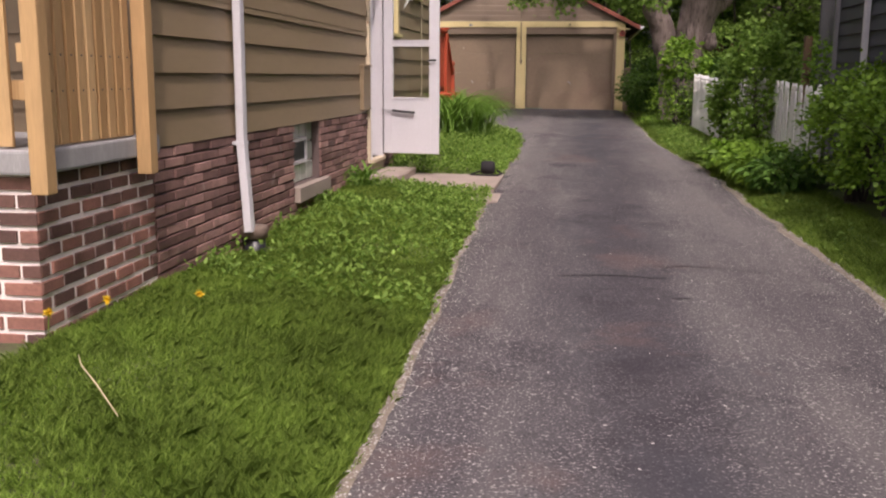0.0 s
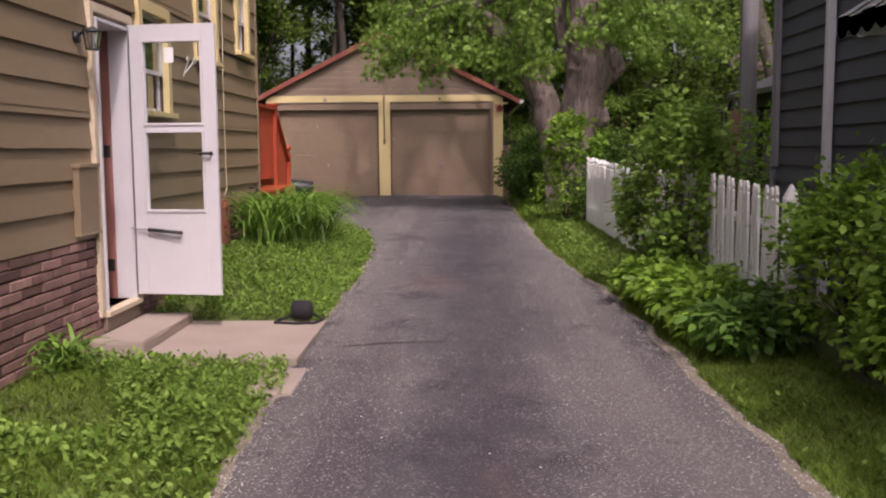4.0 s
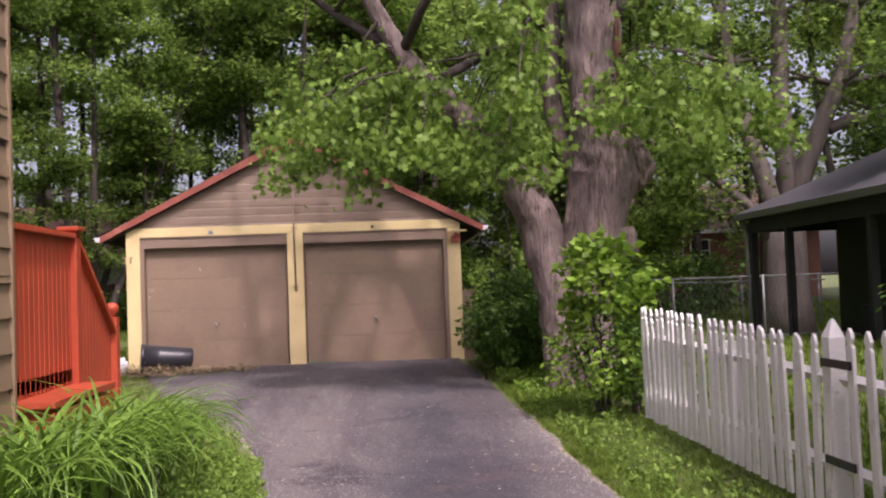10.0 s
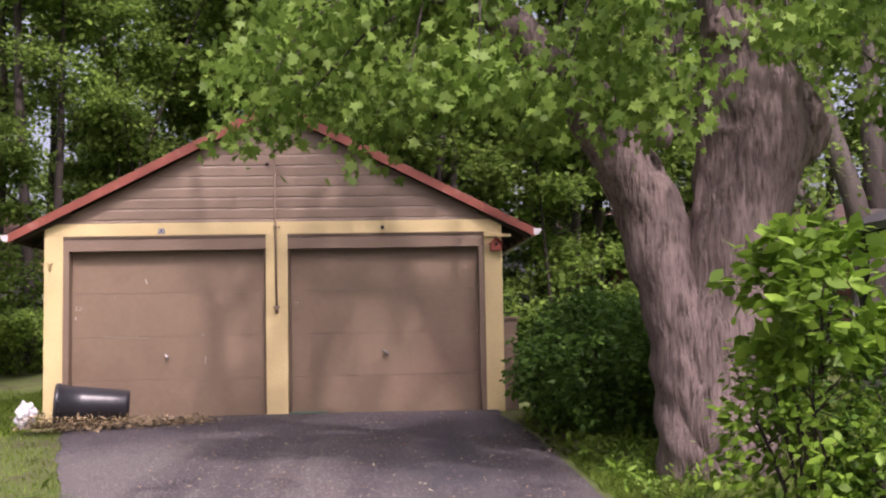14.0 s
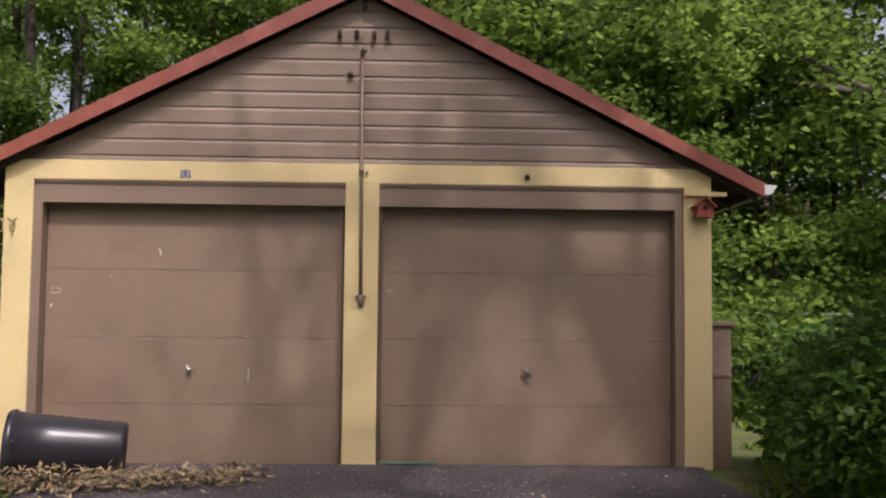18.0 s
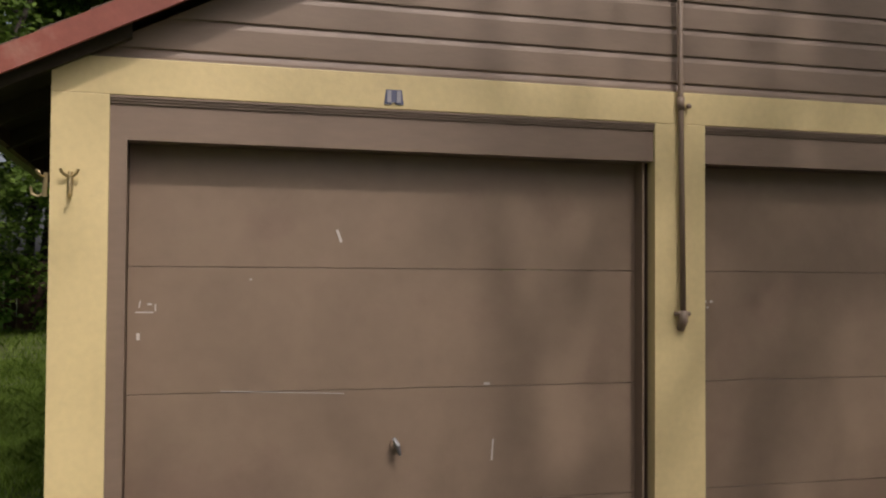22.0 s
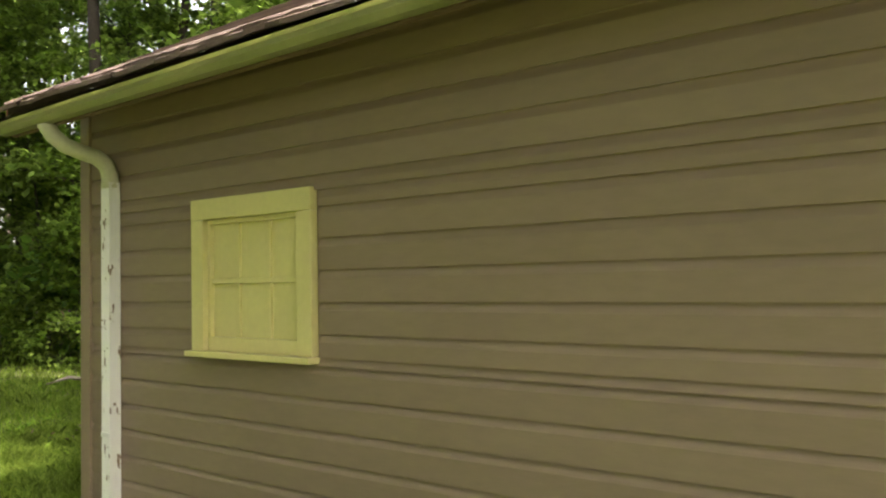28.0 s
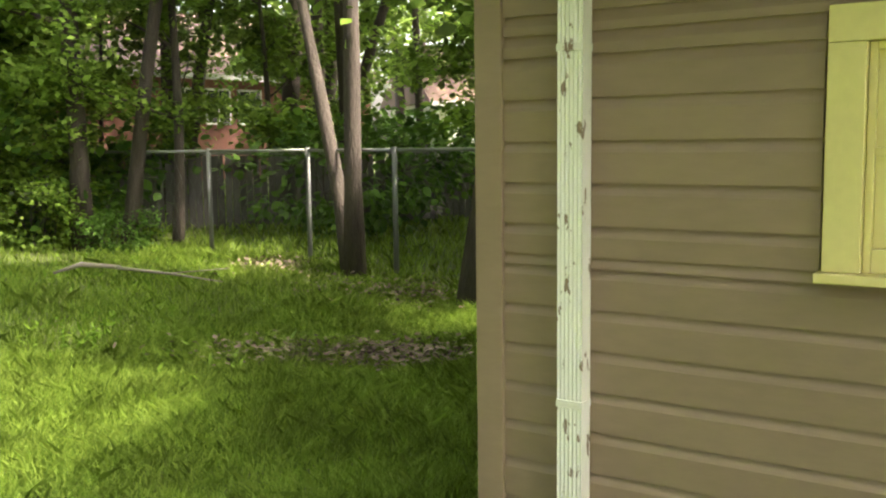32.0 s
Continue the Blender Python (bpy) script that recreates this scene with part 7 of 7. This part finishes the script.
    tips = tips[(tips[:, 2] > 4.2)]
    n = 12500
    at = tips[nr.integers(0, len(tips), n)] + nr.normal(0, 1, (n, 3)) * np.array([0.3, 0.3, 0.2])
    at = at[at[:, 2] > 4.4 + 0.35 * np.abs(at[:, 0] - 3)]
    at = at[(at[:, 1] > -6.5) | (at[:, 2] > 6.0)]
    at = at[(at[:, 2] < 6.8) | (nr.uniform(0, 1, len(at)) < 0.13)]
    polys("crown", leaves(nr, at, 0.115, PALM, 0.7, 0.35), LEAF, t)
    # unseen top of the tree, leaning over the garage, added to shade the yard
    v, f, top = [], [], []
    for i in range(7):
        lp = limb_path(main[11], (rng.uniform(-1.2, 0.4), rng.uniform(0.3, 1.3), rng.uniform(0.3, 0.8)), rng.uniform(4, 6.5), 0.15, rng, 6)
        tube(lp, [0.13 * (1 - 0.14 * j) for j in range(7)], 6, v, f)
        top += lp[2:]
    for i in range(5):
        lp = limb_path(main[11], (-1.3 + 0.12 * i, 0.25 + 0.22 * i, 0.2), 8.5, 0.08, rng, 7)
        tube(lp, [0.14 * (1 - 0.125 * j) for j in range(8)], 6, v, f)
        top += lp[4:] * 2
    raw("top_branch", v, f, BARK_W, t, smooth=True)
    top = np.array([tuple(p) for p in top])
    at = top[nr.integers(0, len(top), 6500)] + nr.normal(0, 0.75, (6500, 3))
    polys("upper_crown", leaves(nr, at, 0.17, QUAD, 0.4, 0.4), LEAF, t)
    # low drooping sprays over the drive
    lo = Vector((2.3, -4.9, 3.5))
    tips_low = [(0.25, -4.85, 2.63), (0.55, -4.65, 2.75), (1.2, -4.85, 2.53), (1.5, -5.25, 2.75), (0.9, -4.45, 3.05), (0.15, -4.55, 3.2), (1.9, -5.55, 2.85), (2.4, -4.9, 2.65), (2.6, -5.6, 2.75), (2.0, -5.9, 2.8), (0.7, -5.55, 3.2), (2.9, -5.9, 2.5), (3.3, -6.1, 2.55), (3.0, -6.3, 3.2), (2.6, -3.8, 3.2), (3.2, -3.4, 3.3), (3.6, -2.8, 3.5), (0.3, -3.95, 3.8), (5.3, -6.0, 2.95), (5.8, -5.8, 3.4), (5.5, -5.2, 2.7), (6.3, -5.4, 3.3), (5.1, -6.3, 4.1), (4.15, -5.95, 3.1), (6.6, -5.0, 3.0), (4.9, -5.9, 3.3), (2.7, -6.4, 4.1), (4.6, -3.6, 3.2), (5.4, -3.0, 3.4)]
    sprays = []
    for i, b in enumerate(tips_low):
        b = Vector(b)
        a = Vector((4.45, -5.0, b.z + 0.5)) if b.x > 4 else lo.lerp(Vector((1.0, -4.8, 5.1)), rng.uniform(0, 0.6)) if b.x < 2.4 else Vector((3.4, -5.4, 4.3))
        k = min(1.0, 1.7 / (b - a).length)
        sprays.append((b + (a - b) * k + Vector((0, 0, 0.15)), b))
    v, f = [], []
    cl = []
    for a, b in sprays:
        a, b = Vector(a), Vector(b)
        mid = a.lerp(b, 0.55) + Vector((0, 0, 0.28))
        pts = [a, a.lerp(mid, 0.5) + Vector((0, 0, 0.1)), mid, mid.lerp(b, 0.6), b]
        tube(pts, [0.02, 0.016, 0.012, 0.008, 0.004], 5, v, f)
        k = 300
        ts = nr.uniform(0.25, 1.05, k)
        base = np.array([tuple(mid.lerp(b, s) if s > 0.5 else a.lerp(mid, s * 1.6)) for s in ts])
        cl.append(base + nr.normal(0, 1, (k, 3)) * np.array([0.17, 0.17, 0.1]) - np.array([0, 0, 0.05]))
    raw("twig_spray", v, f, BARK_W, t, smooth=True)
    polys("drooping_foliage", leaves(nr, np.concatenate(cl), 0.098, PALM, 1.1, 0.3), LEAF, t, "fresh green drooping leaves")


maple()

# shrubs along the drive
shrub("sapling_shrub", 3.7, -7.0, (0.42, 0.45, 0.85), 2300, 0.07, LEAF_B, "bright green sapling shrub at the foot of the maple", seed=51, clumps=34, z0=-0.14, bare=0.25)
shrub("sapling_shrub", 3.68, -7.05, (0.5, 0.45, 0.4), 900, 0.115, LEAF_B, "young broad-leaved sapling crown before the maple", seed=59, clumps=22, z0=0.88, stems=3, droop=0.35)
shrub("sapling_shrub", 3.95, -7.25, (0.3, 0.3, 0.62), 1300, 0.05, LEAF_D, "small-leaved shrub at the foot of the maple", seed=52, z0=-0.15, bare=0.2)
shrub("yew_bush", 3.62, -2.2, (0.9, 1.2, 0.78), 10000, 0.075, LEAF_D, "dense dark evergreen bush beside the garage", seed=53, z0=-0.1)
shrub("yew_bush", 4.6, -3.2, (0.8, 1.0, 0.8), 6000, 0.08, LEAF_D, "dense dark bush behind the maple", seed=54, z0=-0.1)
shrub("yew_bush", 3.75, -0.5, (0.62, 1.0, 0.68), 5000, 0.075, LEAF_D, "dense dark evergreen bush at the garage corner", seed=58, z0=-0.1)
shrub("lilac_bush", 3.98, -14.05, (0.48, 0.5, 0.88), 6000, 0.078, LEAF, "tall broad-leaved green bush in front of the fence", seed=55, clumps=50, bare=0.2)
shrub("sapling_shrub", 5.5, -11.6, (0.7, 1.1, 0.85), 1800, 0.09, LEAF_B, "loose leggy shrub behind the fence gate", seed=57, clumps=30)
for i, (x, y, rr, zz) in enumerate(((4.5, -17.15, 0.5, 0.66), (4.6, -18.2, 0.56, 0.65), (4.78, -19.3, 0.62, 0.62), (4.8, -20.4, 0.64, 0.62), (4.82, -21.6, 0.64, 0.62), (4.85, -23.0, 0.65, 0.62), (4.9, -24.6, 0.7, 0.62))):
    shrub("hedge_shrub", x, y, (rr, 0.75, zz), 6000, 0.062, LEAF_D if i == 3 else LEAF_B, "rounded green hedge shrub with bare brown twigs below", seed=60 + i, clumps=44, stems=16, bare=0.22)
for i, (x, y) in enumerate(((3.66, -14.4), (3.74, -15.0), (3.76, -15.6), (3.78, -16.15), (3.86, -16.7), (4.12, -16.2), (4.15, -15.3))):
    shrub("hosta_clump", x, y, (0.36, 0.36, 0.2), 820, 0.102, LEAF_D if i in (4, 5) else LEAF_B, "low clump of pointed arching hosta leaves", shape=LANCE_W, seed=70 + i, stems=4, droop=0.45, flat=0.6, category="plant")


# ground cover
def scatter_grass(name, label, areas, seed, hmin, hmax, wide=0.0042):
    nr = np.random.default_rng(seed)
    out = []
    for x0, x1, y0, y1, dens, test in areas:
        n = int((x1 - x0) * (y1 - y0) * dens)
        x, y = nr.uniform(x0, x1, n), nr.uniform(y0, y1, n)
        ok = np.array([test(a, b) for a, b in zip(x, y)], bool)
        x, y = x[ok], y[ok]
        z = surface(x, y) - 0.008
        tuft = np.array([noise.noise((a * 1.3, b * 1.3, 2.0)) for a, b in zip(x, y)])
        h = nr.uniform(hmin, hmax, len(x)) * (1 + 0.75 * tuft)
        a = nr.uniform(0, 2 * np.pi, len(x))
        w = wide * nr.uniform(0.7, 1.5, len(x))
        lean = nr.normal(0, 0.5, (len(x), 2)) * h[:, None]
        b0 = np.stack([x - w * np.cos(a), y - w * np.sin(a), z], 1)
        b1 = np.stack([x + w * np.cos(a), y + w * np.sin(a), z], 1)
        m1 = np.stack([x + w * 0.8 * np.cos(a) + 0.35 * lean[:, 0], y + w * 0.8 * np.sin(a) + 0.35 * lean[:, 1], z + 0.62 * h], 1)
        tp = np.stack([x + lean[:, 0], y + lean[:, 1], z + h * 0.95], 1)
        m0 = np.stack([x - w * 0.8 * np.cos(a) + 0.35 * lean[:, 0], y - w * 0.8 * np.sin(a) + 0.35 * lean[:, 1], z + 0.62 * h], 1)
        out.append(np.stack([b0, b1, m1, tp, m0], 1))
    o = polys(name, np.concatenate(out), GRASS)
    return tagged(o, label, "grass", kind="stuff")


def off_pad(x, y):
    return (x + 0.74) ** 2 + (y + 20.74) ** 2 > 0.035 and not (-0.95 < x < 0.72 and -16.75 < y < -15.15) and x > HX


scatter_grass("grass", "lush green lawn grass beside the drive", [
    (-0.9, 0.98, -28, -20.5, 19000, lambda x, y: x < edge_l(y) - 0.05 and off_pad(x, y)),
    (-0.9, 0.98, -20.5, -17, 7000, lambda x, y: x < edge_l(y) - 0.05 and off_pad(x, y)),
    (-0.9, 0.8, -17, -8.2, 500, lambda x, y: x < edge_l(y) - 0.05 and off_pad(x, y)),
    (3.0, 4.3, -24, -13, 7000, lambda x, y: x > edge_r(y) + 0.05),
    (3.0, 4.6, -13, -0.5, 3000, lambda x, y: x > edge_r(y)),
    (0.2, 1.1, -28, -8, 4000, lambda x, y: edge_l(y) - 0.16 < x < edge_l(y) - 0.03 + 0.05 * noise.noise((y * 5, 1, 1)) and off_pad(x, y)),
    (2.9, 4.1, -25, -0.8, 4500, lambda x, y: edge_r(y) + 0.03 + 0.05 * noise.noise((y * 5, 3, 1)) < x < edge_r(y) + 0.4),
    (-3.5, 0.0, -8.2, -1.0, 700, lambda x, y: x < edge_l(y) + 0.03 and not (x < -0.85 and y < -7.9))], 81, 0.03, 0.068, 0.0021)
scatter_grass("lawn_grass", "long bright lawn grass behind the garage", [
    (-6.5, -2.95, -1.0, 6.0, 1200, lambda x, y: True),
    (-6.0, 2.6, 6.0, 10.5, 3600, lambda x, y: True),
    (-6.0, 3.4, 10.5, 14.5, 900, lambda x, y: True),
    (-9, 2.6, 14.5, 20.5, 260, lambda x, y: True),
    (3.4, 9.0, 9.0, 15.5, 200, lambda x, y: True),
    (-12, -6.5, -2, 9.5, 300, lambda x, y: True)], 82, 0.08, 0.17, 0.0038)
scatter_grass("far_grass", "green lawn beyond the fences", [(4.3, 9, -12, 3.5, 160, lambda x, y: True), (2, 20, 9, 20, 120, lambda x, y: True), (5, 14, -3, 6, 150, lambda x, y: True)], 83, 0.08, 0.18, 0.012)


def scatter_weeds(name, label, areas, seed, size, material=WEED, shape=OVAL):
    nr = np.random.default_rng(seed)
    out = []
    for x0, x1, y0, y1, dens, test in areas:
        n = int((x1 - x0) * (y1 - y0) * dens)
        x, y = nr.uniform(x0, x1, n), nr.uniform(y0, y1, n)
        ok = np.array([test(a, b) and noise.noise((a * 0.9, b * 0.9, 7)) > -0.35 for a, b in zip(x, y)], bool)
        x, y = x[ok], y[ok]
        for _ in range(4):
            z = np.array([ground_z(a, b) for a, b in zip(x, y)]) + nr.uniform(-0.01, 0.085, len(x))
            d = nr.normal(0, 1, (len(x), 3))
            d[:, 2] = np.abs(d[:, 2]) * 0.6 + 0.25
            out.append(leaves(nr, np.stack([x, y, z], 1) + nr.normal(0, 0.02, (len(x), 3)), size, shape, 0.0, 0.4, out=d * 1.5))
    return tagged(polys(name, np.concatenate(out), material), label, "weeds", kind="stuff")


scatter_weeds("broad_leaf_weeds", "broad-leaved weeds crowding the lawn edge", [
    (-0.85, 0.75, -18.8, -16.7, 520, lambda x, y: x < edge_l(y) + 0.02 and off_pad(x, y)),
    (-0.85, 0.9, -22, -18.8, 150, lambda x, y: x < edge_l(y) and off_pad(x, y)),
    (-0.85, 0.75, -15.2, -8.0, 560, lambda x, y: x < edge_l(y) + 0.02 and off_pad(x, y)),
    (-1.2, 0.3, -8.0, -5.5, 180, lambda x, y: x < edge_l(y) - 0.05),
    (3.15, 3.75, -14, -0.8, 140, lambda x, y: x > edge_r(y) + 0.02),
    (3.4, 3.9, -24, -17, 14, lambda x, y: x > edge_r(y) + 0.02)], 91, 0.047, WEED, LANCE_W)
scatter_weeds("tall_weeds", "bushy weeds under the maple and the dark bush", [(2.85, 3.7, -6.2, -0.4, 45, lambda x, y: x > edge_r(y) + 0.08)], 92, 0.1, LEAF_B, LANCE)
scatter_weeds("yard_weeds", "pale leafy weeds standing in the back lawn", [(-3.5, 0.0, 9.0, 11.5, 10, lambda x, y: True), (-1.6, -0.5, 10.4, 11.6, 26, lambda x, y: True), (0.0, 2.6, 12.0, 14.5, 16, lambda x, y: True)], 93, 0.09, LEAF_B, LANCE)


def daylily(x, y, n, r, seed, h=0.75):
    nr = np.random.default_rng(seed)
    g = ground_z(x, y)
    e = empty("daylily_clump", (x, y, g), "big clump of arching daylily leaves against the house", "plant", group="daylily clumps")
    v, f = [], []
    for c in range(n):
        a = nr.uniform(0, 2 * math.pi)
        bx, by = x + nr.normal(0, r * 0.28), y + nr.normal(0, r * 0.4)
        L = nr.uniform(0.7, 1.15) * h * 1.3
        w = nr.uniform(0.011, 0.019)
        rise, arch = nr.uniform(0.84, 1.12), nr.uniform(1.9, 3.1)
        dx, dy = math.cos(a), math.sin(a)
        i0 = len(v)
        m = 8
        px, pz = 0.0, 0.0
        for k in range(m + 1):
            s = k / m
            ww = w * (1 - s ** 2.2) + 0.0008
            cx, cy, cz = bx + dx * px, by + dy * px, g - 0.03 + pz
            v.append((cx - dy * ww, cy + dx * ww, cz))
            v.append((cx, cy, cz - ww * 0.5))
            v.append((cx + dy * ww, cy - dx * ww, cz))
            th = 1.32 * rise - arch * s ** 1.6
            px += math.cos(th) * L / m
            pz += math.sin(th) * L / m
        for k in range(m):
            a0 = i0 + 3 * k
            f += [(a0, a0 + 1, a0 + 4, a0 + 3), (a0 + 1, a0 + 2, a0 + 5, a0 + 4)]
        if c % 24 == 23 or c == n - 1:
            raw("leaf_fan", v, f, LILY, e, smooth=True)
            v, f = [], []


for i, (x, y, n, r) in enumerate(((-0.45, -11.2, 230, 0.5), (-0.4, -10.3, 230, 0.5), (-0.35, -9.4, 210, 0.5), (-0.6, -8.7, 120, 0.4), (-0.5, -12.0, 110, 0.35))):
    daylily(x, y, n, r, 100 + i, 0.88)
daylily(-0.7, -17.3, 50, 0.15, 120, 0.35)


def small_plants():
    for i, (x, y, h) in enumerate(((-0.78, -23.55, 0.16), (-0.7, -23.15, 0.13), (-0.34, -22.85, 0.14))):
        d = empty("dandelion", (x, y, ground_z(x, y)), "yellow dandelion flower in the grass", "flower", group="dandelions")
        g = ground_z(x, y)
        rod("stalk", [(x, y, g - 0.03), (x + 0.01, y, g + h)], 0.003, GRASS, d, "", 5)
        nr = np.random.default_rng(130 + i)
        at = np.array([[x + 0.01, y, g + h]] * 90)
        polys("flower_head", leaves(nr, at, 0.026, LANCE, -0.3, 0.3), mat("dandelion_yellow", (0.75, 0.5, 0.01), 0.6, 0.1), d, "yellow petals")
    d = empty("dry_stalk", (-0.2, -24.2, ground_z(-0.2, -24.2)), "bent straw-coloured dry stalk lying in the grass", "stalk")
    rod("straw", [(-0.46, -23.86, ground_z(-0.46, -23.86) + 0.09), (-0.4, -23.95, ground_z(-0.4, -23.95) + 0.085), (-0.28, -24.05, ground_z(-0.28, -24.05) + 0.06), (-0.12, -24.2, ground_z(-0.12, -24.2) + 0.03)], [0.002, 0.004, 0.004, 0.003], mat("straw", (0.42, 0.34, 0.2), 0.8, 0.15), d, "", 5)
    b = empty("fallen_branch", (0.8, 13.1, -0.2), "pale bare fallen branch on the lawn", "branch")
    pale = mat("bleached_wood", (0.24, 0.21, 0.18), 0.9, 0.15)
    gz = ground_z(0.8, 13.1)
    rod("stick", [(0.35, 13.3, gz + 0.12), (0.6, 13.15, gz + 0.2), (0.95, 12.95, gz + 0.14)], [0.012, 0.03, 0.025], pale, b)
    rod("twig", [(0.9, 12.98, gz + 0.14), (1.15, 12.4, gz + 0.08), (1.2, 11.6, gz + 0.04)], [0.02, 0.014, 0.006], pale, b)
    rod("twig", [(1.15, 12.4, gz + 0.08), (1.55, 11.9, gz + 0.12)], 0.008, pale, b)
    nr = np.random.default_rng(141)
    n = 1500
    along, off = nr.normal(0, 0.55, n), nr.normal(0, 0.2, n)
    at = np.stack([-0.2 + 0.5 * along + 0.85 * off, 8.7 - 0.85 * along + 0.5 * off, np.zeros(n)], 1)
    a2 = np.stack([nr.normal(2.2, 0.35, n // 2), nr.normal(10.0, 0.5, n // 2), np.zeros(n // 2)], 1)
    a3 = np.stack([nr.normal(2.6, 0.3, n // 3), nr.normal(12.2, 0.25, n // 3), np.zeros(n // 3)], 1)
    at = np.concatenate([at, a2, a3])
    at[:, 2] = np.array([ground_z(p[0], p[1]) for p in at]) + nr.uniform(0.01, 0.12, len(at))
    tagged(polys("dead_leaves", leaves(nr, at, 0.058, OVAL, 0, 0.75), DRY), "patch of dry brown leaves in the lawn", "leaf litter", kind="stuff")
    n = 420
    at = np.stack([nr.uniform(2.8, 3.5, n), nr.uniform(-3.5, -0.6, n), np.full(n, 0.0)], 1)
    at[:, 2] = [ground_z(p[0], p[1]) + 0.02 for p in at]
    tagged(polys("dead_leaves", leaves(nr, at, 0.05, OVAL, 0, 0.8), DRY), "dry brown leaves at the drive edge under the bush", "leaf litter", kind="stuff")


small_plants()


def edge_grit():
    """Loose pale stones along both ragged edges of the drive."""
    nr = np.random.default_rng(150)
    grit = mat("pale_grit", (0.2, 0.18, 0.17), 0.9, 0.2, 5, 40, 0, tint=(0.12, 0.1, 0.1), island=0.4)
    rows = []
    for e, sgn in ((edge_l, 1), (edge_r, -1)):
        y = nr.uniform(-28, -6, 5000)
        x = np.array([e(a) for a in y]) + sgn * (nr.exponential(0.075, len(y)) - 0.03)
        ok = np.array([off_pad(a, b) for a, b in zip(x, y)])
        x, y = x[ok], y[ok]
        inside = sgn * (x - np.array([e(b) for b in y]))
        z = np.where(inside > 0.03, np.array([ground_z(a, b) for a, b in zip(x, y)]) - 0.006 + np.clip(inside * 0.09, 0, 0.03), surface(x, y) + 0.02)
        rows.append(np.stack([x, y, z], 1))
    at = np.concatenate(rows)
    tagged(polys("gravel", leaves(nr, at, 0.011, np.array([(0, 0), (0.4, 0.3), (0.3, 0.8), (-0.2, 1.0), (-0.45, 0.4)]), -0.1, 0.85), grit), "loose pale grit along the drive edges", "gravel", kind="stuff")


edge_grit()


def drive_litter():
    """A few pale fallen leaf bits on the asphalt before the garage."""
    nr = np.random.default_rng(152)
    x, y = nr.uniform(-0.4, 2.8, 110), nr.uniform(-9.5, -1.5, 110)
    ok = np.array([edge_l(b) + 0.2 < a < edge_r(b) - 0.2 for a, b in zip(x, y)])
    x, y = x[ok], y[ok]
    z = np.array([ground_z(a, b) for a, b in zip(x, y)]) + 0.032
    tagged(polys("fallen_leaf_bits", leaves(nr, np.stack([x, y, z], 1), 0.04, LANCE_W, 0, 0.9), mat("pale_leaf_bit", (0.42, 0.38, 0.3), 0.8, 0.3, 5, 30, 0, tint=(0.25, 0.2, 0.14), island=0.5)), "scattered pale leaf bits on the asphalt", "leaf litter", kind="stuff")


drive_litter()


def forked_tree(x, y):
    """A big grey tree with four thick stems behind the garden shelter."""
    rng = random.Random(160)
    nr = np.random.default_rng(160)
    t = empty("forked_tree", (x, y, -0.3), "big grey tree with four thick spreading stems", "tree")
    v, f, tips = [], [], []
    tube([(x, y, -0.5), (x, y, 0.6), (x, y, 1.8), (x + 0.05, y, 3.4)], [0.8, 0.64, 0.58, 0.5], 16, v, f, wob=0.2)
    stems = (((-0.1, 0, 2.2), (-0.45, 0, 3.7), (-0.85, 0.1, 5.2), (-1.3, 0.2, 7.2), (-1.6, 0, 9.5), (-2.0, 0, 12)),
             ((0.1, 0, 2.4), (0.18, 0.1, 4.2), (0.15, 0.2, 6.4), (0.3, 0.3, 8.6), (0.2, 0.3, 11), (0.4, 0.2, 13.5)),
             ((0.2, 0, 2.2), (0.55, -0.1, 4.0), (1.1, -0.2, 5.3), (1.6, -0.3, 6.4), (2.2, -0.3, 8.6), (2.6, -0.3, 12)),
             ((-0.2, 0, 1.9), (-0.7, -0.1, 2.7), (-1.1, -0.2, 3.2), (-2.0, -0.3, 3.9), (-2.7, -0.3, 4.4), (-3.8, -0.4, 5.0)),
             ((1.3, -0.2, 5.2), (1.9, -0.2, 5.45), (2.6, -0.1, 5.5), (3.4, 0, 5.5), (4.3, 0, 5.7), (5.2, 0, 6.2)))
    for k, st in enumerate(stems):
        r0 = (0.3, 0.32, 0.3, 0.17, 0.17)[k]
        pts = [Vector((x + a, y + b, c)) for a, b, c in st]
        tube(pts, [r0 * (1 - 0.1 * i) for i in range(6)], 10, v, f, wob=0.2)
        for p in pts[3:]:
            for _ in range(4):
                a = rng.uniform(0, 6.28)
                lp = limb_path(p, (math.cos(a), math.sin(a), 0.3), 3.2, 0.2, rng, 5)
                tube(lp, [0.09 * (1 - 0.17 * j) for j in range(6)], 5, v, f)
                tips += lp[1:]
    raw("trunk", v, f, mat("grey_bark", (0.12, 0.1, 0.09), 0.9, 0.3, 3, 30, 0.8, 14, stretch=(2, 2, 0.4), bdist=0.04), t, smooth=True)
    tips = np.array([tuple(p) for p in tips])
    n = 22000
    at = tips[nr.integers(0, len(tips), n)] + nr.normal(0, 0.7, (n, 3))
    polys("crown", leaves(nr, at, 0.17, QUAD, 0.3, 0.5), LEAF_W, t)


forked_tree(12.65, 9.0)
